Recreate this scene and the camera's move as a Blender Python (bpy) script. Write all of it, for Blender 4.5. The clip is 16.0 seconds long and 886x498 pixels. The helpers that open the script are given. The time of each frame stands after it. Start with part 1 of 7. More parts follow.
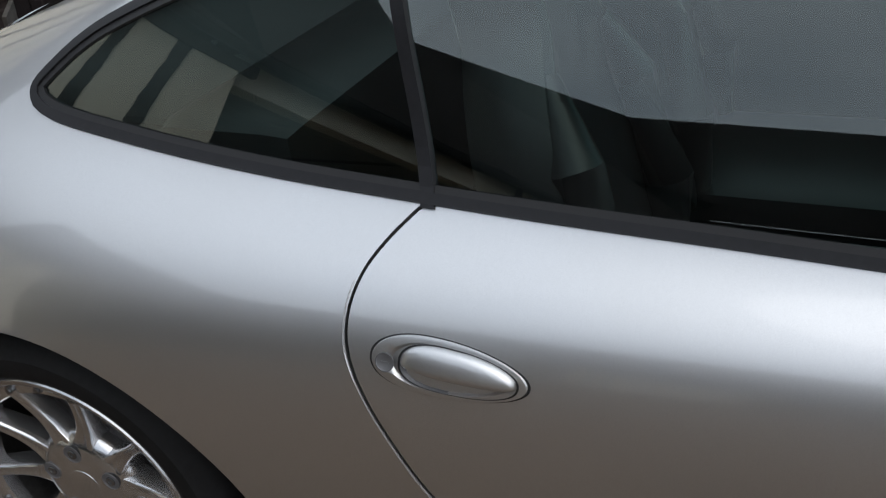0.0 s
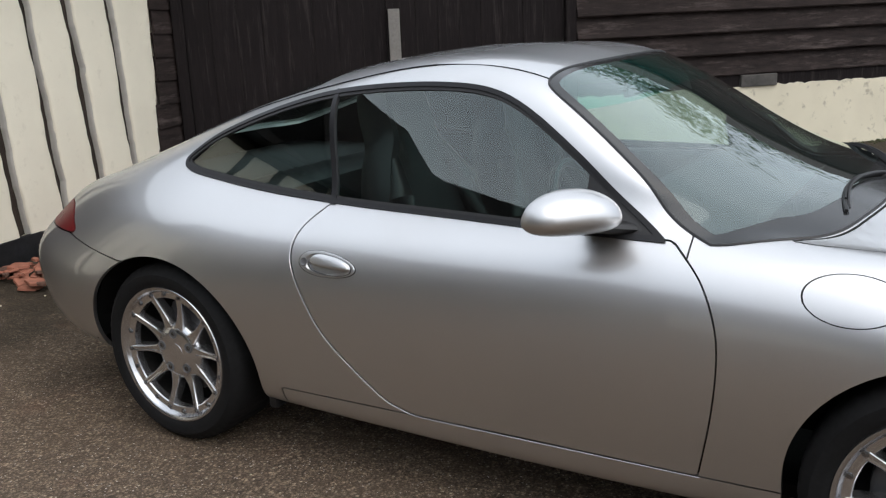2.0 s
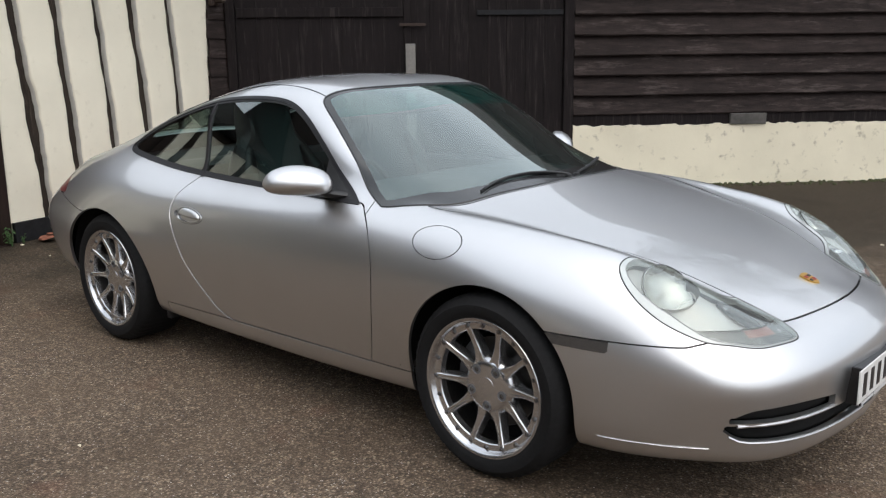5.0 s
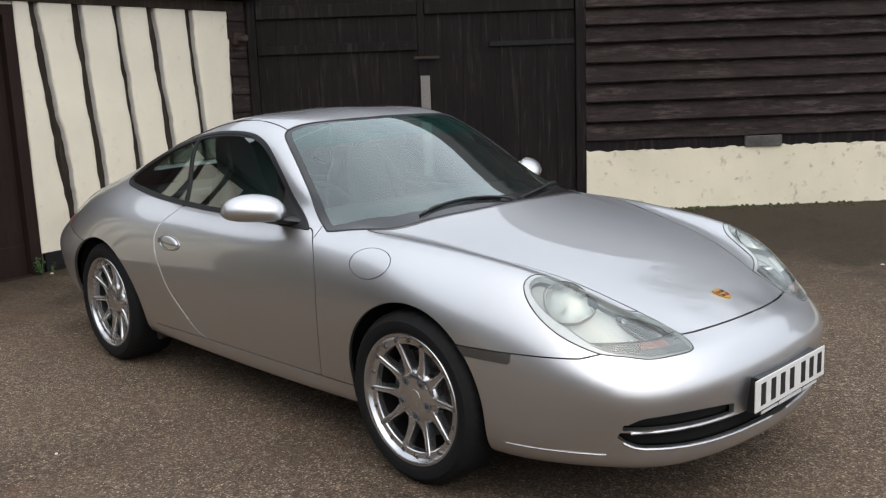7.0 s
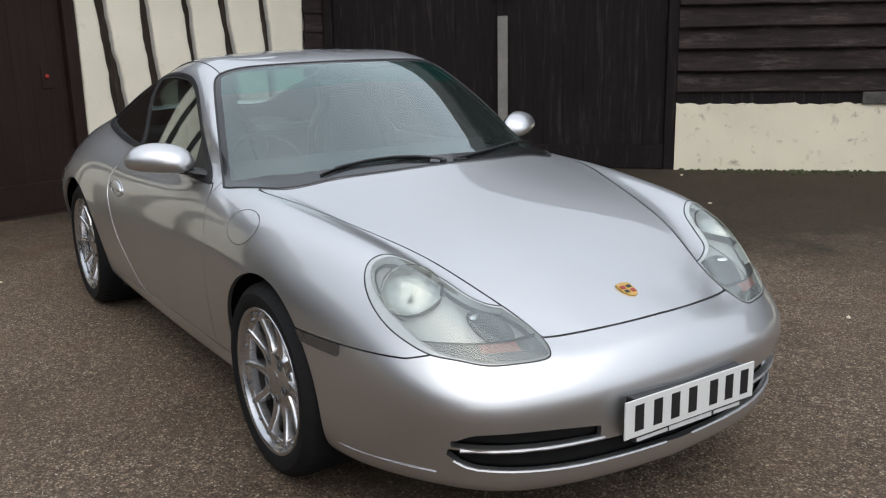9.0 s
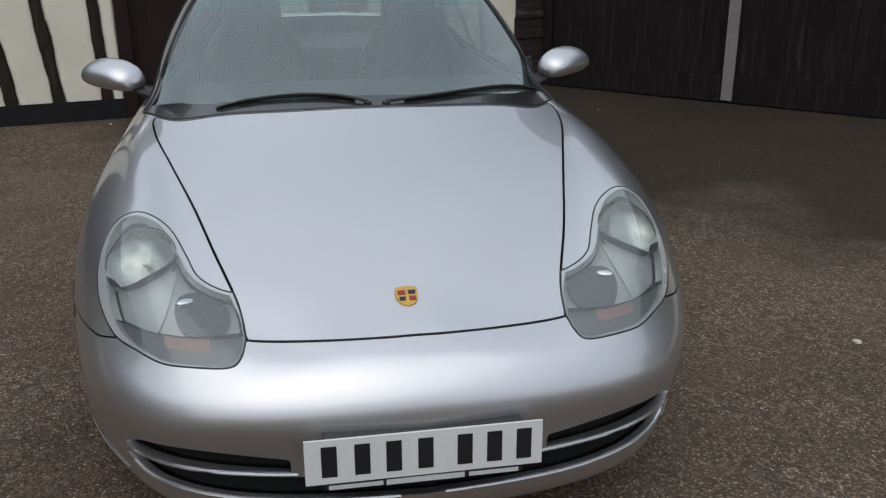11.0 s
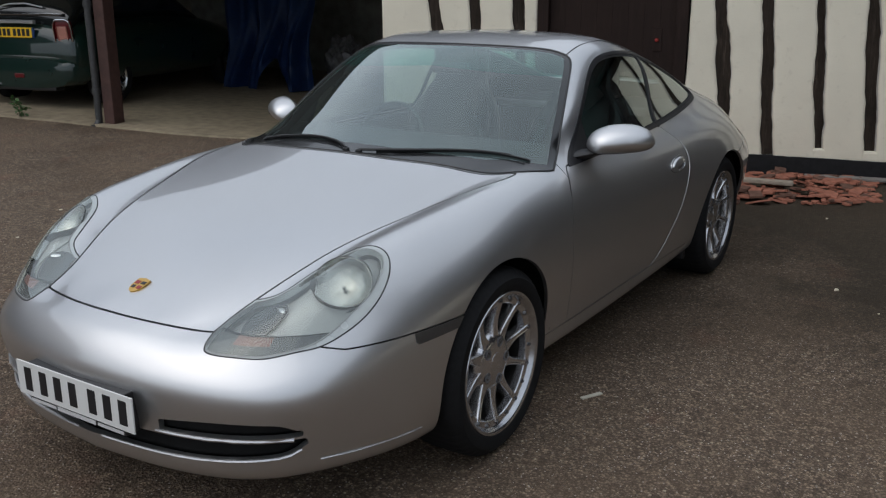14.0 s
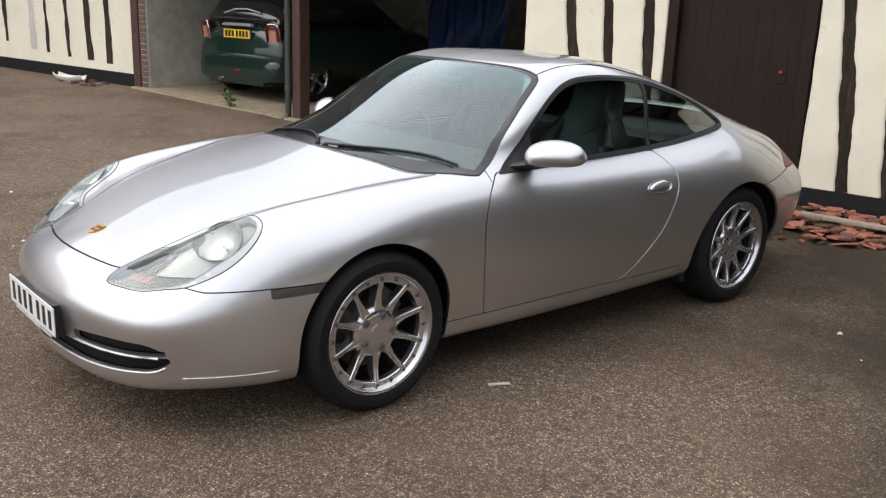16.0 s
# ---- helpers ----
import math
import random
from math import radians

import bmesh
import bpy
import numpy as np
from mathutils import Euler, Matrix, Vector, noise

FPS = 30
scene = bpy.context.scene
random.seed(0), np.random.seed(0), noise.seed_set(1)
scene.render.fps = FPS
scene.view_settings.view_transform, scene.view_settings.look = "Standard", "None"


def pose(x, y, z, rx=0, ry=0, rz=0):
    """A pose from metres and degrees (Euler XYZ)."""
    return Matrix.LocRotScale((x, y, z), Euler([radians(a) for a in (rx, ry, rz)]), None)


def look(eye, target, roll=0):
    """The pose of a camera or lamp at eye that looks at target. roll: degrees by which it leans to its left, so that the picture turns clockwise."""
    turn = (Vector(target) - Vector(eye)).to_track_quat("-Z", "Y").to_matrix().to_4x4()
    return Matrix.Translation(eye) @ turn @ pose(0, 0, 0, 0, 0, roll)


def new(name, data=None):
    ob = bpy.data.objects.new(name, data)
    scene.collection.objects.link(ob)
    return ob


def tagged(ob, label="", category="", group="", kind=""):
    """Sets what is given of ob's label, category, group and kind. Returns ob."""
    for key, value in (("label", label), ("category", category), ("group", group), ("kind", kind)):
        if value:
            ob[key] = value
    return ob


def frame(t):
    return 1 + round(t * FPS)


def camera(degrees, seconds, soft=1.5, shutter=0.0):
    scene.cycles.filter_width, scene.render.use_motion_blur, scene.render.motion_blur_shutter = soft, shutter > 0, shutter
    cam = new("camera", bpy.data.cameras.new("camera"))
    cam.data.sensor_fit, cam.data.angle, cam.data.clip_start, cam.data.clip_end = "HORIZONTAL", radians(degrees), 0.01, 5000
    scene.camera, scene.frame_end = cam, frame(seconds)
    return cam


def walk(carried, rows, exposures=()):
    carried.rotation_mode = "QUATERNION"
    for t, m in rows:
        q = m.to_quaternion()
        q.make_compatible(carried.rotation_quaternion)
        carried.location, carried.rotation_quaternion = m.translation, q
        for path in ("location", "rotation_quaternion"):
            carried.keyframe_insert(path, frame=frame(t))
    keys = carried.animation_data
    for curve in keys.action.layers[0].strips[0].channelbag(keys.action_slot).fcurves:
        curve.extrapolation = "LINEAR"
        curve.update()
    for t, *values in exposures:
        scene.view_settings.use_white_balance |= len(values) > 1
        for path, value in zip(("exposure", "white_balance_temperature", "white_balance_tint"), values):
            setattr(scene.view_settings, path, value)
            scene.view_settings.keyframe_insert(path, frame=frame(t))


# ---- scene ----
# ---------------------------------------------------------------- camera
# World: the silver car stands on z = 0 with its nose towards +x; its front axle is at x = 0.
cam = camera(51.54, 16.0, soft=1.25)
PATH = [
    (0.0, -1.274, -1.649, 1.393, 60.42, 4.63, 21.26),
    (0.5, -0.983, -2.012, 1.427, 65.91, 2.64, 26.51),
    (1.0, -0.627, -2.348, 1.437, 68.35, 2.58, 30.50),
    (1.5, -0.332, -2.625, 1.450, 72.00, 1.95, 30.00),
    (2.0, 0.013, -2.862, 1.426, 75.38, 2.32, 31.10),
    (2.5, 0.366, -3.004, 1.441, 77.12, 1.48, 32.94),
    (3.0, 0.669, -3.096, 1.416, 77.85, 1.27, 33.44),
    (3.5, 0.925, -3.144, 1.438, 77.34, 2.27, 33.17),
    (4.0, 1.232, -3.106, 1.423, 76.97, 1.72, 35.80),
    (6.5, 2.279, -3.004, 1.444, 79.05, 1.32, 44.87),
    (7.0, 2.311, -2.896, 1.441, 79.31, 2.04, 45.21),
    (7.5, 2.340, -2.690, 1.448, 78.88, 2.42, 46.89),
    (8.0, 2.446, -2.444, 1.445, 77.49, 2.32, 50.50),
    (8.5, 2.599, -2.156, 1.459, 76.43, 1.21, 54.10),
    (9.0, 2.603, -1.863, 1.428, 75.95, 1.08, 56.35),
    (9.5, 2.604, -1.488, 1.451, 74.31, 0.40, 60.22),
    (10.0, 2.665, -1.066, 1.446, 71.84, -0.07, 65.74),
    (12.5, 2.694, 0.959, 1.495, 72.42, 1.31, 104.48),
    (13.0, 2.635, 1.398, 1.484, 72.69, 1.58, 112.24),
    (13.5, 2.600, 1.806, 1.524, 73.28, 0.41, 118.26),
    (14.0, 2.449, 2.171, 1.516, 73.84, 0.16, 122.69),
    (14.5, 2.362, 2.544, 1.529, 74.32, -0.50, 127.45),
    (15.0, 2.286, 2.888, 1.568, 73.88, -0.98, 132.84),
    (15.5, 2.131, 3.177, 1.562, 75.75, -1.30, 137.25),
    (16.0, 1.953, 3.444, 1.556, 74.61, -2.01, 139.97),
]
EXPOSURES = [(0.0, 0.0, 6350, 9), (0.5, 0.13, 6400, 10), (1.0, 0.31, 6450, 10), (3.0, 0.35, 6550, 10), (4.0, 0.43, 6550, 10), (7.0, 0.36, 6600, 11), (9.0, 0.17, 6450, 10), (10.0, -0.16, 6350, 10), (12.5, -0.42, 6250, 11), (14.5, -0.31, 6350, 10), (15.0, 0.06, 6480, 11), (15.5, 0.34, 6620, 12), (16.0, 0.66, 6800, 14)]
SKY, SUN, SUN_ROT, SUN_TO = 0.135, 0.9, 118.0, (-11.0, 4.0)
SKY_SLOPE, SKY_LEVEL = (0.06, -0.04, 0.16), 0.90
walk(cam, [(t, pose(*p)) for t, *p in PATH], EXPOSURES)

# ---------------------------------------------------------------- light
world = bpy.data.worlds.new("overcast_sky")
scene.world = world
world.use_nodes = True
wn, wl = world.node_tree.nodes, world.node_tree.links
wn.clear()
w_out = wn.new("ShaderNodeOutputWorld")
w_bg = wn.new("ShaderNodeBackground")
w_sky = wn.new("ShaderNodeTexSky")
w_sky.sky_type = "NISHITA"
w_sky.sun_disc = False
w_sky.sun_elevation = radians(52)
w_sky.sun_rotation = radians(SUN_ROT)
w_sky.air_density = 1.0
w_sky.dust_density = 6.0
w_sky.ozone_density = 1.0
# a bright cloud cover mixed over the clear sky
w_tc = wn.new("ShaderNodeTexCoord")
w_map = wn.new("ShaderNodeMapping")
w_map.inputs["Scale"].default_value = (1.0, 1.0, 2.2)
w_noise = wn.new("ShaderNodeTexNoise")
w_noise.inputs["Scale"].default_value = 2.3
w_noise.inputs["Detail"].default_value = 6.0
w_ramp = wn.new("ShaderNodeValToRGB")
w_ramp.color_ramp.elements[0].position = 0.3
w_ramp.color_ramp.elements[0].color = (6.2, 6.9, 7.8, 1)
w_ramp.color_ramp.elements[1].position = 0.72
w_ramp.color_ramp.elements[1].color = (9.6, 10.2, 11.0, 1)
w_mix = wn.new("ShaderNodeMixRGB")
w_mix.inputs[0].default_value = 0.82
wl.new(w_tc.outputs["Generated"], w_map.inputs["Vector"])
wl.new(w_map.outputs["Vector"], w_noise.inputs["Vector"])
wl.new(w_noise.outputs["Fac"], w_ramp.inputs["Fac"])
wl.new(w_sky.outputs["Color"], w_mix.inputs[1])
wl.new(w_ramp.outputs["Color"], w_mix.inputs[2])
# an overcast sky is brighter overhead than at the horizon
w_dot = wn.new("ShaderNodeVectorMath")
w_dot.operation = "DOT_PRODUCT"
w_dot.inputs[1].default_value = SKY_SLOPE
wl.new(w_tc.outputs["Generated"], w_dot.inputs[0])
w_add = wn.new("ShaderNodeMath")
w_add.inputs[1].default_value = SKY_LEVEL
wl.new(w_dot.outputs["Value"], w_add.inputs[0])
w_mul = wn.new("ShaderNodeVectorMath")
w_mul.operation = "SCALE"
wl.new(w_mix.outputs["Color"], w_mul.inputs[0])
wl.new(w_add.outputs["Value"], w_mul.inputs["Scale"])
wl.new(w_mul.outputs["Vector"], w_bg.inputs["Color"])
w_bg.inputs["Strength"].default_value = SKY
wl.new(w_bg.outputs["Background"], w_out.inputs["Surface"])

sun_data = bpy.data.lights.new("sun", "SUN")
sun_data.energy = SUN
sun_data.angle = radians(75)
sun_data.color = (1.0, 0.97, 0.93)
sun = new("sun", sun_data)
sun.matrix_world = look((0, 0, 20), (SUN_TO[0], SUN_TO[1], 0))


# ---------------------------------------------------------------- helpers
def mesh_object(name, bm, material=None, parent=None, label="", smooth=False):
    me = bpy.data.meshes.new(name)
    bm.normal_update()
    bm.to_mesh(me)
    bm.free()
    if material:
        me.materials.append(material)
    if smooth:
        me.polygons.foreach_set("use_smooth", [True] * len(me.polygons))
        me.set_sharp_from_angle(angle=radians(38))
    ob = new(name, me)
    if parent:
        ob.parent = parent
    if label:
        ob["label"] = label
    return ob


def part(name, bm, material, parent, label="", smooth=False):
    return mesh_object(name, bm, material, parent, label, smooth)


def holder(name, m=None):
    """An empty at the base of a thing that carries its parts."""
    ob = new(name)
    ob.empty_display_size = 0.1
    if m is not None:
        ob.matrix_world = m
    return ob


def add_box(bm, a, b, m=None, bevel=0.0):
    """A box between two corners, with its edges broken."""
    made = bmesh.ops.create_cube(bm, size=1.0)["verts"]
    for v in made:
        v.co = Vector([(a[i] + b[i]) / 2 + v.co[i] * (b[i] - a[i]) for i in range(3)])
    if bevel > 0:
        edges = list({e for v in made for e in v.link_edges})
        out = bmesh.ops.bevel(bm, geom=edges, offset=bevel, segments=2, affect="EDGES", profile=0.6)
        made = list({v for f in out["faces"] for v in f.verts} | {v for v in made if v.is_valid})
    if m is not None:
        bmesh.ops.transform(bm, matrix=m, verts=made)
    return made


def box_bm(a, b, m=None, bevel=0.0):
    bm = bmesh.new()
    add_box(bm, a, b, m, bevel)
    return bm


def add_tube(bm, path, radius, sides=10, caps=True):
    """A round tube along a path; radius is a number or one a point."""
    pts = [Vector(p) for p in path]
    rings = []
    for i, p in enumerate(pts):
        d = (pts[min(i + 1, len(pts) - 1)] - pts[max(i - 1, 0)]).normalized()
        a = d.cross(Vector((0, 0, 1)))
        if a.length < 1e-4:
            a = d.cross(Vector((0, 1, 0)))
        a.normalize()
        b = a.cross(d)
        r = radius[i] if isinstance(radius, (list, tuple)) else radius
        rings.append([bm.verts.new(p + (a * math.cos(2 * math.pi * k / sides) + b * math.sin(2 * math.pi * k / sides)) * r) for k in range(sides)])
    for q, w in zip(rings, rings[1:]):
        for k in range(sides):
            bm.faces.new((q[k], q[(k + 1) % sides], w[(k + 1) % sides], w[k]))
    if caps:
        bm.faces.new(rings[0][::-1])
        bm.faces.new(rings[-1])
    return rings


def add_lathe(bm, profile, sides=48, m=None, close=False):
    """A body of turning about the y axis: profile of (radius, y)."""
    rings = []
    for r, y in profile:
        rings.append([bm.verts.new((r * math.cos(2 * math.pi * k / sides), y, r * math.sin(2 * math.pi * k / sides))) for k in range(sides)])
    pairs = list(zip(rings, rings[1:])) + ([(rings[-1], rings[0])] if close else [])
    for q, w in pairs:
        for k in range(sides):
            bm.faces.new((q[k], q[(k + 1) % sides], w[(k + 1) % sides], w[k]))
    verts = [v for r in rings for v in r]
    if m is not None:
        bmesh.ops.transform(bm, matrix=m, verts=verts)
    return verts


# ---------------------------------------------------------------- materials
def material(name):
    m = bpy.data.materials.new(name)
    m.use_nodes = True
    return m, m.node_tree.nodes, m.node_tree.links, m.node_tree.nodes["Principled BSDF"]


def coords(n, l, scale=1.0, space="Object"):
    tc = n.new("ShaderNodeTexCoord")
    mp = n.new("ShaderNodeMapping")
    mp.inputs["Scale"].default_value = scale if isinstance(scale, tuple) else (scale,) * 3
    l.new(tc.outputs[space], mp.inputs["Vector"])
    return mp.outputs["Vector"]


def noise_tex(n, l, vec, scale, detail=4.0, rough=0.55):
    t = n.new("ShaderNodeTexNoise")
    t.inputs["Scale"].default_value = scale
    t.inputs["Detail"].default_value = detail
    t.inputs["Roughness"].default_value = rough
    l.new(vec, t.inputs["Vector"])
    return t.outputs["Fac"]


def ramp(n, l, fac, stops):
    r = n.new("ShaderNodeValToRGB")
    el = r.color_ramp.elements
    while len(el) < len(stops):
        el.new(0.5)
    for e, (p, c) in zip(el, stops):
        e.position = p
        e.color = (*c, 1) if len(c) == 3 else c
    l.new(fac, r.inputs["Fac"])
    return r.outputs["Color"]


def mix(n, l, fac, a, b, kind="MIX"):
    x = n.new("ShaderNodeMixRGB")
    x.blend_type = kind
    for sock, val in ((x.inputs[0], fac), (x.inputs[1], a), (x.inputs[2], b)):
        if isinstance(val, (int, float)):
            sock.default_value = val
        elif isinstance(val, tuple):
            sock.default_value = (*val, 1) if len(val) == 3 else val
        else:
            l.new(val, sock)
    return x.outputs["Color"]


def bump(n, l, height, bsdf, strength=0.3, distance=0.01):
    b = n.new("ShaderNodeBump")
    b.inputs["Strength"].default_value = strength
    b.inputs["Distance"].default_value = distance
    l.new(height, b.inputs["Height"])
    l.new(b.outputs["Normal"], bsdf.inputs["Normal"])
    return b


def plain(name, colour, rough=0.5, metal=0.0, grain=0.15, scale=40.0, bumpy=0.05, coat=0.0):
    """A surface of one colour with fine and coarse variation and a fine relief."""
    m, n, l, b = material(name)
    v = coords(n, l)
    f1 = noise_tex(n, l, v, scale, 5)
    f2 = noise_tex(n, l, v, scale / 12, 3)
    dark = tuple(c * (1 - grain) for c in colour)
    light = tuple(min(1, c * (1 + grain)) for c in colour)
    c1 = ramp(n, l, f1, [(0.3, dark), (0.7, light)])
    c2 = mix(n, l, 0.35, c1, ramp(n, l, f2, [(0.35, dark), (0.65, light)]))
    l.new(c2, b.inputs["Base Color"])
    b.inputs["Metallic"].default_value = metal
    r = n.new("ShaderNodeMapRange")
    r.inputs["To Min"].default_value = max(0.02, rough - 0.08)
    r.inputs["To Max"].default_value = min(1, rough + 0.08)
    l.new(f2, r.inputs["Value"])
    l.new(r.outputs["Result"], b.inputs["Roughness"])
    b.inputs["Coat Weight"].default_value = coat
    b.inputs["Coat Roughness"].default_value = 0.05
    if bumpy:
        bump(n, l, f1, b, bumpy, 0.003)
    return m


def silver_paint():
    """Metallic silver car paint: fine flake under a clear coat, thin film of road dust."""
    m, n, l, b = material("silver_metallic_paint")
    v = coords(n, l)
    flake = n.new("ShaderNodeTexVoronoi")
    flake.inputs["Scale"].default_value = 2400
    l.new(v, flake.inputs["Vector"])
    dust = noise_tex(n, l, v, 3.0, 6, 0.6)
    base = mix(n, l, 0.24, (0.60, 0.60, 0.606), ramp(n, l, flake.outputs["Color"], [(0.1, (0.32, 0.32, 0.325)), (0.9, (0.86, 0.86, 0.865))]))
    c = mix(n, l, ramp(n, l, dust, [(0.45, (0, 0, 0)), (0.8, (0.10, 0.10, 0.10))]), base, (0.42, 0.40, 0.37))
    l.new(c, b.inputs["Base Color"])
    b.inputs["Metallic"].default_value = 1.0
    r = n.new("ShaderNodeMapRange")
    r.inputs["To Min"].default_value = 0.37
    r.inputs["To Max"].default_value = 0.46
    l.new(dust, r.inputs["Value"])
    l.new(r.outputs["Result"], b.inputs["Roughness"])
    peel = noise_tex(n, l, v, 110, 2, 0.5)
    bump(n, l, peel, b, 0.05, 0.0012)
    b.inputs["Coat Weight"].default_value = 1.0
    b.inputs["Coat Roughness"].default_value = 0.03
    b.inputs["Coat IOR"].default_value = 1.70
    return m


def glass(name, colour, rough=0.0, reflect=1.0, haze=0.0, film=(0.68, 0.76, 0.74)):
    """Thin tinted pane: sees through, with a mirror-like sheen that grows at grazing angles."""
    m, n, l, b = material(name)
    n.remove(b)
    out = n["Material Output"]
    tr = n.new("ShaderNodeBsdfTransparent")
    tr.inputs["Color"].default_value = (*colour, 1)
    gl = n.new("ShaderNodeBsdfGlossy")
    gl.inputs["Roughness"].default_value = 0.015 + rough
    gl.inputs["Color"].default_value = (0.93, 1.0, 0.985, 1)
    lw = n.new("ShaderNodeLayerWeight")
    lw.inputs["Blend"].default_value = 0.5
    pw = n.new("ShaderNodeMath")
    pw.operation = "POWER"
    pw.inputs[1].default_value = 3.2
    l.new(lw.outputs["Facing"], pw.inputs[0])
    mul = n.new("ShaderNodeMath")
    mul.operation = "MULTIPLY_ADD"
    mul.inputs[1].default_value = 0.92 * reflect
    mul.inputs[2].default_value = 0.08 * reflect
    mul.use_clamp = True
    l.new(pw.outputs["Value"], mul.inputs[0])
    mx = n.new("ShaderNodeMixShader")
    l.new(mul.outputs["Value"], mx.inputs["Fac"])
    # pale diffuse veil: milky plastic on the lens, painted-in sky sheen on the windscreen
    if haze:
        milk = n.new("ShaderNodeBsdfDiffuse")
        milk.inputs["Color"].default_value = (*film, 1)
        hz = n.new("ShaderNodeMixShader")
        hz.inputs["Fac"].default_value = haze
        l.new(tr.outputs["BSDF"], hz.inputs[1])
        l.new(milk.outputs["BSDF"], hz.inputs[2])
        l.new(hz.outputs["Shader"], mx.inputs[1])
    else:
        l.new(tr.outputs["BSDF"], mx.inputs[1])
    l.new(gl.outputs["BSDF"], mx.inputs[2])
    l.new(mx.outputs["Shader"], out.inputs["Surface"])
    return m


def tarmac():
    """Old asphalt with pale chippings, damp and mossy patches."""
    m, n, l, b = material("old_tarmac")
    v = coords(n, l)
    st = n.new("ShaderNodeTexVoronoi")
    st.inputs["Scale"].default_value = 105
    st.inputs["Randomness"].default_value = 1.0
    l.new(v, st.inputs["Vector"])
    st2 = n.new("ShaderNodeTexVoronoi")
    st2.inputs["Scale"].default_value = 210
    l.new(v, st2.inputs["Vector"])
    big = noise_tex(n, l, v, 0.55, 6, 0.62)
    mid = noise_tex(n, l, v, 6.0, 5, 0.6)
    fine = noise_tex(n, l, v, 260, 3, 0.7)
    stones = ramp(n, l, st.outputs["Color"], [(0.0, (0.0277, 0.0198, 0.0134)), (0.38, (0.0904, 0.0649, 0.0445)), (0.66, (0.2134, 0.1599, 0.1138)), (0.86, (0.3765, 0.2898, 0.2069)), (0.98, (0.6507, 0.5911, 0.4447))])
    stones2 = ramp(n, l, st2.outputs["Color"], [(0.1, (0.0301, 0.0210, 0.0145)), (0.55, (0.1318, 0.0962, 0.0661)), (0.85, (0.3012, 0.2318, 0.1655)), (0.98, (0.6507, 0.5331, 0.4137))])
    c = mix(n, l, ramp(n, l, mid, [(0.42, (0.25, 0.25, 0.25)), (0.58, (0.75, 0.75, 0.75))]), stones, stones2)
    # gaps of black binder between the chippings
    gap = ramp(n, l, st.outputs["Distance"], [(0.36, (0, 0, 0)), (0.68, (0.66, 0.66, 0.66))])
    c = mix(n, l, gap, c, (0.0301, 0.0220, 0.0155))
    # clusters of paler and darker grit, and sparse bright chips
    grit = noise_tex(n, l, v, 26, 4, 0.7)
    c = mix(n, l, 1.0, c, ramp(n, l, grit, [(0.28, (0.66, 0.65, 0.64)), (0.50, (1.15, 1.14, 1.12)), (0.72, (1.85, 1.81, 1.74))]), "MULTIPLY")
    chips = n.new("ShaderNodeTexVoronoi")
    chips.inputs["Scale"].default_value = 62
    l.new(v, chips.inputs["Vector"])
    sharp = n.new("ShaderNodeMath")
    sharp.operation = "LESS_THAN"
    sharp.inputs[1].default_value = 0.19
    l.new(chips.outputs["Distance"], sharp.inputs[0])
    c = mix(n, l, mix(n, l, 1.0, sharp.outputs["Value"], ramp(n, l, chips.outputs["Color"], [(0.48, (0, 0, 0)), (0.72, (0.9, 0.9, 0.9))]), "MULTIPLY"), c, (0.64, 0.575, 0.51))
    # a film of trodden dust evens the chippings out
    c = mix(n, l, 0.10, c, (0.205, 0.152, 0.122))
    dusty = noise_tex(n, l, v, 1.3, 5, 0.6)
    c = mix(n, l, ramp(n, l, dusty, [(0.42, (0.0, 0.0, 0.0)), (0.70, (0.40, 0.40, 0.40))]), c, (0.1569, 0.1090, 0.0703))
    c = mix(n, l, ramp(n, l, big, [(0.46, (0.0, 0.0, 0.0)), (0.66, (0.55, 0.55, 0.55))]), c, mix(n, l, 1.0, c, (0.42, 0.39, 0.36), "MULTIPLY"))
    red = noise_tex(n, l, v, 3.1, 2, 0.5)
    c = mix(n, l, ramp(n, l, red, [(0.62, (0, 0, 0)), (0.76, (0.16, 0.16, 0.16))]), c, (0.2134, 0.0696, 0.0435))
    # mossy, damp patches; a ramp also darkens the ground towards the barn
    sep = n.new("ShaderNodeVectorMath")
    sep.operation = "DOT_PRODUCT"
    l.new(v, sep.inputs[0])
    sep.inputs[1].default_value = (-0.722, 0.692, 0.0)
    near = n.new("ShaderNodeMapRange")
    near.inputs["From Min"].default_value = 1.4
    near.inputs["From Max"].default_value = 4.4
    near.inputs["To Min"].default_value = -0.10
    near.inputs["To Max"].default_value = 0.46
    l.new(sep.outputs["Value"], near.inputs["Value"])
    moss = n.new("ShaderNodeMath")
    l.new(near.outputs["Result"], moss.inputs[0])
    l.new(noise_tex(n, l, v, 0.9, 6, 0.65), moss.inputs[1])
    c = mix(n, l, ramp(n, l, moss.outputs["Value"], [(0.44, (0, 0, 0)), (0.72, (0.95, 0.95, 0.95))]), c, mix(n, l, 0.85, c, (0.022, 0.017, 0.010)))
    l.new(c, b.inputs["Base Color"])
    r = n.new("ShaderNodeMapRange")
    r.inputs["To Min"].default_value = 0.62
    r.inputs["To Max"].default_value = 0.95
    l.new(big, r.inputs["Value"])
    l.new(r.outputs["Result"], b.inputs["Roughness"])
    b.inputs["Specular IOR Level"].default_value = 0.22
    h = mix(n, l, 0.35, st.outputs["Distance"], fine)
    bump(n, l, h, b, 1.0, 0.011)
    return m


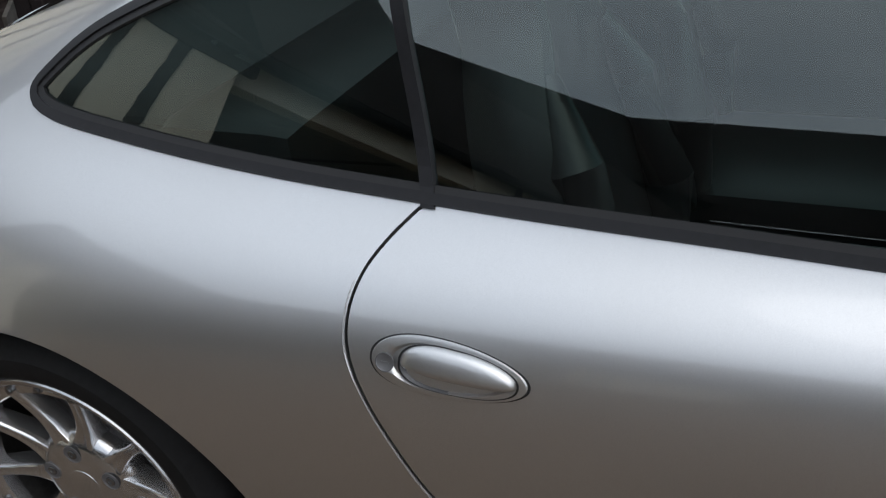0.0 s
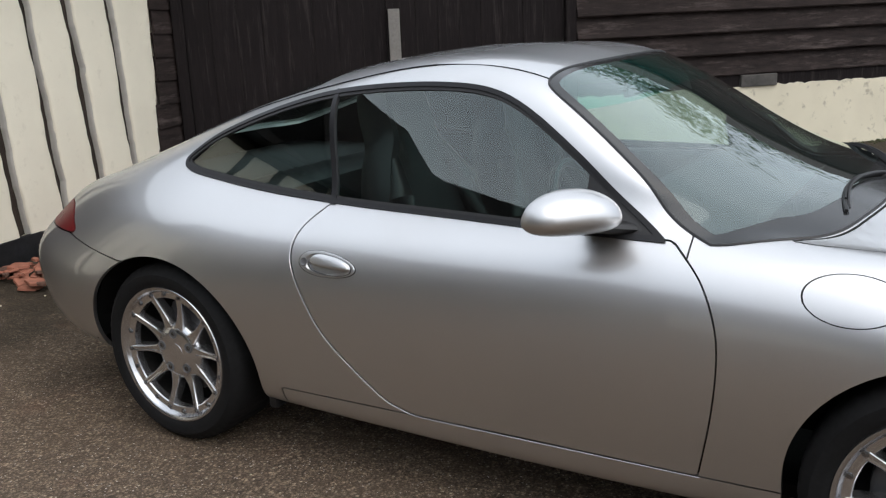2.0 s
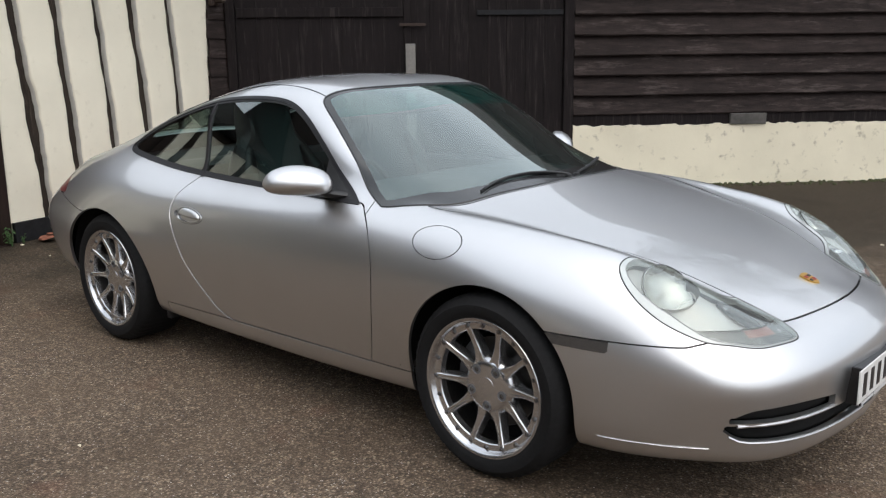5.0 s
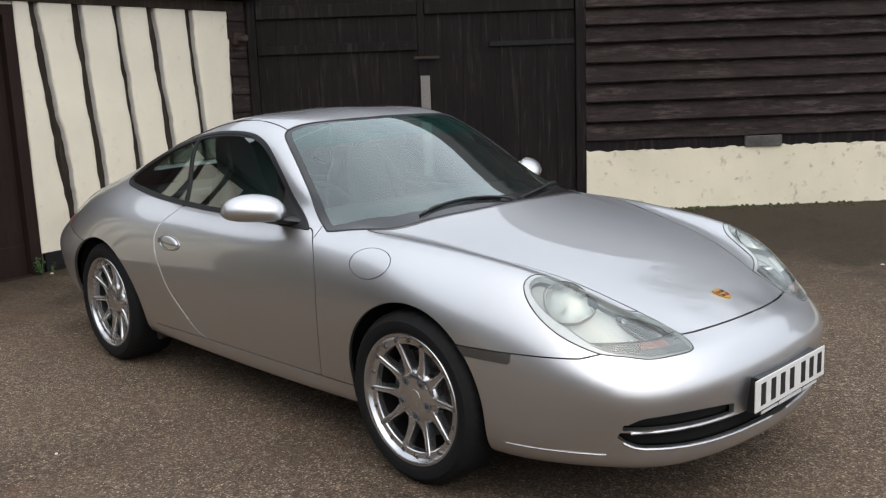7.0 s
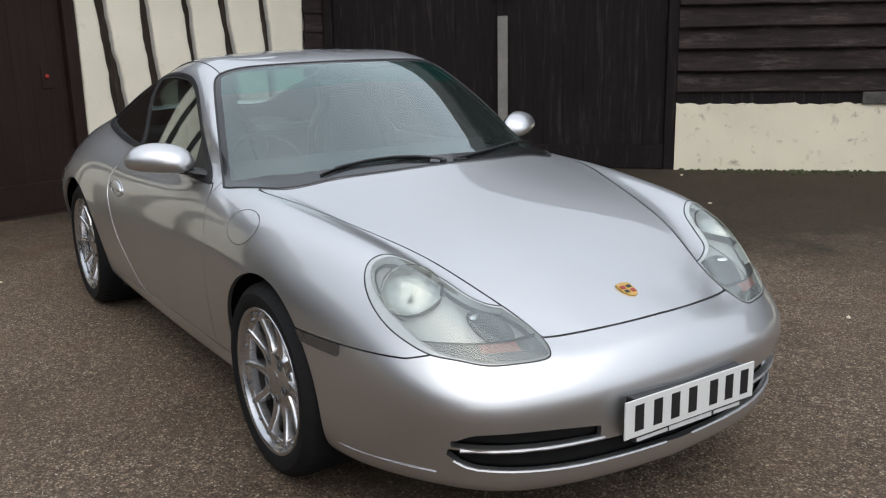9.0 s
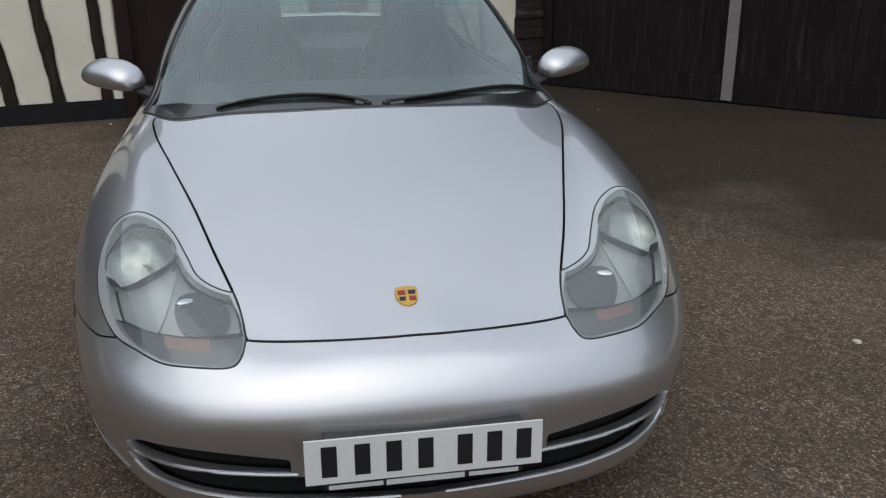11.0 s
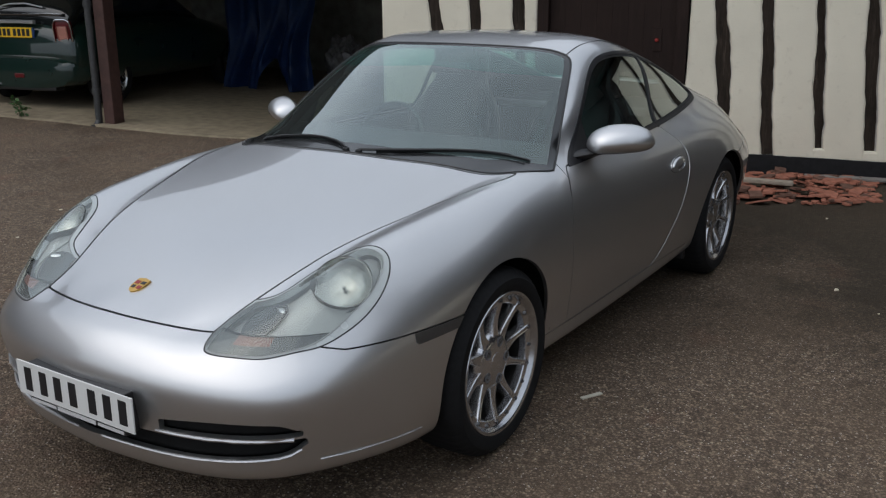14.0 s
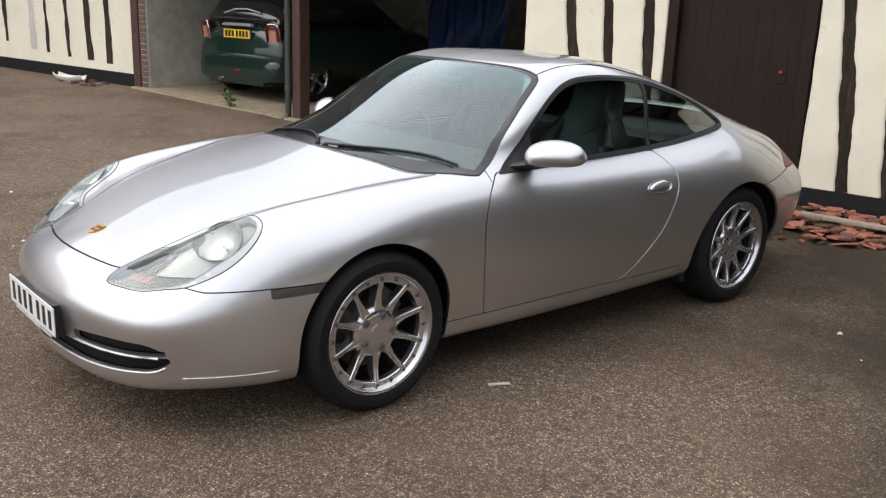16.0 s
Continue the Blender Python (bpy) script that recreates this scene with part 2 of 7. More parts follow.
def timber(name, dark, light, along=(1, 1, 1), rough=0.8, wear=(0.3, 0.28, 0.25), worn=0.0, strength=0.5):
    """Weathered wood with grain along one axis, random tone a board."""
    m, n, l, b = material(name)
    v = coords(n, l, along)
    grain = noise_tex(n, l, v, 9, 8, 0.7)
    v2 = coords(n, l)
    blot = noise_tex(n, l, v2, 2.6, 5, 0.65)
    info = n.new("ShaderNodeObjectInfo")
    isl = n.new("ShaderNodeNewGeometry")
    tone = n.new("ShaderNodeMath")
    tone.operation = "ADD"
    l.new(info.outputs["Random"], tone.inputs[0])
    l.new(isl.outputs["Random Per Island"], tone.inputs[1])
    fr = n.new("ShaderNodeMath")
    fr.operation = "FRACT"
    l.new(tone.outputs[0], fr.inputs[0])
    c = ramp(n, l, grain, [(0.28, dark), (0.72, light)])
    c = mix(n, l, ramp(n, l, blot, [(0.3, (0.55, 0.55, 0.55)), (0.7, (0, 0, 0))]), c, tuple(x * 0.55 for x in dark))
    c = mix(n, l, ramp(n, l, fr.outputs[0], [(0.0, (0.0, 0.0, 0.0)), (1.0, (0.45, 0.45, 0.45))]), c, mix(n, l, 0.5, c, light))
    if worn > 0:
        streak = noise_tex(n, l, v, 4, 6, 0.75)
        c = mix(n, l, ramp(n, l, streak, [(0.54, (0, 0, 0)), (0.70, (worn, worn, worn))]), c, wear)
    l.new(c, b.inputs["Base Color"])
    b.inputs["Roughness"].default_value = rough
    b.inputs["Specular IOR Level"].default_value = 0.18
    bump(n, l, grain, b, strength, 0.006)
    return m


def limewash(name, colour, dirt=(0.35, 0.30, 0.22), amount=0.35):
    """Cream lime render, hand-floated and slightly stained."""
    m, n, l, b = material(name)
    v = coords(n, l)
    big = noise_tex(n, l, v, 1.6, 5, 0.6)
    mid = noise_tex(n, l, v, 11, 6, 0.6)
    fine = noise_tex(n, l, v, 120, 3, 0.6)
    c = mix(n, l, ramp(n, l, big, [(0.35, (0, 0, 0)), (0.75, (0.6, 0.6, 0.6))]), colour, tuple(x * 0.82 for x in colour))
    c = mix(n, l, ramp(n, l, mid, [(0.59, (0, 0, 0)), (0.78, (amount, amount, amount))]), c, dirt)
    l.new(c, b.inputs["Base Color"])
    b.inputs["Roughness"].default_value = 0.9
    bump(n, l, mix(n, l, 0.3, mid, fine), b, 0.35, 0.012)
    return m


MAT = {}
MAT["paint"] = silver_paint()
MAT["silver_plastic"] = plain("satin_silver_plastic", (0.45, 0.45, 0.46), 0.42, 0.5, 0.06, 60, 0.02)
MAT["wheel"] = plain("silver_wheel_lacquer", (0.58, 0.58, 0.59), 0.22, 0.95, 0.06, 50, 0.02, 0.6)
MAT["rim_lip"] = plain("polished_rim_lip", (0.50, 0.50, 0.51), 0.22, 0.95, 0.05, 30, 0.02)
MAT["bolt"] = plain("steel_bolt", (0.20, 0.20, 0.205), 0.25, 0.9, 0.1, 60, 0.02)
MAT["disc"] = plain("brake_disc_iron", (0.07, 0.068, 0.066), 0.42, 0.9, 0.2, 120, 0.05)
MAT["caliper"] = plain("grey_caliper", (0.13, 0.13, 0.135), 0.5, 0.3, 0.1, 60, 0.03)
MAT["tyre"] = plain("tyre_rubber", (0.009, 0.009, 0.0095), 0.75, 0.0, 0.3, 90, 0.12)
MAT["black"] = plain("black_plastic", (0.014, 0.014, 0.015), 0.45, 0.0, 0.2, 150, 0.08)
MAT["trim"] = plain("black_window_trim", (0.016, 0.016, 0.018), 0.38, 0.0, 0.15, 90, 0.03)
MAT["seal"] = plain("dull_rubber_seal", (0.008, 0.008, 0.009), 0.6, 0.0, 0.15, 90, 0.03)
MAT["inner"] = plain("dark_underbody", (0.008, 0.008, 0.008), 0.9, 0.0, 0.3, 30, 0.1)
MAT["frit"] = plain("black_frit", (0.018, 0.019, 0.020), 0.22, 0.0, 0.1, 50, 0.0, 0.35)
MAT["leather"] = plain("black_leather", (0.015, 0.015, 0.0165), 0.36, 0.0, 0.2, 140, 0.15)
MAT["cabin"] = plain("charcoal_cabin_plastic", (0.030, 0.031, 0.034), 0.65, 0.0, 0.15, 160, 0.1)
MAT["headlining"] = plain("grey_headlining", (0.16, 0.16, 0.165), 0.9, 0.0, 0.1, 200, 0.1)
MAT["chrome"] = plain("chrome", (0.75, 0.75, 0.76), 0.09, 1.0, 0.03, 30, 0.0)
MAT["reflector"] = plain("lamp_reflector", (0.47, 0.49, 0.46), 0.28, 0.85, 0.40, 30, 1.0)
MAT["lamp_house"] = plain("pale_grey_lamp_housing", (0.37, 0.385, 0.375), 0.35, 0.3, 0.1, 50, 0.05)
MAT["lamp_dark"] = plain("grey_lower_lamp_glass", (0.08, 0.084, 0.085), 0.25, 0.2, 0.12, 90, 0.05)
MAT["lamp_deep"] = plain("dark_fog_lamp_bowl", (0.055, 0.058, 0.060), 0.2, 0.4, 0.12, 90, 0.05)
MAT["lamp_rim"] = plain("glassy_lamp_rim", (0.46, 0.49, 0.48), 0.25, 0.25, 0.06, 40, 0.0, 0.6)
MAT["lamp_mid"] = plain("grey_lamp_tray", (0.31, 0.32, 0.315), 0.4, 0.3, 0.1, 50, 0.05)
MAT["amber"] = plain("amber_lens", (0.19, 0.078, 0.058), 0.3, 0.0, 0.15, 120, 0.2)
MAT["pale_lens"] = plain("pale_pink_lens", (0.50, 0.22, 0.17), 0.3, 0.0, 0.2, 60, 0.1)
MAT["red_lens"] = plain("red_tail_lens", (0.11, 0.004, 0.006), 0.3, 0.0, 0.2, 120, 0.1, 0.0)
MAT["smoke"] = plain("smoked_lens", (0.05, 0.047, 0.045), 0.2, 0.0, 0.2, 160, 0.1, 0.5)
MAT["gold"] = plain("gold_enamel", (0.62, 0.38, 0.10), 0.3, 0.7, 0.2, 300, 0.05)
MAT["enamel_red"] = plain("red_enamel", (0.28, 0.02, 0.015), 0.3, 0.0, 0.1, 200, 0.02)
MAT["plate_white"] = plain("white_number_plate", (0.66, 0.66, 0.64), 0.35, 0.0, 0.03, 90, 0.02)
MAT["plate_yellow"] = plain("yellow_number_plate", (0.80, 0.50, 0.02), 0.35, 0.0, 0.04, 90, 0.02)
MAT["plate_black"] = plain("plate_lettering", (0.012, 0.012, 0.014), 0.4, 0.0, 0.1, 90, 0.02)
MAT["plate_grey"] = plain("pale_grey_print", (0.55, 0.55, 0.55), 0.45, 0.0, 0.1, 90, 0.02)
MAT["windscreen"] = glass("windscreen_glass", (0.66, 0.80, 0.76), 0.0, 1.10, 0.028, (0.58, 0.74, 0.71))
MAT["side_glass"] = glass("tinted_side_glass", (0.56, 0.67, 0.64), 0.0, 1.3)
MAT["lens"] = glass("clear_headlamp_lens", (0.93, 0.95, 0.93), 0.03, 0.8, 0.105, (0.70, 0.73, 0.715))
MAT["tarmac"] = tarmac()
MAT["stud"] = timber("blackened_oak", (0.012, 0.009, 0.007), (0.060, 0.045, 0.034), (6, 6, 0.6), 0.85, (0.16, 0.12, 0.09), 0.5, 0.8)
MAT["stud_grey"] = plain("grey_stud_and_reveal", (0.48, 0.46, 0.42), 0.9, 0.0, 0.12, 20, 0.2)
MAT["board"] = timber("tarred_weatherboard", (0.0080, 0.0056, 0.0050), (0.044, 0.0315, 0.0285), (0.5, 3, 3), 0.8, (0.115, 0.092, 0.084), 0.6, 0.9)
MAT["door_board"] = timber("tarred_door_planks", (0.0066, 0.0050, 0.0051), (0.0175, 0.0130, 0.0130), (6, 6, 0.4), 0.85, (0.066, 0.054, 0.051), 0.46, 0.6)
MAT["brown_door"] = timber("dark_brown_door", (0.015, 0.0085, 0.0065), (0.027, 0.0155, 0.012), (6, 6, 0.5), 0.7, (0.05, 0.03, 0.024), 0.2, 0.3)
MAT["lime"] = limewash("cream_limewash", (0.74, 0.69, 0.56))
MAT["lime_old"] = limewash("stained_plinth_render", (0.72, 0.66, 0.51), (0.13, 0.10, 0.07), 0.75)
MAT["pitch"] = plain("black_pitch_plinth", (0.012, 0.012, 0.013), 0.7, 0.0, 0.4, 25, 0.3)
MAT["weathered"] = plain("weathered_grey_batten", (0.19, 0.178, 0.162), 0.85, 0.0, 0.2, 60, 0.3)
MAT["old_block"] = plain("weathered_block_end", (0.075, 0.070, 0.064), 0.9, 0.0, 0.5, 14, 0.3)
MAT["concrete"] = plain("worn_concrete_floor", (0.26, 0.215, 0.148), 0.85, 0.0, 0.3, 9, 0.3)
MAT["shed_wall"] = plain("grubby_shed_wall", (0.38, 0.365, 0.30), 0.9, 0.0, 0.25, 6, 0.15)
MAT["garage_board"] = plain("dim_garage_boarding", (0.30, 0.30, 0.26), 0.9, 0.0, 0.45, 5, 0.3)
MAT["shed_dark"] = plain("sooty_boarding", (0.020, 0.019, 0.017), 0.9, 0.0, 0.4, 8, 0.3)
MAT["tile_red"] = plain("broken_clay_tile", (0.29, 0.118, 0.078), 0.85, 0.0, 0.35, 22, 0.35)
MAT["tile_brown"] = plain("dirty_clay_tile", (0.12, 0.066, 0.048), 0.88, 0.0, 0.4, 22, 0.35)
MAT["iron"] = plain("rusty_iron", (0.040, 0.026, 0.020), 0.8, 0.3, 0.4, 50, 0.3)
MAT["cast_iron"] = plain("grey_cast_iron_pipe", (0.050, 0.050, 0.050), 0.5, 0.2, 0.35, 30, 0.2)
MAT["oxide"] = plain("red_oxide_post", (0.060, 0.028, 0.022), 0.7, 0.0, 0.35, 18, 0.25)
MAT["brick"] = plain("old_red_brick", (0.12, 0.070, 0.056), 0.9, 0.0, 0.55, 30, 0.35)
MAT["green_paint"] = plain("dark_green_car_paint", (0.0050, 0.0200, 0.0155), 0.3, 0.0, 0.1, 60, 0.0, 1.0)
MAT["spoiler"] = plain("pale_roof_paint", (0.46, 0.46, 0.43), 0.4, 0.0, 0.1, 40, 0.02)
MAT["dark_glass"] = plain("dark_car_glass", (0.010, 0.012, 0.012), 0.08, 0.0, 0.1, 30, 0.0, 0.5)
MAT["tarp"] = plain("blue_tarpaulin", (0.007, 0.036, 0.13), 0.5, 0.0, 0.25, 20, 0.3)
MAT["bag"] = plain("grey_plastic_sacking", (0.15, 0.15, 0.15), 0.35, 0.0, 0.75, 14, 0.4)
MAT["dark_bag"] = plain("dark_plastic_sacking", (0.035, 0.036, 0.035), 0.35, 0.0, 0.7, 14, 0.4)
MAT["rag"] = plain("blue_patterned_cloth", (0.012, 0.03, 0.11), 0.8, 0.0, 0.6, 60, 0.4)
MAT["leaf"] = plain("weed_leaf", (0.045, 0.10, 0.025), 0.6, 0.0, 0.3, 60, 0.1)
MAT["bark"] = plain("grey_brown_bark", (0.085, 0.066, 0.050), 0.9, 0.0, 0.4, 12, 0.5)
MAT["moss"] = plain("moss_and_grit", (0.050, 0.054, 0.022), 0.95, 0.0, 0.4, 50, 0.4)
MAT["paper"] = plain("pale_scrap", (0.50, 0.47, 0.39), 0.8, 0.0, 0.08, 60, 0.1)
MAT["offcut"] = plain("white_plastic", (0.66, 0.64, 0.57), 0.5, 0.0, 0.1, 14, 0.05)
MAT["pale_wood"] = plain("dusty_pale_wood", (0.27, 0.23, 0.18), 0.85, 0.0, 0.3, 24, 0.2)
MAT["roof_tile"] = plain("plain_clay_roof", (0.034, 0.026, 0.023), 0.88, 0.0, 0.35, 16, 0.3)
for dull in ("green_paint", "trim", "tyre", "inner", "shed_dark", "roof_tile", "pitch", "concrete", "tile_red", "tile_brown"):
    MAT[dull].node_tree.nodes["Principled BSDF"].inputs["Specular IOR Level"].default_value = 0.2


# ---------------------------------------------------------------- ground
def ground_z(x, y):
    """Level under the car, with a slight rise towards the barn and the garage."""
    barn = (x + 5.395) * .722 - (y - 1.981) * .692
    shed = (x + 5.395) * .980 + (y - 1.981) * .1985
    rise = .085 * min(1, max(0, (1.9 - barn) / 1.9)) if y > 0 else 0
    far = .19 * min(1, max(0, (-3.2 - y) / 6.0)) * min(1, max(0, (4.5 - shed) / 4.5))
    near = .055 * min(1, max(0, (1.6 - shed) / 1.6))
    return max(rise, far, near)


bm = bmesh.new()
xs = [-400, -60, -20] + [(-10 + .4 * i) for i in range(46)] + [14, 40, 400]
ys = [-400, -60, -26] + [(-18 + .4 * i) for i in range(76)] + [20, 60, 400]
grid_v = [[bm.verts.new((x, y, ground_z(x, y) + .006 * noise.noise(Vector((x * .8, y * .8, 3))) * (0 if (-3 < x < 1 and abs(y) < 1.2) else 1))) for y in ys] for x in xs]
for i in range(len(xs) - 1):
    for j in range(len(ys) - 1):
        bm.faces.new((grid_v[i][j], grid_v[i + 1][j], grid_v[i + 1][j + 1], grid_v[i][j + 1]))
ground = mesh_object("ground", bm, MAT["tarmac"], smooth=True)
tagged(ground, "worn brown-grey tarmac yard with pale chippings", "ground", kind="structure")


# ---------------------------------------------------------------- silver coupe: shape of the body
# Eleven lines run from the middle of the nose round the flank to the middle of the tail, from under the sill up to
# the centre line; each is a smooth curve through (x, y, z), and together they carry one skin for the left half.
TURNED_IN_LOWER_EDGE = [(.90, 0, .195), (.87, .22, .195), (.78, .44, .19), (.64, .56, .19), (.43, .66, .19), (.15, .68, .20), (-.14, .68, .195), (-.45, .70, .19), (-.76, .70, .185), (-1.06, .70, .185),
    (-1.44, .70, .19), (-1.84, .71, .195), (-2.2, .70, .21), (-2.55, .68, .22), (-2.84, .63, .23), (-3.02, .54, .24), (-3.14, .40, .25), (-3.19, .22, .25), (-3.21, 0, .25)]
SILL = [(.955, 0, .21), (.925, .28, .208), (.845, .505, .205), (.70, .64, .205), (.44, .755, .205), (.15, .775, .215), (-.14, .765, .212), (-.45, .775, .21), (-.76, .778, .205), (-1.06, .782, .205),
    (-1.44, .788, .21), (-1.84, .795, .22), (-2.2, .79, .23), (-2.55, .77, .24), (-2.86, .72, .25), (-3.08, .62, .26), (-3.22, .45, .27), (-3.28, .24, .27), (-3.30, 0, .275)]
LOW_FLANK = [(.976, 0, .275), (.946, .295, .27), (.862, .528, .265), (.715, .668, .265), (.45, .79, .265), (.15, .805, .285), (-.14, .79, .285), (-.45, .797, .285), (-.76, .803, .285), (-1.06, .808, .285),
    (-1.44, .815, .29), (-1.84, .826, .295), (-2.2, .83, .30), (-2.55, .82, .30), (-2.88, .78, .31), (-3.13, .68, .32), (-3.31, .49, .33), (-3.37, .26, .335), (-3.395, 0, .34)]
MID_FLANK = [(.984, 0, .375), (.952, .305, .37), (.868, .548, .365), (.722, .692, .37), (.46, .80, .385), (.15, .832, .42), (-.14, .825, .435), (-.45, .825, .44), (-.76, .829, .44), (-1.06, .832, .44),
    (-1.44, .837, .44), (-1.84, .85, .44), (-2.2, .866, .44), (-2.55, .862, .44), (-2.88, .82, .44), (-3.165, .715, .44), (-3.35, .51, .44), (-3.405, .27, .44), (-3.43, 0, .44)]
WIDEST = [(.992, 0, .465), (.962, .30, .458), (.880, .55, .455), (.73, .70, .475), (.455, .797, .535), (.15, .838, .585), (-.14, .842, .60), (-.45, .838, .60), (-.76, .838, .60), (-1.06, .840, .60),
    (-1.44, .844, .60), (-1.84, .858, .60), (-2.2, .878, .60), (-2.55, .872, .595), (-2.88, .825, .59), (-3.17, .720, .58), (-3.35, .515, .565), (-3.40, .27, .55), (-3.425, 0, .54)]
SHOULDER = [(.972, 0, .53), (.942, .275, .522), (.86, .505, .53), (.7, .657, .579), (.45, .746, .673), (.15, .789, .728), (-.14, .799, .762), (-.45, .803, .765), (-.76, .806, .765), (-1.06, .806, .765),
    (-1.44, .805, .765), (-1.84, .808, .77), (-2.2, .822, .775), (-2.55, .81, .765), (-2.88, .738, .735), (-3.14, .635, .7), (-3.31, .465, .665), (-3.375, .25, .64), (-3.4, 0, .615)]
WING_CREST_AND_BELT = [(.945, 0, .562), (.915, .245, .558), (.828, .445, .583), (.665, .575, .686), (.44, .635, .78), (.15, .665, .824), (-.14, .69, .848), (-.45, .715, .853), (-.76, .738, .856), (-1.06, .732, .86),
    (-1.44, .712, .866), (-1.84, .69, .88), (-2.2, .69, .893), (-2.55, .68, .885), (-2.88, .625, .842), (-3.12, .535, .78), (-3.27, .4, .712), (-3.345, .22, .667), (-3.385, 0, .632)]
BONNET_EDGE_AND_WINDOW = [(.925, 0, .578), (.893, .19, .58), (.8, .35, .6), (.645, .435, .667), (.43, .5, .751), (.15, .55, .806), (-.14, .585, .847), (-.44, .63, .883), (-.745, .682, .945), (-1.06, .662, 1.03),
    (-1.44, .64, 1.04), (-1.84, .618, 1.035), (-2.2, .605, 1.005), (-2.55, .58, .952), (-2.88, .53, .875), (-3.12, .45, .797), (-3.275, .32, .715), (-3.345, .18, .665), (-3.385, 0, .63)]
ROOF_RAIL = [(.905, 0, .589), (.868, .14, .597), (.768, .255, .628), (.615, .315, .695), (.42, .36, .764), (.15, .40, .824), (-.13, .43, .872), (-.43, .51, .925), (-.74, .620, 1.018), (-1.06, .558, 1.203),
    (-1.44, .543, 1.240), (-1.84, .520, 1.180), (-2.2, .50, 1.10), (-2.55, .46, 1.00), (-2.89, .41, .892), (-3.13, .34, .80), (-3.285, .24, .71), (-3.35, .14, .66), (-3.39, 0, .626)]
BETWEEN_RAIL_AND_MIDDLE = [(.885, 0, .598), (.833, .08, .616), (.728, .14, .649), (.595, .17, .705), (.41, .19, .767), (.15, .21, .829), (-.125, .23, .886), (-.40, .27, .946), (-.70, .36, 1.076), (-1.02, .33, 1.246),
    (-1.43, .32, 1.295), (-1.85, .30, 1.247), (-2.2, .28, 1.16), (-2.55, .26, 1.04), (-2.9, .22, .907), (-3.145, .18, .80), (-3.295, .13, .703), (-3.355, .08, .657), (-3.395, 0, .623)]
MIDDLE = [(.866, 0, .606), (.80, 0, .634), (.70, 0, .668), (.58, 0, .71), (.40, 0, .769), (.15, 0, .831), (-.12, 0, .890), (-.385, 0, .955), (-.68, 0, 1.090), (-1.0, 0, 1.251),
    (-1.42, 0, 1.306), (-1.85, 0, 1.262), (-2.2, 0, 1.175), (-2.55, 0, 1.05), (-2.9, 0, .91), (-3.15, 0, .80), (-3.30, 0, .70), (-3.36, 0, .655), (-3.40, 0, .62)]
NOSE_TO_TAIL = [TURNED_IN_LOWER_EDGE, SILL, LOW_FLANK, MID_FLANK, WIDEST, SHOULDER, WING_CREST_AND_BELT, BONNET_EDGE_AND_WINDOW, ROOF_RAIL, BETWEEN_RAIL_AND_MIDDLE, MIDDLE]


def spline(knots, values, at, closed_slope=None):
    """Natural cubic spline through values at knots; values may have several columns."""
    k, v = np.asarray(knots, float), np.asarray(values, float)
    n = len(k)
    h = np.diff(k)
    a = np.zeros((n, n))
    r = np.zeros((n,) + v.shape[1:])
    a[0, 0] = a[-1, -1] = 1
    for i in range(1, n - 1):
        a[i, i - 1:i + 2] = h[i - 1], 2 * (h[i - 1] + h[i]), h[i]
        r[i] = 6 * ((v[i + 1] - v[i]) / h[i] - (v[i] - v[i - 1]) / h[i - 1])
    m = np.linalg.solve(a, r.reshape(n, -1)).reshape(r.shape)
    j = np.clip(np.searchsorted(k, at) - 1, 0, n - 2)
    t0, t1, hh = at - k[j], k[j + 1] - at, h[j]
    ex = (slice(None),) + (None,) * (v.ndim - 1)
    return (m[j] * (t1 ** 3 / (6 * hh))[ex] + m[j + 1] * (t0 ** 3 / (6 * hh))[ex]
            + (v[j] / hh[ex] - m[j] * hh[ex] / 6) * t1[ex] + (v[j + 1] / hh[ex] - m[j + 1] * hh[ex] / 6) * t0[ex])


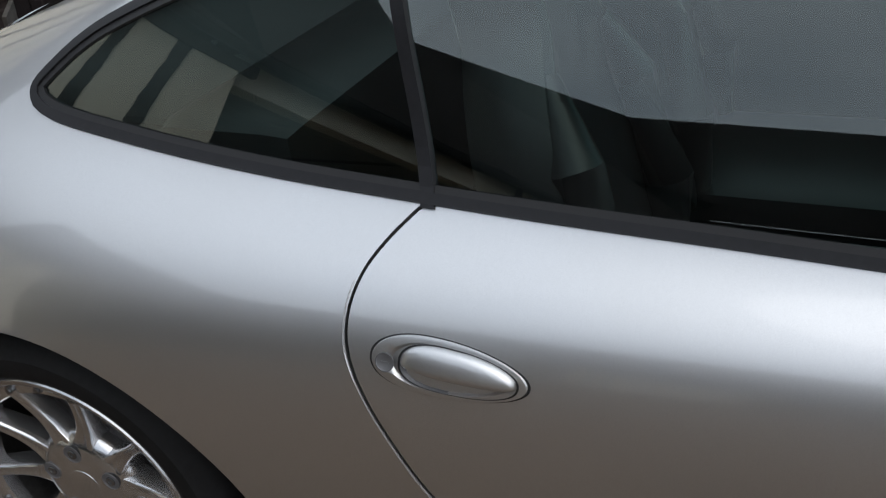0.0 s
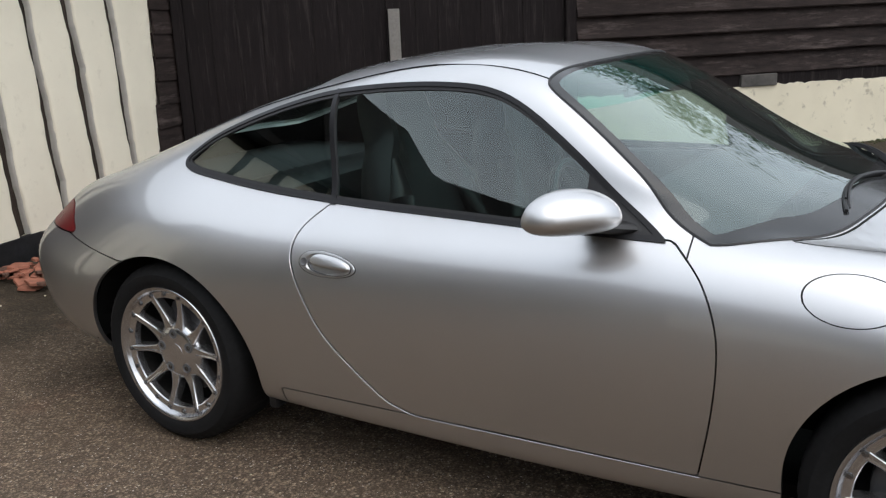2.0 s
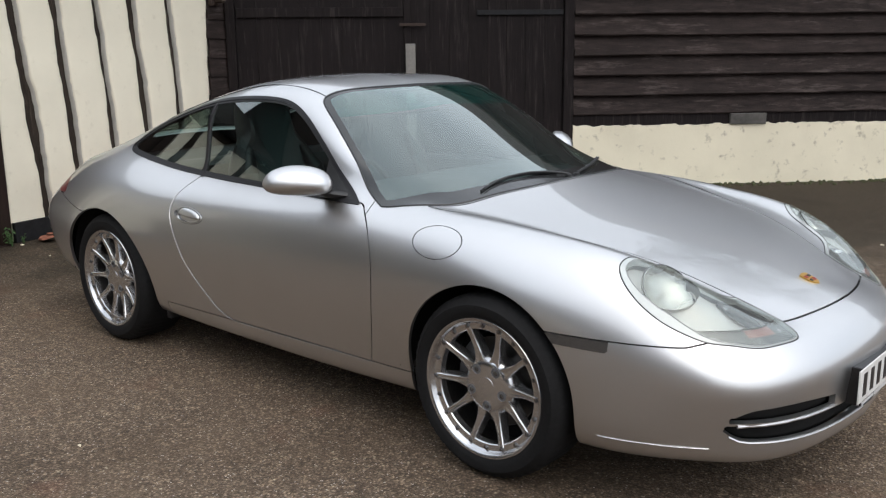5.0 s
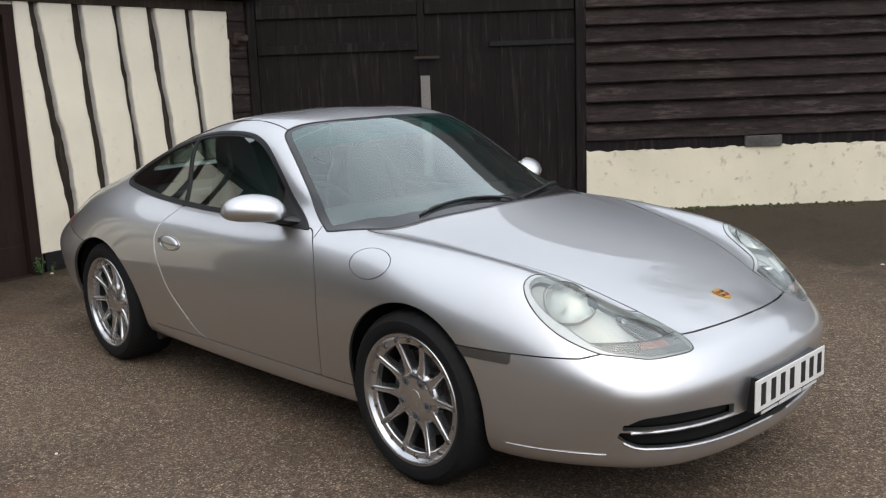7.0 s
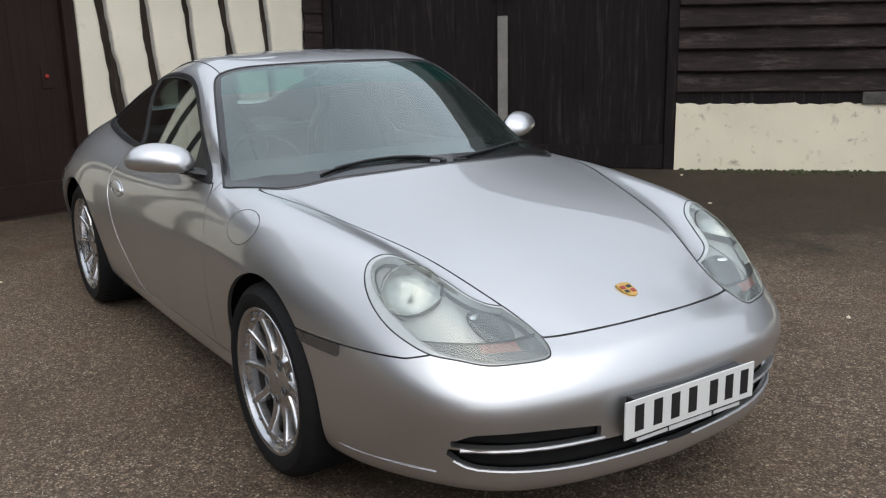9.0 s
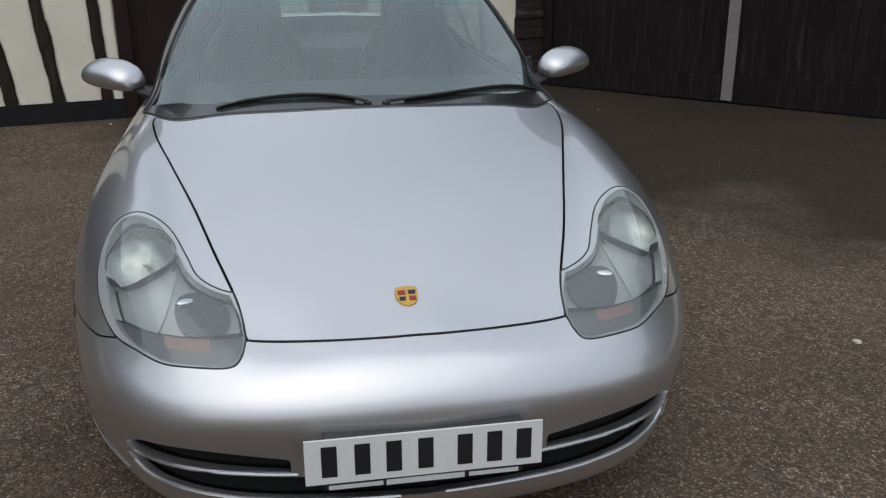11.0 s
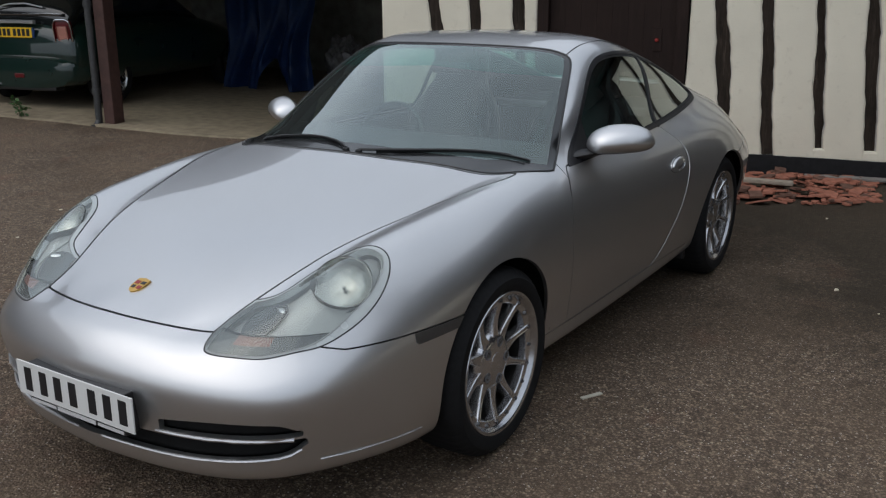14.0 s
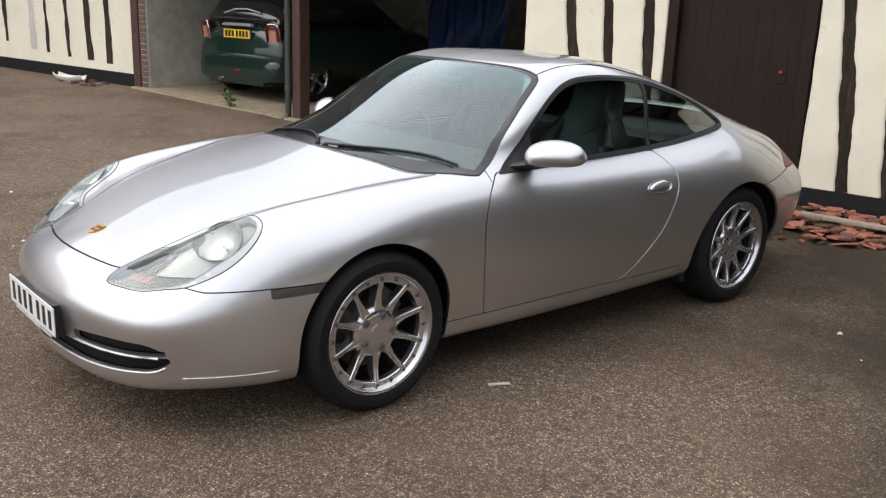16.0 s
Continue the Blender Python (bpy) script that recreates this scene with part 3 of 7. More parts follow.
def skin(along=17, around=11):
    """The left half of the body as a fine grid with smooth normals."""
    net = np.array(NOSE_TO_TAIL, float)                       # line, station, xyz
    rows = net.shape[1]
    mid = net[5]
    step = np.linalg.norm(np.diff(net, axis=1), axis=2).mean(0)
    ku = np.concatenate([[0], np.cumsum(np.sqrt(step))])
    u = np.concatenate([np.linspace(ku[i], ku[i + 1], along, endpoint=False) for i in range(rows - 1)] + [[ku[-1]]])
    lines = np.stack([spline(ku, net[k], u) for k in range(len(net))])          # line, u, xyz
    out = []
    kv = np.array([0, .7, 1.35, 2.25, 3.1, 4.1, 5.1, 6.2, 7.5, 8.9, 10.4])
    v = np.concatenate([np.linspace(kv[i], kv[i + 1], around, endpoint=False) for i in range(len(kv) - 1)] + [[kv[-1]]])
    # mirrored ghost lines beyond the middle keep the roof and bonnet level across it
    ghost = lines[[9, 8]] * np.array([1, -1, 1])
    grid = spline(np.concatenate([kv, [2 * kv[-1] - kv[9], 2 * kv[-1] - kv[8]]]), np.concatenate([lines, ghost]), v)
    grid[:, :, 1] = np.maximum(grid[:, :, 1], 0)
    grid[:, 0, 1] = grid[:, -1, 1] = 0
    grid[-1, :, 1] = 0
    du = np.gradient(grid, axis=1)
    dv = np.gradient(grid, axis=0)
    nrm = np.cross(du, dv)
    ln = np.linalg.norm(nrm, axis=2, keepdims=True)
    nrm = nrm / np.maximum(ln, 1e-12)
    k = np.clip(grid[:, :, 1] / .17, 0, 1)
    front = grid[:, :, 0] > .55
    nrm[:, :, 1] *= np.where(front, 1 - (1 - k) ** 2, 1)
    nrm[-1, :, 1] = 0
    nrm[:, 0, 1] = 0
    nrm[:, -1, 1] = 0
    nrm /= np.maximum(np.linalg.norm(nrm, axis=2, keepdims=True), 1e-12)
    # the bonnet is one even sheet: its shading runs smoothly from edge to edge
    flip = np.array([1, -1, 1])
    first = 6 * around
    reach = 3 * around
    soft = np.concatenate([nrm[first - reach:], nrm[-2:-reach - 2:-1] * flip])
    for axis, cells in ((0, 3 * around // 2), (1, along)):
        for _ in range(3):
            pad = [(0, 0)] * 3
            pad[axis] = (cells, cells)
            run = np.cumsum(np.pad(soft, pad, mode="edge"), axis=axis)
            if axis == 0:
                soft = (run[2 * cells:] - np.concatenate([np.zeros_like(run[:1]), run[:-2 * cells - 1]])) / (2 * cells + 1)
            else:
                soft = (run[:, 2 * cells:] - np.concatenate([np.zeros_like(run[:, :1]), run[:, :-2 * cells - 1]], axis=1)) / (2 * cells + 1)
    soft = soft[reach:reach + nrm.shape[0] - first]
    across = np.clip((np.arange(len(soft)) - .4 * around) / (.9 * around), 0, 1)[:, None]
    x = grid[first:, :, 0]
    share = (across * np.clip((x + .42) / .12, 0, 1) * np.clip((.84 - x) / .14, 0, 1))[:, :, None]
    nrm[first:] = nrm[first:] * (1 - share) + soft * share
    nrm /= np.maximum(np.linalg.norm(nrm, axis=2, keepdims=True), 1e-12)
    nv, nu = grid.shape[:2]
    idx = np.arange(nv * nu).reshape(nv, nu)
    a, b, c, d = idx[:-1, :-1].ravel(), idx[:-1, 1:].ravel(), idx[1:, 1:].ravel(), idx[1:, :-1].ravel()
    tris = np.concatenate([np.stack([a, c, d], 1), np.stack([a, b, c], 1)])
    p = grid.reshape(-1, 3)
    area = np.linalg.norm(np.cross(p[tris[:, 1]] - p[tris[:, 0]], p[tris[:, 2]] - p[tris[:, 0]]), axis=1)
    return p, nrm.reshape(-1, 3), tris[area > 1e-9]


class Sheet:
    """A piece of skin: places, normals, triangles."""

    def __init__(self, p, n, t):
        self.p, self.n, self.t = p, n, t

    def cut(self, f):
        """Splits along f = 0; gives the part with f > 0 and the part with f < 0."""
        return self._keep(f), self._keep(-f)

    def _keep(self, f):
        f = np.where(np.abs(f) < 1e-7, 1e-7, f)
        pos = f[self.t] > 0
        cnt = pos.sum(1)
        keep = [self.t[cnt == 3]]
        p, n, extra, cache = [self.p], [self.n], [], {}
        base = len(self.p)
        newp, newn = [], []

        def cross(i, j):
            key = (min(i, j), max(i, j))
            if key not in cache:
                w = f[i] / (f[i] - f[j])
                newp.append(self.p[i] + (self.p[j] - self.p[i]) * w)
                q = self.n[i] + (self.n[j] - self.n[i]) * w
                newn.append(q / max(np.linalg.norm(q), 1e-9))
                cache[key] = base + len(newp) - 1
            return cache[key]

        for tri, s in zip(self.t[(cnt > 0) & (cnt < 3)], pos[(cnt > 0) & (cnt < 3)]):
            poly = []
            for k in range(3):
                i, j = tri[k], tri[(k + 1) % 3]
                if s[k]:
                    poly.append(i)
                if s[k] != s[(k + 1) % 3]:
                    poly.append(cross(i, j))
            for k in range(1, len(poly) - 1):
                extra.append((poly[0], poly[k], poly[k + 1]))
        t = np.concatenate(keep + ([np.array(extra)] if extra else []))
        pp = np.concatenate([self.p, np.array(newp).reshape(-1, 3)])
        nn = np.concatenate([self.n, np.array(newn).reshape(-1, 3)])
        used = np.unique(t)
        back = np.full(len(pp), -1)
        back[used] = np.arange(len(used))
        return Sheet(pp[used], nn[used], back[t])

    def mirrored(self):
        flip = np.array([1, -1, 1])
        return Sheet(self.p * flip, self.n * flip, self.t[:, ::-1])

    def plus(self, other):
        return Sheet(np.concatenate([self.p, other.p]), np.concatenate([self.n, other.n]), np.concatenate([self.t, other.t + len(self.p)]))

    def moved(self, d):
        return Sheet(self.p + self.n * d, self.n, self.t)

    def rim(self):
        e = np.concatenate([self.t[:, [0, 1]], self.t[:, [1, 2]], self.t[:, [2, 0]]])
        key = np.sort(e, axis=1)
        _, first, count = np.unique(key, axis=0, return_index=True, return_counts=True)
        e = e[first[count == 1]]
        on_axis = (np.abs(self.p[e[:, 0], 1]) < 1e-6) & (np.abs(self.p[e[:, 1], 1]) < 1e-6)
        return e[~on_axis]

    def build(self, name, mat, parent, label="", flange=0.014, normals=True):
        p, n, t = self.p, self.n, self.t
        if flange:
            e = self.rim()
            m = len(e)
            a, b = e[:, 0], e[:, 1]
            side = np.cross(p[b] - p[a], n[a])
            side /= np.maximum(np.linalg.norm(side, axis=1, keepdims=True), 1e-9)
            q = np.concatenate([p[a], p[b], p[b] - n[b] * flange, p[a] - n[a] * flange])
            base = len(p)
            i = np.arange(m)
            strip = np.concatenate([np.stack([base + i + m, base + i, base + i + 3 * m], 1), np.stack([base + i + m, base + i + 3 * m, base + i + 2 * m], 1)])
            p, n, t = np.concatenate([p, q]), np.concatenate([n, side, side, side, side]), np.concatenate([t, strip])
        me = bpy.data.meshes.new(name)
        me.vertices.add(len(p))
        me.vertices.foreach_set("co", p.astype(np.float32).ravel())
        me.loops.add(len(t) * 3)
        me.loops.foreach_set("vertex_index", t.astype(np.int32).ravel())
        me.polygons.add(len(t))
        me.polygons.foreach_set("loop_start", np.arange(0, len(t) * 3, 3, dtype=np.int32))
        me.update(calc_edges=True)
        me.polygons.foreach_set("use_smooth", [True] * len(t))
        me.materials.append(mat)
        me.normals_split_custom_set_from_vertices([tuple(v) for v in n])
        ob = new(name, me)
        if parent:
            ob.parent = parent
        if label:
            ob["label"] = label
        return ob


def smooth_loop(points, steps=8, closed=True):
    """Catmull-Rom curve through points; a point given twice stays a corner."""
    pts = np.array(points, float)
    n = len(pts)
    out = []
    for i in range(n if closed else n - 1):
        p0, p1, p2, p3 = (pts[(i - 1) % n] if closed or i > 0 else pts[i]), pts[i], pts[(i + 1) % n], (pts[(i + 2) % n] if closed or i + 2 < n else pts[i + 1])
        if np.allclose(p1, p2):
            continue
        for s in np.arange(steps) / steps:
            out.append(0.5 * ((2 * p1) + (p2 - p0) * s + (2 * p0 - 5 * p1 + 4 * p2 - p3) * s * s + (3 * p1 - p0 - 3 * p2 + p3) * s ** 3))
    if not closed:
        out.append(pts[-1])
    return np.array(out)


def inside(poly, q):
    """Signed distance from points q to a closed outline; positive inside."""
    q = np.asarray(q, float)
    best = np.full(len(q), 1e9)
    odd = np.zeros(len(q), bool)
    for a, b in zip(poly, np.roll(poly, -1, axis=0)):
        d = b - a
        ll = d @ d
        if ll < 1e-14:
            continue
        w = np.clip(((q - a) @ d) / ll, 0, 1)
        best = np.minimum(best, np.linalg.norm(q - a - w[:, None] * d, axis=1))
        if abs(d[1]) > 1e-12:
            hit = (a[1] > q[:, 1]) != (b[1] > q[:, 1])
            odd ^= hit & (q[:, 0] < d[0] * (q[:, 1] - a[1]) / d[1] + a[0])
    return np.where(odd, best, -best)


# outlines seen from the side (x, z) and from above (x, y)
SIDE_WINDOW = smooth_loop([(-.655, .852), (-.655, .852), (-1.0, .857), (-1.30, .862), (-1.60, .866), (-1.84, .875), (-2.02, .888), (-2.22, .909), (-2.355, .926), (-2.404, .950), (-2.388, .984), (-2.29, 1.050), (-2.07, 1.130),
                           (-1.83, 1.188), (-1.57, 1.217), (-1.35, 1.222), (-1.20, 1.204), (-1.07, 1.149), (-.917, 1.050), (-.79, .950)])
DOOR = smooth_loop([(-.645, .858), (-.645, .858), (-.562, .786), (-.517, .697), (-.504, .600), (-.516, .458), (-.549, .283), (-.549, .283), (-.80, .284), (-1.06, .285), (-1.34, .284), (-1.42, .298), (-1.475, .322), (-1.55, .385), (-1.66, .495),
                    (-1.727, .605), (-1.770, .690), (-1.784, .745), (-1.778, .795), (-1.755, .832), (-1.708, .876), (-1.708, .876), (-1.2, .866), (-.72, .860)])
WINDSCREEN = smooth_loop([(-.215, -.2), (-.215, .0), (-.228, .30), (-.262, .48), (-.315, .588), (-.40, .660), (-.50, .708), (-.556, .722), (-.556, .722), (-.62, .699), (-.70, .672), (-.82, .632), (-.95, .587), (-1.03, .556), (-1.062, .53), (-1.066, .48), (-1.050, .30), (-1.035, 0), (-1.050, -.30)])
REAR_WINDOW = smooth_loop([(-1.90, -.2), (-1.90, .2), (-1.92, .38), (-1.98, .43), (-2.2, .42), (-2.55, .385), (-2.70, .35), (-2.745, .25), (-2.75, 0), (-2.745, -.25)])
LAMP = smooth_loop([(.806, .366), (.806, .366), (.850, .376), (.866, .400), (.848, .468), (.812, .544), (.755, .608), (.690, .662), (.60, .702), (.52, .716), (.455, .707), (.416, .678), (.414, .635), (.430, .592), (.475, .543), (.560, .503), (.618, .478), (.645, .445), (.665, .394), (.665, .394), (.735, .375)])
BONNET = smooth_loop([(.866, 0), (.860, .10), (.842, .22), (.806, .366), (.806, .366), (.735, .376), (.665, .394), (.51, .447), (.30, .508), (.067, .576), (-.12, .628), (-.30, .660), (-.385, .662), (-.385, .662), (-.300, .588), (-.250, .478), (-.217, .30), (-.204, 0), (-.206, -.3), (.3, -.3), (.86, -.2)])


# ---------------------------------------------------------------- silver coupe: panels
GAP = 0.0022
car = tagged(holder("sports_car"), "silver metallic two-door sports coupe parked on old tarmac", "car")
shell_half = Sheet(*skin())


def wheel_arch(p):
    """Positive inside the openings over the wheels."""
    best = np.full(len(p), -1.0)
    for xc, half, high in ((0.0, .352, .352), (-2.35, .392, .356)):
        dx, dz = (p[:, 0] - xc) / half, (p[:, 2] - .318) / high
        r = np.where(dz > 0, np.hypot(dx, dz), np.abs(dx))
        best = np.maximum(best, (1 - r) * high)
    return np.where(p[:, 1] > .42, best, -1.0)


arch_cut = lambda s: s.cut(wheel_arch(s.p))[1]
body_open = arch_cut(shell_half)


def take(sheet, f, gap=GAP):
    """Cuts a panel out of a sheet and leaves a shut line round it."""
    g = f(sheet.p)
    panel = sheet._keep(g - gap)
    rest = sheet._keep(-g - gap)
    return panel, rest


def side_field(outline, zmin=.1):
    return lambda p: np.where(p[:, 2] > zmin, inside(outline, p[:, [0, 2]]), -1.0)


def top_field(outline, zmin=.5):
    return lambda p: np.where(p[:, 2] > zmin, inside(outline, p[:, [0, 1]]), -1.0)


def both(sheet):
    return sheet.plus(sheet.mirrored())


def pair(name, sheet, mat, label="", parent=None, **k):
    return [sheet.build(name, mat, parent or car, label, **k), sheet.mirrored().build(name, mat, parent or car, label, **k)]


window_area, rest = take(body_open, side_field(SIDE_WINDOW, .8), 0.0)
screen_area, rest = take(rest, top_field(WINDSCREEN), 0.0)
rear_area, rest = take(rest, top_field(REAR_WINDOW, .8), 0.0)
lamp_area, rest = take(rest, top_field(LAMP, .5), 0.001)
bonnet_area, rest = take(rest, top_field(BONNET, .56), .0034)
# the bonnet lies flatter towards its long edges than the wings beside it
flat = np.clip((bonnet_area.p[:, 1] - .28) / .24, 0, 1)
bonnet_n = bonnet_area.n * np.stack([np.ones_like(flat), 1 - .6 * flat * flat * (3 - 2 * flat), np.ones_like(flat)], 1)
bonnet_area = Sheet(bonnet_area.p, bonnet_n / np.linalg.norm(bonnet_n, axis=1, keepdims=True), bonnet_area.t)
door_area, rest = take(rest, side_field(DOOR))
bumper_area, rest = take(rest, lambda p: np.minimum(p[:, 0] - .02, .567 + np.maximum(0, p[:, 0] - .655) * .28 + np.maximum(0, p[:, 0] - .708) * 8 - p[:, 2]))
tail_outline = smooth_loop([(-2.885, .690), (-2.925, .735), (-3.00, .765), (-3.09, .765), (-3.25, .735), (-3.42, .70), (-3.45, .69)], 6)
tail_area, rest = take(rest, lambda p: np.where(p[:, 1] > .16, side_field(tail_outline)(p), -1.0))
tailbump_area, rest = take(rest, lambda p: np.minimum(-2.40 - p[:, 0], .643 + np.clip(-2.533 - p[:, 0], 0, .36) * .13 - p[:, 2]))
sill_area, rest = take(rest, lambda p: np.minimum(np.minimum(.2835 - p[:, 2], p[:, 0] + 1.87), -.31 - p[:, 0]))
wing_area, rest = take(rest, lambda p: np.minimum(p[:, 0] + .602, p[:, 2] - .2))
lid_outline = smooth_loop([(-2.80, -.2), (-2.80, .2), (-2.83, .38), (-3.0, .42), (-3.15, .38), (-3.19, .2), (-3.2, -.1)], 6)
lid_area, rest = take(rest, top_field(lid_outline, .6))

P = MAT["paint"]
both(rest).build("body_shell", P, car, "roof, pillars and rear quarters in silver metallic paint")
both(bonnet_area).build("bonnet", P, car)
pair("door", door_area, P)
pair("sill", sill_area, P)
both(tailbump_area).build("rear_bumper", P, car)
both(lid_area).build("engine_lid", P, car)
wing_area.build("front_wing", P, car)
# only the right wing has the fuel flap
right_wing = wing_area.mirrored()
FLAP = np.array([-.229, -.782, .775])


def flap_field(p):
    d = p - FLAP
    return (1 - np.sqrt((d[:, 0] / .106) ** 2 + (d[:, 1] ** 2 + d[:, 2] ** 2) / .063 ** 2)) * .08


flap, right_wing = take(right_wing, flap_field, 0.0016)
right_wing.build("front_wing", P, car)
flap.build("fuel_flap", P, car, "round fuel filler flap in body colour")

# dark lining under the skin closes the shut lines
lining = arch_cut(Sheet(*skin(7, 5)))
for f in (side_field(SIDE_WINDOW, .8), top_field(WINDSCREEN), top_field(REAR_WINDOW, .8), top_field(LAMP, .5)):
    lining = lining._keep(-f(lining.p) + .01)
GRILLE_BOX = lambda p: np.where((p[:, 0] > .6) & (p[:, 2] < .42), -1.0, 1.0)
lining = lining._keep(GRILLE_BOX(lining.p) + 0 * lining.p[:, 0])
both(lining.moved(-.016)).build("inner_lining", MAT["inner"], car, "black inner panels", flange=0)


# ---- front bumper with its two long intakes either side of the number plate
def slot_field(p):
    """Positive in the upper, narrower intake above the bar."""
    y, z = np.abs(p[:, 1]), p[:, 2]
    t = np.clip((y - .28) / .36, 0, 1)
    top = .377 + .016 * np.sin(math.pi * np.minimum(t * .8, 1)) - .020 * np.clip((t - .86) / .14, 0, 1) ** 2.6
    low = .342 + .004 * t
    return np.where(p[:, 0] > .6, np.minimum(np.minimum(y - .285, .650 - y), np.minimum(top - z, z - low)), -1.0)


def intake_floor(y):
    """Lower edge of the intake: nearly level, rounding up at its outer end."""
    end = np.clip((y - .30) / .345, 0, 1)
    return .270 + .016 * end ** 2 + .028 * np.clip((end - .82) / .18, 0, 1) ** 2.4


def low_field(p):
    """Positive in the lower intake, which runs on below the number plate."""
    y, z = np.abs(p[:, 1]), p[:, 2]
    end = np.clip((y - .30) / .345, 0, 1)
    return np.where(p[:, 0] > .6, np.minimum(np.minimum(.652 - y, .333 + .006 * end - z), z - intake_floor(y)), -1.0)


slot, bumper_rest = take(bumper_area, slot_field, 0.0)
slot2, bumper_rest = take(bumper_rest, low_field, 0.0)
both(bumper_rest).build("front_bumper", P, car, "rounded silver front bumper with two air intakes", flange=.02)
back = bumper_area._keep(np.minimum(np.minimum(bumper_area.p[:, 2] - .225, .415 - bumper_area.p[:, 2]), .70 - bumper_area.p[:, 1]))
back = back._keep(back.p[:, 0] - .55)
both(back.moved(-.045)).build("intake_backing", MAT["inner"], car, "black backing of the intakes", flange=0)
for s in (slot, slot2):
    pair("air_intake", s.moved(-.03), MAT["inner"], "black air intake", flange=0)


# ---------------------------------------------------------------- silver coupe: glass and trim
def b_post(p):
    return .010 - np.abs(p[:, 0] + 1.712 + (p[:, 2] - .88) * .27)


d_win = inside(SIDE_WINDOW, window_area.p[:, [0, 2]])
trim_band = window_area._keep(.021 - d_win)
inner_win = window_area._keep(d_win - .021)
sail = inner_win._keep(inner_win.p[:, 0] + .885)
inner_win = inner_win._keep(-inner_win.p[:, 0] - .885)
panes = inner_win._keep(-b_post(inner_win.p))
# the panes are plain barrel-curved glass, flatter than the body round them
pane_n = np.stack([.11 * (panes.p[:, 0] + 1.2), np.ones(len(panes.p)), .43 + .5 * (panes.p[:, 2] - 1.0)], 1)
panes = Sheet(panes.p, pane_n / np.linalg.norm(pane_n, axis=1, keepdims=True), panes.t)
front_pane = panes._keep(panes.p[:, 0] + 1.76)
rear_pane = panes._keep(-panes.p[:, 0] - 1.76)
d_trim = inside(SIDE_WINDOW, trim_band.p[:, [0, 2]])
pair("window_trim", trim_band._keep(.0125 - d_trim).moved(.004), MAT["trim"], "black rubber window surround", flange=.012)
pair("window_seal", trim_band._keep(d_trim - .0125).moved(.0005), MAT["seal"], "dull black wiper seal against the glass", flange=.006)
pair("mirror_triangle", sail.moved(.001), MAT["black"], "black plastic mirror triangle", flange=.01)
for ob in pair("side_window", front_pane.moved(-.004), MAT["side_glass"], "tinted door window", flange=0) + pair("quarter_window", rear_pane.moved(-.004), MAT["side_glass"], "tinted rear quarter window", flange=0):
    ob.visible_shadow = False

d_scr = inside(WINDSCREEN, screen_area.p[:, [0, 1]])
base_dark = np.clip((screen_area.p[:, 0] + .55) / .12, 0, 1) * .060
edge = screen_area._keep(.026 + base_dark - d_scr)
pane = screen_area._keep(d_scr - .026 - base_dark)


def calm(sheet):
    """The screen bends evenly from side to side, less than the roof and scuttle round it."""
    m = sheet.n.mean(0)
    slope = (sheet.n[:, 1] * sheet.p[:, 1]).sum() / (sheet.p[:, 1] ** 2).sum() * .70
    even = np.stack([np.full(len(sheet.p), m[0]), slope * sheet.p[:, 1], np.full(len(sheet.p), m[2])], 1)
    n = sheet.n * .3 + even / np.linalg.norm(even, axis=1, keepdims=True) * .7
    return Sheet(sheet.p, n / np.linalg.norm(n, axis=1, keepdims=True), sheet.t)


pane = calm(pane)
both(edge).build("windscreen_border", MAT["frit"], car, "black border of the windscreen", flange=.01)
shade = pane._keep(pane.p[:, 2] - 1.165 - .05 * (.35 - np.abs(pane.p[:, 1])))
clear = pane._keep(1.165 + .05 * (.35 - np.abs(pane.p[:, 1])) - pane.p[:, 2])
MAT["shade_band"] = glass("green_shade_band", (0.28, 0.72, 0.64), 0.0, 1.12, 0.05, (0.18, 0.62, 0.54))
for ob in (both(clear).build("windscreen", MAT["windscreen"], car, "clear laminated windscreen", flange=0), both(shade).build("shade_band", MAT["shade_band"], car, "green tinted band along the windscreen top", flange=0)):
    ob.visible_shadow = False
ob = both(rear_area.moved(-.002)).build("rear_window", MAT["side_glass"], car, "tinted rear window", flange=0)
ob.visible_shadow = False
pair("tail_lamp", tail_area, MAT["red_lens"], "red tail lamp cluster", flange=.01)

# ---- side markers let into the bumper seam, and the crease low on the bumper
marker = bumper_area._keep(np.minimum(np.minimum(bumper_area.p[:, 2] - .533 + .02 * (bumper_area.p[:, 0] - .36), .4525 - bumper_area.p[:, 0]), bumper_area.p[:, 0] - .25))
pair("side_marker", marker.moved(.003), MAT["smoke"], "smoked side marker lamp", flange=.006)


def on_skin(x, y):
    """Height and normal of the skin above (x, y) on the upper side."""
    up = shell_half.n[:, 2] > .05
    d = (shell_half.p[up, 0] - x) ** 2 + (shell_half.p[up, 1] - abs(y)) ** 2
    i = np.argsort(d)[:6]
    w = 1 / (d[i] + 1e-7)
    w /= w.sum()
    n = (shell_half.n[up][i] * w[:, None]).sum(0)
    return float((shell_half.p[up][i, 2] * w).sum()), Vector((n[0], n[1] * (1 if y >= 0 else -1), n[2])).normalized()


def on_flank(x, z):
    """How far out the flank lies at (x, z), and its normal on the left side."""
    ok = (shell_half.n[:, 1] > .25) & (shell_half.p[:, 1] > .3)
    d = (shell_half.p[ok, 0] - x) ** 2 + (shell_half.p[ok, 2] - z) ** 2
    i = np.argsort(d)[:6]
    w = 1 / (d[i] + 1e-7)
    w /= w.sum()
    n = Vector((shell_half.n[ok][i] * w[:, None]).sum(0)).normalized()
    return float((shell_half.p[ok][i, 1] * w).sum()), n


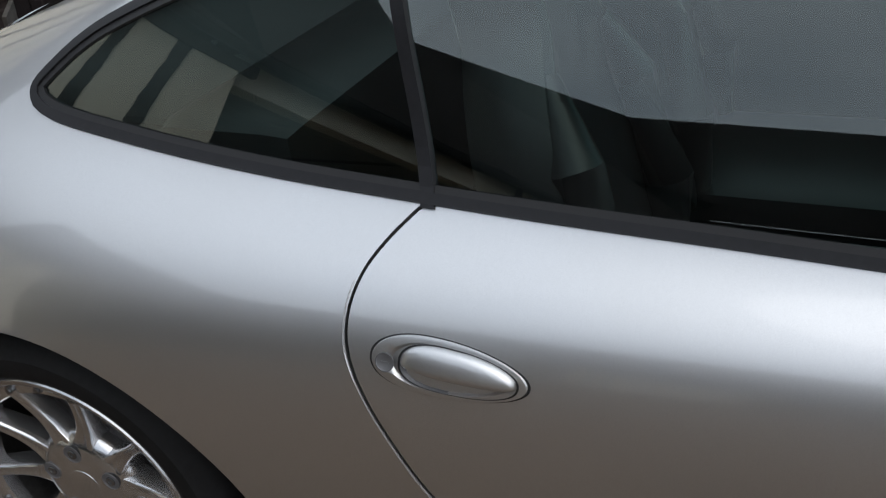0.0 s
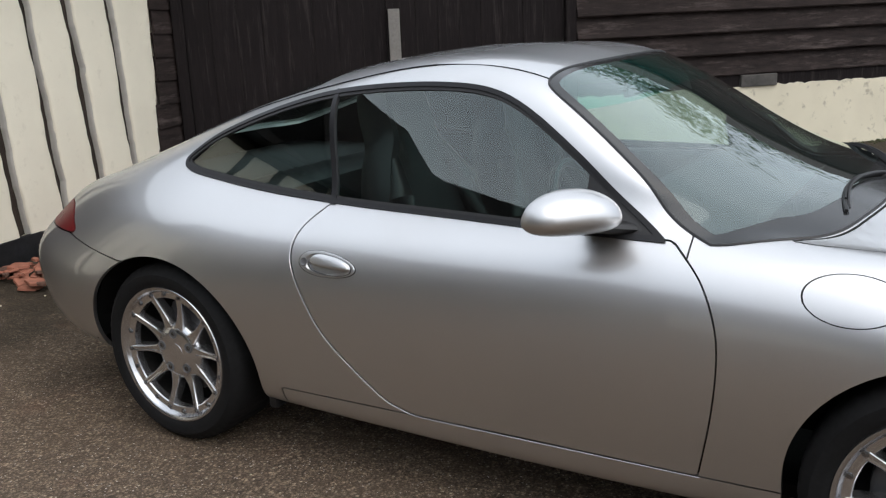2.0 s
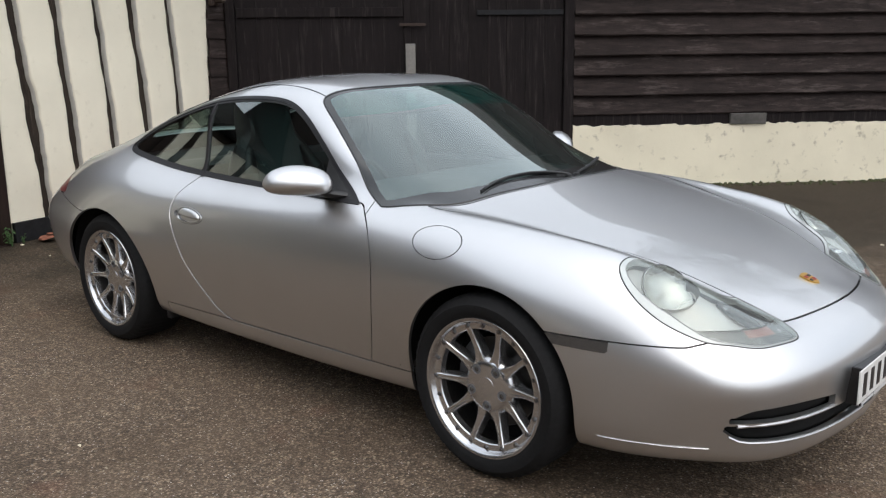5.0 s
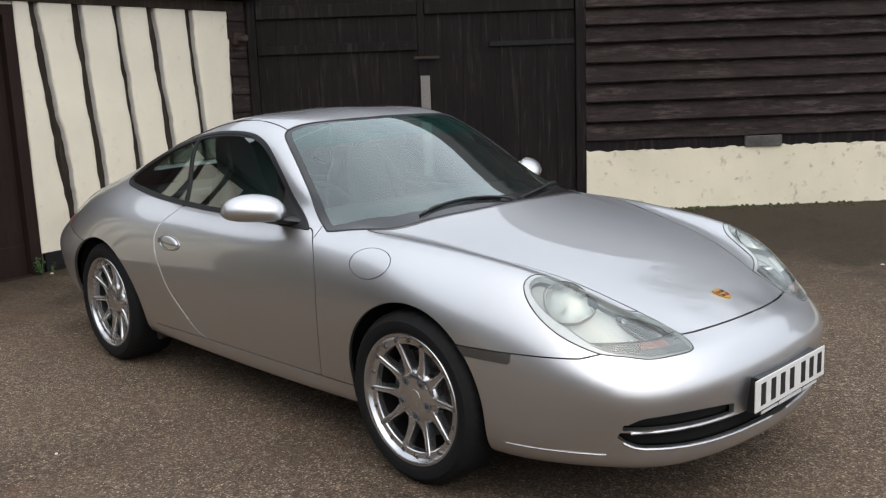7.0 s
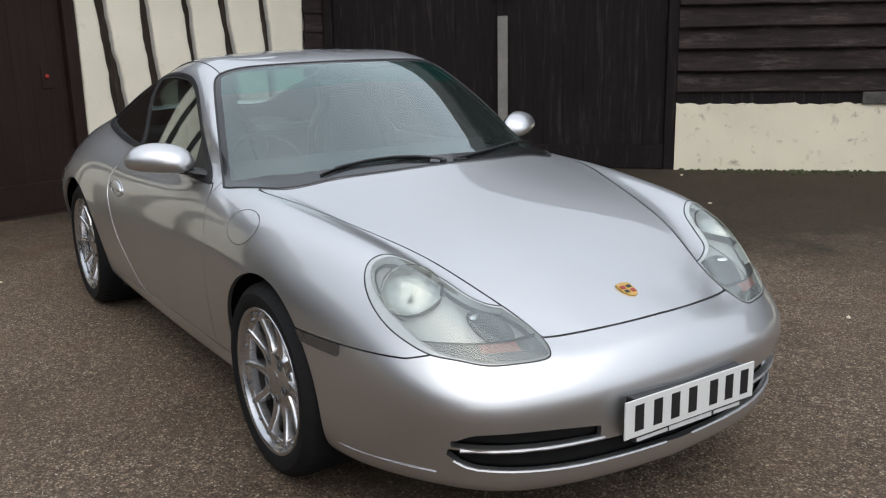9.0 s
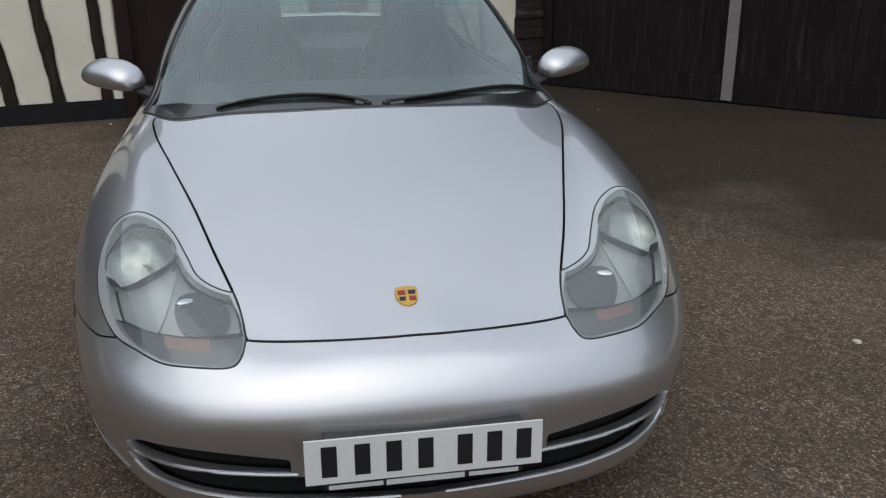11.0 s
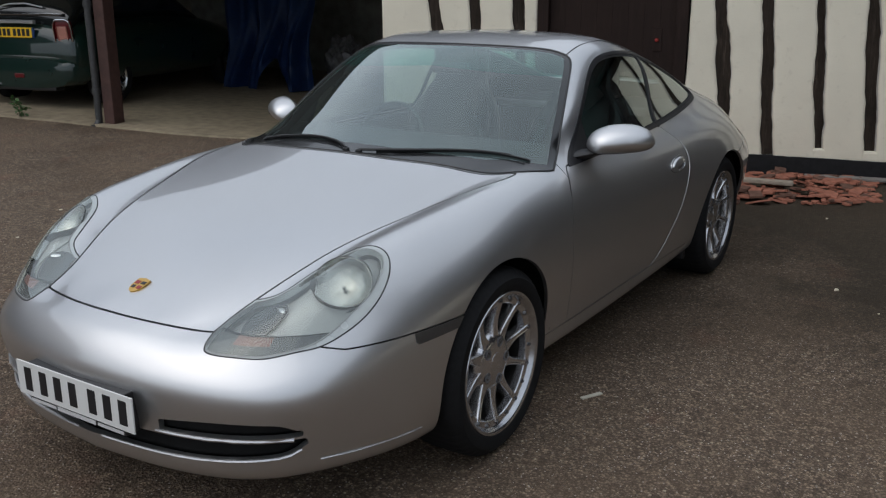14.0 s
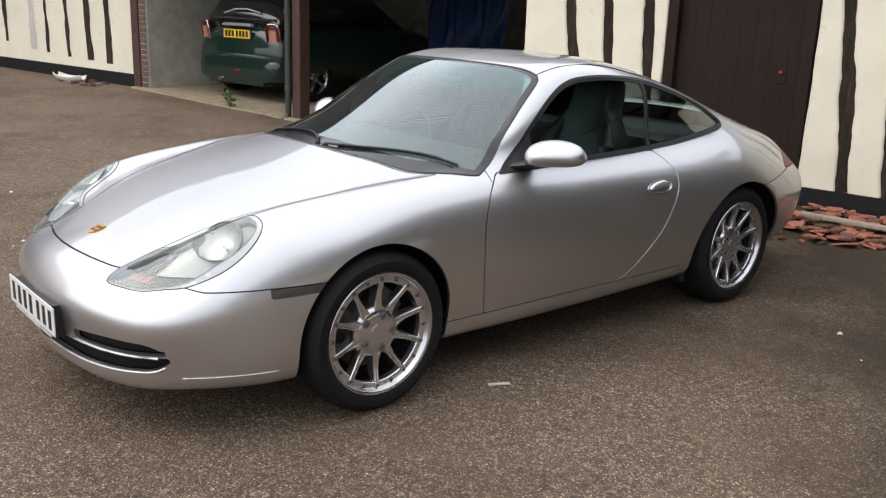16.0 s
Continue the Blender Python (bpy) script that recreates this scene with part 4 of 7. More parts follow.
# ---- helpers that lay things exactly on the skin
def project(sheet, pts, axes):
    """Places and normals on a sheet under points given in two of its axes."""
    a, b, c = (sheet.p[sheet.t[:, i]][:, axes] for i in range(3))
    det = (b[:, 0] - a[:, 0]) * (c[:, 1] - a[:, 1]) - (b[:, 1] - a[:, 1]) * (c[:, 0] - a[:, 0])
    det = np.where(np.abs(det) < 1e-12, 1e-12, det)
    out_p, out_n = [], []
    for q in np.asarray(pts, float):
        w1 = ((q[0] - a[:, 0]) * (c[:, 1] - a[:, 1]) - (q[1] - a[:, 1]) * (c[:, 0] - a[:, 0])) / det
        w2 = ((b[:, 0] - a[:, 0]) * (q[1] - a[:, 1]) - (b[:, 1] - a[:, 1]) * (q[0] - a[:, 0])) / det
        low = np.minimum(np.minimum(w1, w2), 1 - w1 - w2)
        i = int(np.argmax(low))
        t = sheet.t[i]
        w = np.clip(np.array([1 - w1[i] - w2[i], w1[i], w2[i]]), 0, 1)
        w /= w.sum()
        n = w @ sheet.n[t]
        out_p.append(w @ sheet.p[t])
        out_n.append(n / np.linalg.norm(n))
    return np.array(out_p), np.array(out_n)


UPPER = Sheet(shell_half.p, shell_half.n, shell_half.t[(shell_half.n[shell_half.t][:, :, 2] > .08).all(1)])
FLANK = Sheet(shell_half.p, shell_half.n, shell_half.t[(shell_half.n[shell_half.t][:, :, 1] > .25).all(1)])


def bead(name, sheet, pts, axes, radius, mat, parent, side, label="", lift=0.0, closed=True):
    """A thin round bead along a line on the skin."""
    p, n = project(sheet, pts, axes)
    p = p + n * lift
    if side < 0:
        p = p * np.array([1, -1, 1])
    bm = bmesh.new()
    add_tube(bm, [tuple(q) for q in (np.concatenate([p, p[:1]]) if closed else p)], radius, 6, caps=False)
    return part(name, bm, mat, parent, label, smooth=True)


def oval_rings(sheet, cx, cz, rx, rz, tilt, profile, side, n=56, egg=0.0, blunt=2.0, low=1.0):
    """Rings of an oval dish on the flank: profile of (share of the radius, height over the skin)."""
    bm = bmesh.new()
    c, s = math.cos(tilt), math.sin(tilt)
    rings = []
    for k, h in profile:
        pts = []
        for i in range(n):
            a = 2 * math.pi * i / n
            ca, sa = math.cos(a), math.sin(a)
            u = rx * k * math.copysign(abs(ca) ** (2 / blunt), ca)
            v = rz * k * math.copysign(abs(sa) ** (2 / blunt), sa) * (1 - egg * ca) * (1 if sa > 0 else low)
            pts.append((cx + u * c - v * s, cz + u * s + v * c))
        p, nn = project(sheet, pts, [0, 2])
        p = p + nn * h
        if side < 0:
            p = p * np.array([1, -1, 1])
        rings.append([bm.verts.new(q) for q in p])
    for q, w in zip(rings, rings[1:]):
        for i in range(n):
            bm.faces.new((q[i], q[(i + 1) % n], w[(i + 1) % n], w[i]))
    if profile[-1][0] < .2:
        bm.faces.new(rings[-1])
    bmesh.ops.recalc_face_normals(bm, faces=bm.faces)
    return bm


# ---- black posts between the side windows
for side in (1, -1):
    bm = bmesh.new()
    rows = []
    for z in np.linspace(.865, 1.195, 16):
        xm = -1.712 - (z - .88) * .27
        p, n = project(FLANK, [(xm + o, z) for o in (-.0115, -.0095, .0095, .0115)], [0, 2])
        p = p + n * np.array([[-.008], [.0035], [.0035], [-.008]])
        rows.append([bm.verts.new(q * np.array([1, side, 1])) for q in p])
    for q, w in zip(rows, rows[1:]):
        for i in range(3):
            bm.faces.new((q[i], q[i + 1], w[i + 1], w[i]))
    bmesh.ops.recalc_face_normals(bm, faces=bm.faces)
    part("door_post", bm, MAT["trim"], car, "black post between the side windows")


# rolled door edges that catch the light along the shut line
door_line = np.array([q for q in DOOR if q[1] < .80 and (q[0] < -1.30 or q[1] < .295)])
door_line = door_line[np.argsort(np.where(door_line[:, 1] < .2865, -door_line[:, 0], 2 + door_line[:, 1]))]
away = door_line - np.array([-1.05, .62])
away /= np.linalg.norm(away, axis=1, keepdims=True)
for side in (1, -1):
    bead("door_edge", FLANK, door_line + away * .0052, [0, 2], .0014, MAT["paint"], car, side, "rolled edge beside the door gap", .0002, closed=False)
half = WINDSCREEN[WINDSCREEN[:, 1] >= 0]
for side in (1, -1):
    bead("screen_gasket", UPPER, half, [0, 1], .0042, MAT["black"], car, side, "thin black rubber round the windscreen", .0, closed=False)


# ---- headlamps
def bowl(centre, axis, r, depth, bulb, side):
    bm = bmesh.new()
    add_lathe(bm, [(r * 1.03, -.004), (r * 1.01, .001), (r, .001), (r * .97, -.003), (r * .85, -depth * .42), (r * .6, -depth * .8), (r * .3, -depth * .97), (.0005, -depth)], 40)
    turn = axis.to_track_quat("Y", "Z").to_matrix().to_4x4()
    bmesh.ops.transform(bm, matrix=Matrix.Translation(centre) @ turn, verts=bm.verts)
    if bulb:
        add = bmesh.ops.create_uvsphere(bm, u_segments=14, v_segments=8, radius=bulb)
        bmesh.ops.translate(bm, verts=add["verts"], vec=Vector(centre) - axis * (depth - bulb - .006))
    if side < 0:
        bmesh.ops.scale(bm, vec=(1, -1, 1), verts=bm.verts)
        bmesh.ops.reverse_faces(bm, faces=bm.faces)
    return bm


LAMP_EYE = (.563, .622)


def lamp_units():
    d = inside(LAMP, lamp_area.p[:, [0, 1]])
    rim_w = lambda x: .0185 - .0145 * np.clip((x - .60) / .14, 0, 1)
    w = rim_w(lamp_area.p[:, 0])
    bezel = lamp_area._keep(w + .0008 - d)
    lens = lamp_area._keep(d - w)
    line = LAMP[::2]
    tan = np.roll(line, -1, 0) - np.roll(line, 1, 0)
    nor = np.stack([-tan[:, 1], tan[:, 0]], 1) / np.maximum(np.linalg.norm(tan, axis=1, keepdims=True), 1e-9)
    nor *= np.where(inside(LAMP, line + nor * .006) > inside(LAMP, line - nor * .006), 1, -1)[:, None]
    inset = line + nor * rim_w(line[:, 0])[:, None]
    for side in (1, -1):
        flip = (lambda s: s) if side > 0 else (lambda s: s.mirrored())
        lamp = flip(bezel).build("headlamp", MAT["lamp_rim"], car, "large milky headlamp with round reflectors and dull amber indicator", flange=.02)
        o = flip(lens.moved(.001)).build("lens", MAT["lens"], lamp, "slightly milky clear headlamp lens", flange=.006)
        o.visible_shadow = False
        # housing, stepping down to a darker glass strip along the bottom edge
        low = lambda s: .606 + .02 * (s.p[:, 1] - .4) - s.p[:, 2]
        upper = lens._keep(-low(lens))
        strip = lens._keep(low(lens))
        p0, n0 = project(UPPER, [LAMP_EYE], [0, 1])
        hole = lambda s: .089 - np.linalg.norm(s.p - p0[0] - n0[0] * ((s.p - p0[0]) @ n0[0])[:, None], axis=1)
        upper = upper._keep(-hole(upper))
        oval = .085 * (1 - np.hypot((upper.p[:, 0] - .598) / .158, (upper.p[:, 1] - .606) / .088))
        flip(upper.moved(-.034)).build("housing", MAT["lamp_mid"], lamp, "grey lamp housing", flange=-.03)
        flip(upper._keep(np.minimum(oval, upper.p[:, 0] - .535)).moved(-.029)).build("oval_tray", MAT["lamp_house"], lamp, "pale oval tray round the reflector", flange=.006)
        amber = strip._keep(np.minimum(.548 - strip.p[:, 1], strip.p[:, 1] - .444))
        amber = amber._keep(amber.p[:, 2] - .588)
        flip(strip.moved(-.012)).build("lower_glass", MAT["lamp_dark"], lamp, "grey lower lamp section", flange=-.012)
        flip(amber.moved(-.0095)).build("indicator", MAT["amber"], lamp, "dull amber indicator", flange=0)
        split = strip._keep(.0030 - np.abs(strip.p[:, 1] - .556))
        flip(split.moved(-.005)).build("split_line", MAT["black"], lamp, flange=0)
        # the dark flat-bottomed lamp beside the round one, with its bright bulb shield
        small = .06 * (1 - np.hypot((upper.p[:, 0] - .722) / .068, (upper.p[:, 1] - .464) / .060))
        flip(upper._keep(small).moved(-.024)).build("fog_lamp", MAT["lamp_deep"], lamp, "dark flat-bottomed fog lamp", flange=.008)
        p, n = project(UPPER, [(.690, .497)], [0, 1])
        shield = bmesh.new()
        bmesh.ops.create_uvsphere(shield, u_segments=16, v_segments=8, radius=1.0, matrix=Matrix.Translation(Vector(p[0]) - Vector(n[0]) * .021) @ Vector(n[0]).to_track_quat("Z", "X").to_matrix().to_4x4() @ Matrix.Diagonal((.009, .020, .003, 1)))
        if side < 0:
            bmesh.ops.scale(shield, vec=(1, -1, 1), verts=shield.verts)
            bmesh.ops.reverse_faces(shield, faces=shield.faces)
        part("bulb_shield", shield, MAT["chrome"], lamp, "small bright bulb shield", smooth=True)
        for at, r, depth, bulb, mat, text, down in ((LAMP_EYE, .085, .036, .006, "reflector", "bright round reflector", .036),):
            p, n = project(UPPER, [at], [0, 1])
            axis = (Vector((.93, .10, .34)).normalized() + Vector(n[0]) * 1.3).normalized()
            part("reflector", bowl(Vector(p[0]) - Vector(n[0]) * down - axis * .004, axis, r, depth, bulb, side), MAT[mat], lamp, text, smooth=True)
            ring = bmesh.new()
            add_lathe(ring, [(r * 1.02, -.003), (r * 1.045, .001), (r * 1.045, .003), (r * 1.015, .003), (r * 1.01, -.002)], 40)
            bmesh.ops.transform(ring, matrix=Matrix.Translation(Vector(p[0]) - Vector(n[0]) * down - axis * .004) @ axis.to_track_quat("Y", "Z").to_matrix().to_4x4(), verts=ring.verts)
            if side < 0:
                bmesh.ops.scale(ring, vec=(1, -1, 1), verts=ring.verts)
                bmesh.ops.reverse_faces(ring, faces=ring.faces)
            part("reflector_ring", ring, MAT["lamp_dark"], lamp, smooth=True)
        bead("lens_edge", UPPER, inset, [0, 1], .0012, MAT["lamp_mid"], lamp, side, "grey edge of the lens", .0012)
        edge = smooth_loop(list(LAMP[::2]), 2)
        bead("gasket", UPPER, edge, [0, 1], .0028, MAT["black"], lamp, side, "thin black gasket", -.0012)


lamp_units()


# ---- wheels
def wheel(tyre_r, width, m, caliper_turn):
    ob = holder("wheel")
    ob.parent = car
    ob.matrix_basis = m
    rim_r = .2405
    bm = bmesh.new()
    w = width
    prof = [(rim_r - .004, -.010), (rim_r + .006, .0), (rim_r + .022, .006), (rim_r + .045, .005), (tyre_r - .024, -.004), (tyre_r - .010, -.014), (tyre_r - .003, -.028), (tyre_r, -.05), (tyre_r, -w + .05),
            (tyre_r - .003, -w + .028), (tyre_r - .016, -w + .010), (rim_r + .03, -w), (rim_r, -w + .01), (rim_r - .012, -w + .05), (rim_r - .012, -.05)]
    turns = 168
    for i, v in enumerate(add_lathe(bm, prof, turns, close=True)):
        if i % turns % 3 == 0 and 5 <= i // turns <= 7:
            v.co.x, v.co.z = v.co.x * (1 - .0035 / tyre_r), v.co.z * (1 - .0035 / tyre_r)
    tyre = part("tyre", bm, MAT["tyre"], ob, "black low-profile tyre", smooth=True)
    bm = bmesh.new()
    add_lathe(bm, [(rim_r + .001, -.012), (rim_r + .003, -.004), (rim_r, .0), (rim_r - .008, -.001), (rim_r - .013, -.006), (rim_r - .017, -.016), (rim_r - .024, -.022)], 72)
    part("rim", bm, MAT["rim_lip"], ob, "polished split rim", smooth=True)
    bm = bmesh.new()
    add_lathe(bm, [(rim_r - .024, -.022), (rim_r - .030, -.040), (rim_r - .028, -w + .03), (rim_r, -w + .01)], 72)
    part("barrel", bm, MAT["disc"], ob, "dull inner barrel of the rim", smooth=True)
    bm = bmesh.new()
    add_lathe(bm, [(rim_r - .0185, -.0185), (rim_r - .021, -.0195), (rim_r - .040, -.0225), (rim_r - .043, -.026), (rim_r - .044, -.05)], 72)
    part("centre_ring", bm, MAT["wheel"], ob, "bolted ring of the wheel centre", smooth=True)
    # ten deep blades with a narrow beaded face, sweeping down into the hub
    for k in range(10):
        bm = bmesh.new()
        ang = 2 * math.pi * (k + .25) / 10
        rings = []
        for s in range(17):
            t = s / 16
            r = .046 + (.2085 - .046) * t
            half = .0086 + .030 * (1 - t) ** 3.4 + .0016 * max(0, t - .7) / .3
            face = -.0325 + .0150 * t ** 1.5 - .0075 * math.sin(math.pi * t) ** 1.2
            deep = .046 - .016 * t
            wide = .0065 + .006 * (1 - t) ** 2
            lean = (.006 if k % 2 else -.006) * (1 - t) ** 2
            side = [(half + wide, -deep), (half + wide * .72, -deep * .62), (half + wide * .40, -deep * .30), (half + .0018, -.0052), (half, -.0014), (half * .78, 0), (half * .50, -.0002), (half * .30, -.0016)]
            sect = [(-o, q) for o, q in side] + side[::-1]
            rings.append([bm.verts.new((r, face + q, o + lean)) for o, q in sect])
        for a, b in zip(rings, rings[1:]):
            for i in range(len(a) - 1):
                bm.faces.new((a[i], b[i], b[i + 1], a[i + 1]))
            bm.faces.new((a[-1], b[-1], b[0], a[0]))
        bm.faces.new(rings[-1])
        bmesh.ops.rotate(bm, cent=(0, 0, 0), matrix=Matrix.Rotation(-ang, 3, "Y"), verts=bm.verts)
        bmesh.ops.recalc_face_normals(bm, faces=bm.faces)
        part("spoke", bm, MAT["wheel"], ob, smooth=True)
    bm = bmesh.new()
    add_lathe(bm, [(.0005, -.0300), (.064, -.0300), (.078, -.0318), (.090, -.0375), (.100, -.047), (.106, -.060), (.106, -.10)], 48)
    part("hub", bm, MAT["wheel"], ob, "silver wheel hub", smooth=True)
    bm = bmesh.new()
    add_lathe(bm, [(.0005, -.0278), (.024, -.0282), (.0310, -.0290), (.0322, -.0305)], 40)
    part("centre_cap", bm, MAT["wheel"], ob, "plain silver centre cap", smooth=True)
    for k in range(5):
        a = radians(63 + 72 * k)
        x, z = .0675 * math.cos(a), .0675 * math.sin(a)
        # the hub has no holes: a dark disc paints the pocket's shade
        bm = bmesh.new()
        add_lathe(bm, [(.0175, -.0300), (.0170, -.0285), (.0160, -.0285), (.0150, -.0297), (.0005, -.0297)], 20, m=Matrix.Translation((x, 0, z)))
        pocket = part("bolt_pocket", bm, MAT["caliper"], ob, "bolt pocket, its shade painted as a dark grey disc", smooth=True)
        bm = bmesh.new()
        add_lathe(bm, [(.0092, -.0297), (.0090, -.0282), (.0080, -.0274), (.0045, -.0273), (.0040, -.0290), (.0005, -.0290)], 12, m=Matrix.Translation((x, 0, z)))
        part("wheel_bolt", bm, MAT["bolt"], ob, "recessed steel wheel bolt")
    for k in range(20):
        a = 2 * math.pi * (k + .5) / 20
        r = rim_r - .0285
        bm = bmesh.new()
        add_lathe(bm, [(.0085, -.0225), (.0082, -.0185), (.0055, -.0180), (.0052, -.0140), (.0005, -.0138)], 8, m=Matrix.Translation((r * math.cos(a), 0, r * math.sin(a))))
        part("rim_bolt", bm, MAT["bolt"], ob, smooth=True)
    bm = bmesh.new()
    add_lathe(bm, [(.075, -.105), (.155, -.104), (.157, -.107), (.157, -.128), (.075, -.128)], 56, close=True)
    for ring in range(3):
        for k in range(24):
            a = 2 * math.pi * (k + ring * .33) / 24
            r = .10 + ring * .02
            bmesh.ops.create_circle(bm, cap_ends=True, segments=7, radius=.0035, matrix=Matrix.Translation((r * math.cos(a), -.1035, r * math.sin(a))) @ Matrix.Rotation(-math.pi / 2, 4, "X"))
    part("brake_disc", bm, MAT["disc"], ob, "drilled iron brake disc", smooth=True)
    bm = bmesh.new()
    n = 14
    ring_a = []
    for k in range(n + 1):
        a = radians(caliper_turn - 32 + 64 * k / n)
        ring_a.append([bm.verts.new((r * math.cos(a), y, r * math.sin(a))) for r, y in ((.098, -.098), (.105, -.088), (.155, -.086), (.168, -.094), (.172, -.14), (.098, -.14))])
    for a, b in zip(ring_a, ring_a[1:]):
        for i in range(6):
            bm.faces.new((a[i], a[(i + 1) % 6], b[(i + 1) % 6], b[i]))
    bm.faces.new(ring_a[0][::-1])
    bm.faces.new(ring_a[-1])
    bmesh.ops.recalc_face_normals(bm, faces=bm.faces)
    part("brake_caliper", bm, MAT["caliper"], ob, "grey brake caliper", smooth=True)
    bm = bmesh.new()
    add_lathe(bm, [(.06, -.13), (.228, -.14), (.228, -.15), (.06, -.15)], 40, close=True)
    part("backing_plate", bm, MAT["inner"], ob)
    return ob


wheel(.318, .215, pose(0, .834, .318, 0, 25, 0), 150)
wheel(.320, .255, pose(-2.35, .846, .320, 0, 26, 0), 40)
wheel(.318, .215, pose(0, -.834, .318, 0, 11, 180), 40)
wheel(.320, .255, pose(-2.35, -.846, .320, 0, 49, 180), 150)

# wheel wells, dark inside
for xc, half in ((0.0, .40), (-2.35, .43)):
    for side in (1, -1):
        bm = bmesh.new()
        rows = []
        for k in range(17):
            a = math.pi * k / 16
            rows.append([bm.verts.new((xc + half * math.cos(a), side * y, .30 + .42 * math.sin(a))) for y in (.80, .45)])
        for q, w in zip(rows, rows[1:]):
            bm.faces.new((q[0], q[1], w[1], w[0]))
        c = [bm.verts.new((xc + half * math.cos(math.pi * k / 16), side * .45, .30 + .42 * math.sin(math.pi * k / 16))) for k in range(17)]
        bm.faces.new(c)
        part("wheel_well", bm, MAT["inner"], car, "dark wheel arch liner")
bm = box_bm((-2.85, -.60, .165), (.62, .60, .21), bevel=.02)
part("underbody", bm, MAT["inner"], car, "dark underbody")
for side in (1, -1):
    bm = box_bm((-1.99, side * .70 - .065, .165), (-1.955, side * .70 + .085, .27), bevel=.012)
    part("mud_flap", bm, MAT["black"], car, "black stub ahead of the rear wheel")


# ---- door mirrors
def mirror(side):
    place = pose(-.868, side * .852, .930, 0, 0, 0) @ Matrix.Rotation(radians(side * 33), 4, "Z") @ Matrix.Rotation(radians(side * 3), 4, "X")
    bm = bmesh.new()
    bmesh.ops.create_uvsphere(bm, u_segments=40, v_segments=24, radius=1.0, matrix=Matrix.Rotation(math.pi / 2, 4, "X"))
    for v in bm.verts:
        x, y, z = v.co
        blunt = min(1.30, (1 - abs(y) ** 2.8) ** (1 / 2.8) / max(.2, math.sqrt(max(0, 1 - y * y)))) if abs(y) < .995 else 1.0
        x, z = x * blunt, z * blunt
        x = x * .088 if x > 0 else x * .030
        slim = 1 - .20 * max(0, y) ** 2 - .12 * max(0, -y) ** 2
        z = z * (.066 if z > 0 else .051) * slim + .010 * (y * y - .3) * (-1)
        v.co = (x * (1 - .15 * y), side * y * .132, z * .97)
    if side < 0:
        bmesh.ops.reverse_faces(bm, faces=bm.faces)
    bmesh.ops.transform(bm, matrix=place, verts=bm.verts)
    ob = part("door_mirror", bm, MAT["paint"], car, "rounded door mirror in body colour", smooth=True)
    bm = bmesh.new()
    sect = []
    for t in np.linspace(0, 1, 7):
        c = Vector((-.845 + .055 * t, side * (.80 - .105 * t), .893 - .022 * t))
        rx, rz = .050 + .022 * t, .013 + .010 * t
        sect.append([bm.verts.new(c + Vector((rx * math.cos(a), 0, rz * math.sin(a)))) for a in np.linspace(0, 2 * math.pi, 14, endpoint=False)])
    for a, b in zip(sect, sect[1:]):
        for i in range(14):
            bm.faces.new((a[i], a[(i + 1) % 14], b[(i + 1) % 14], b[i]))
    bm.faces.new(sect[0])
    bm.faces.new(sect[-1])
    bmesh.ops.recalc_face_normals(bm, faces=bm.faces)
    part("mirror_foot", bm, MAT["black"], ob, "black mirror foot", smooth=True)
    bm = bmesh.new()
    bmesh.ops.create_circle(bm, cap_ends=True, segments=28, radius=1.0)
    for v in bm.verts:
        v.co = (-.0315, v.co.x * .105, v.co.y * .048)
    bmesh.ops.transform(bm, matrix=place, verts=bm.verts)
    part("mirror_glass", bm, MAT["chrome"], ob, "mirror glass")


mirror(1)
mirror(-1)


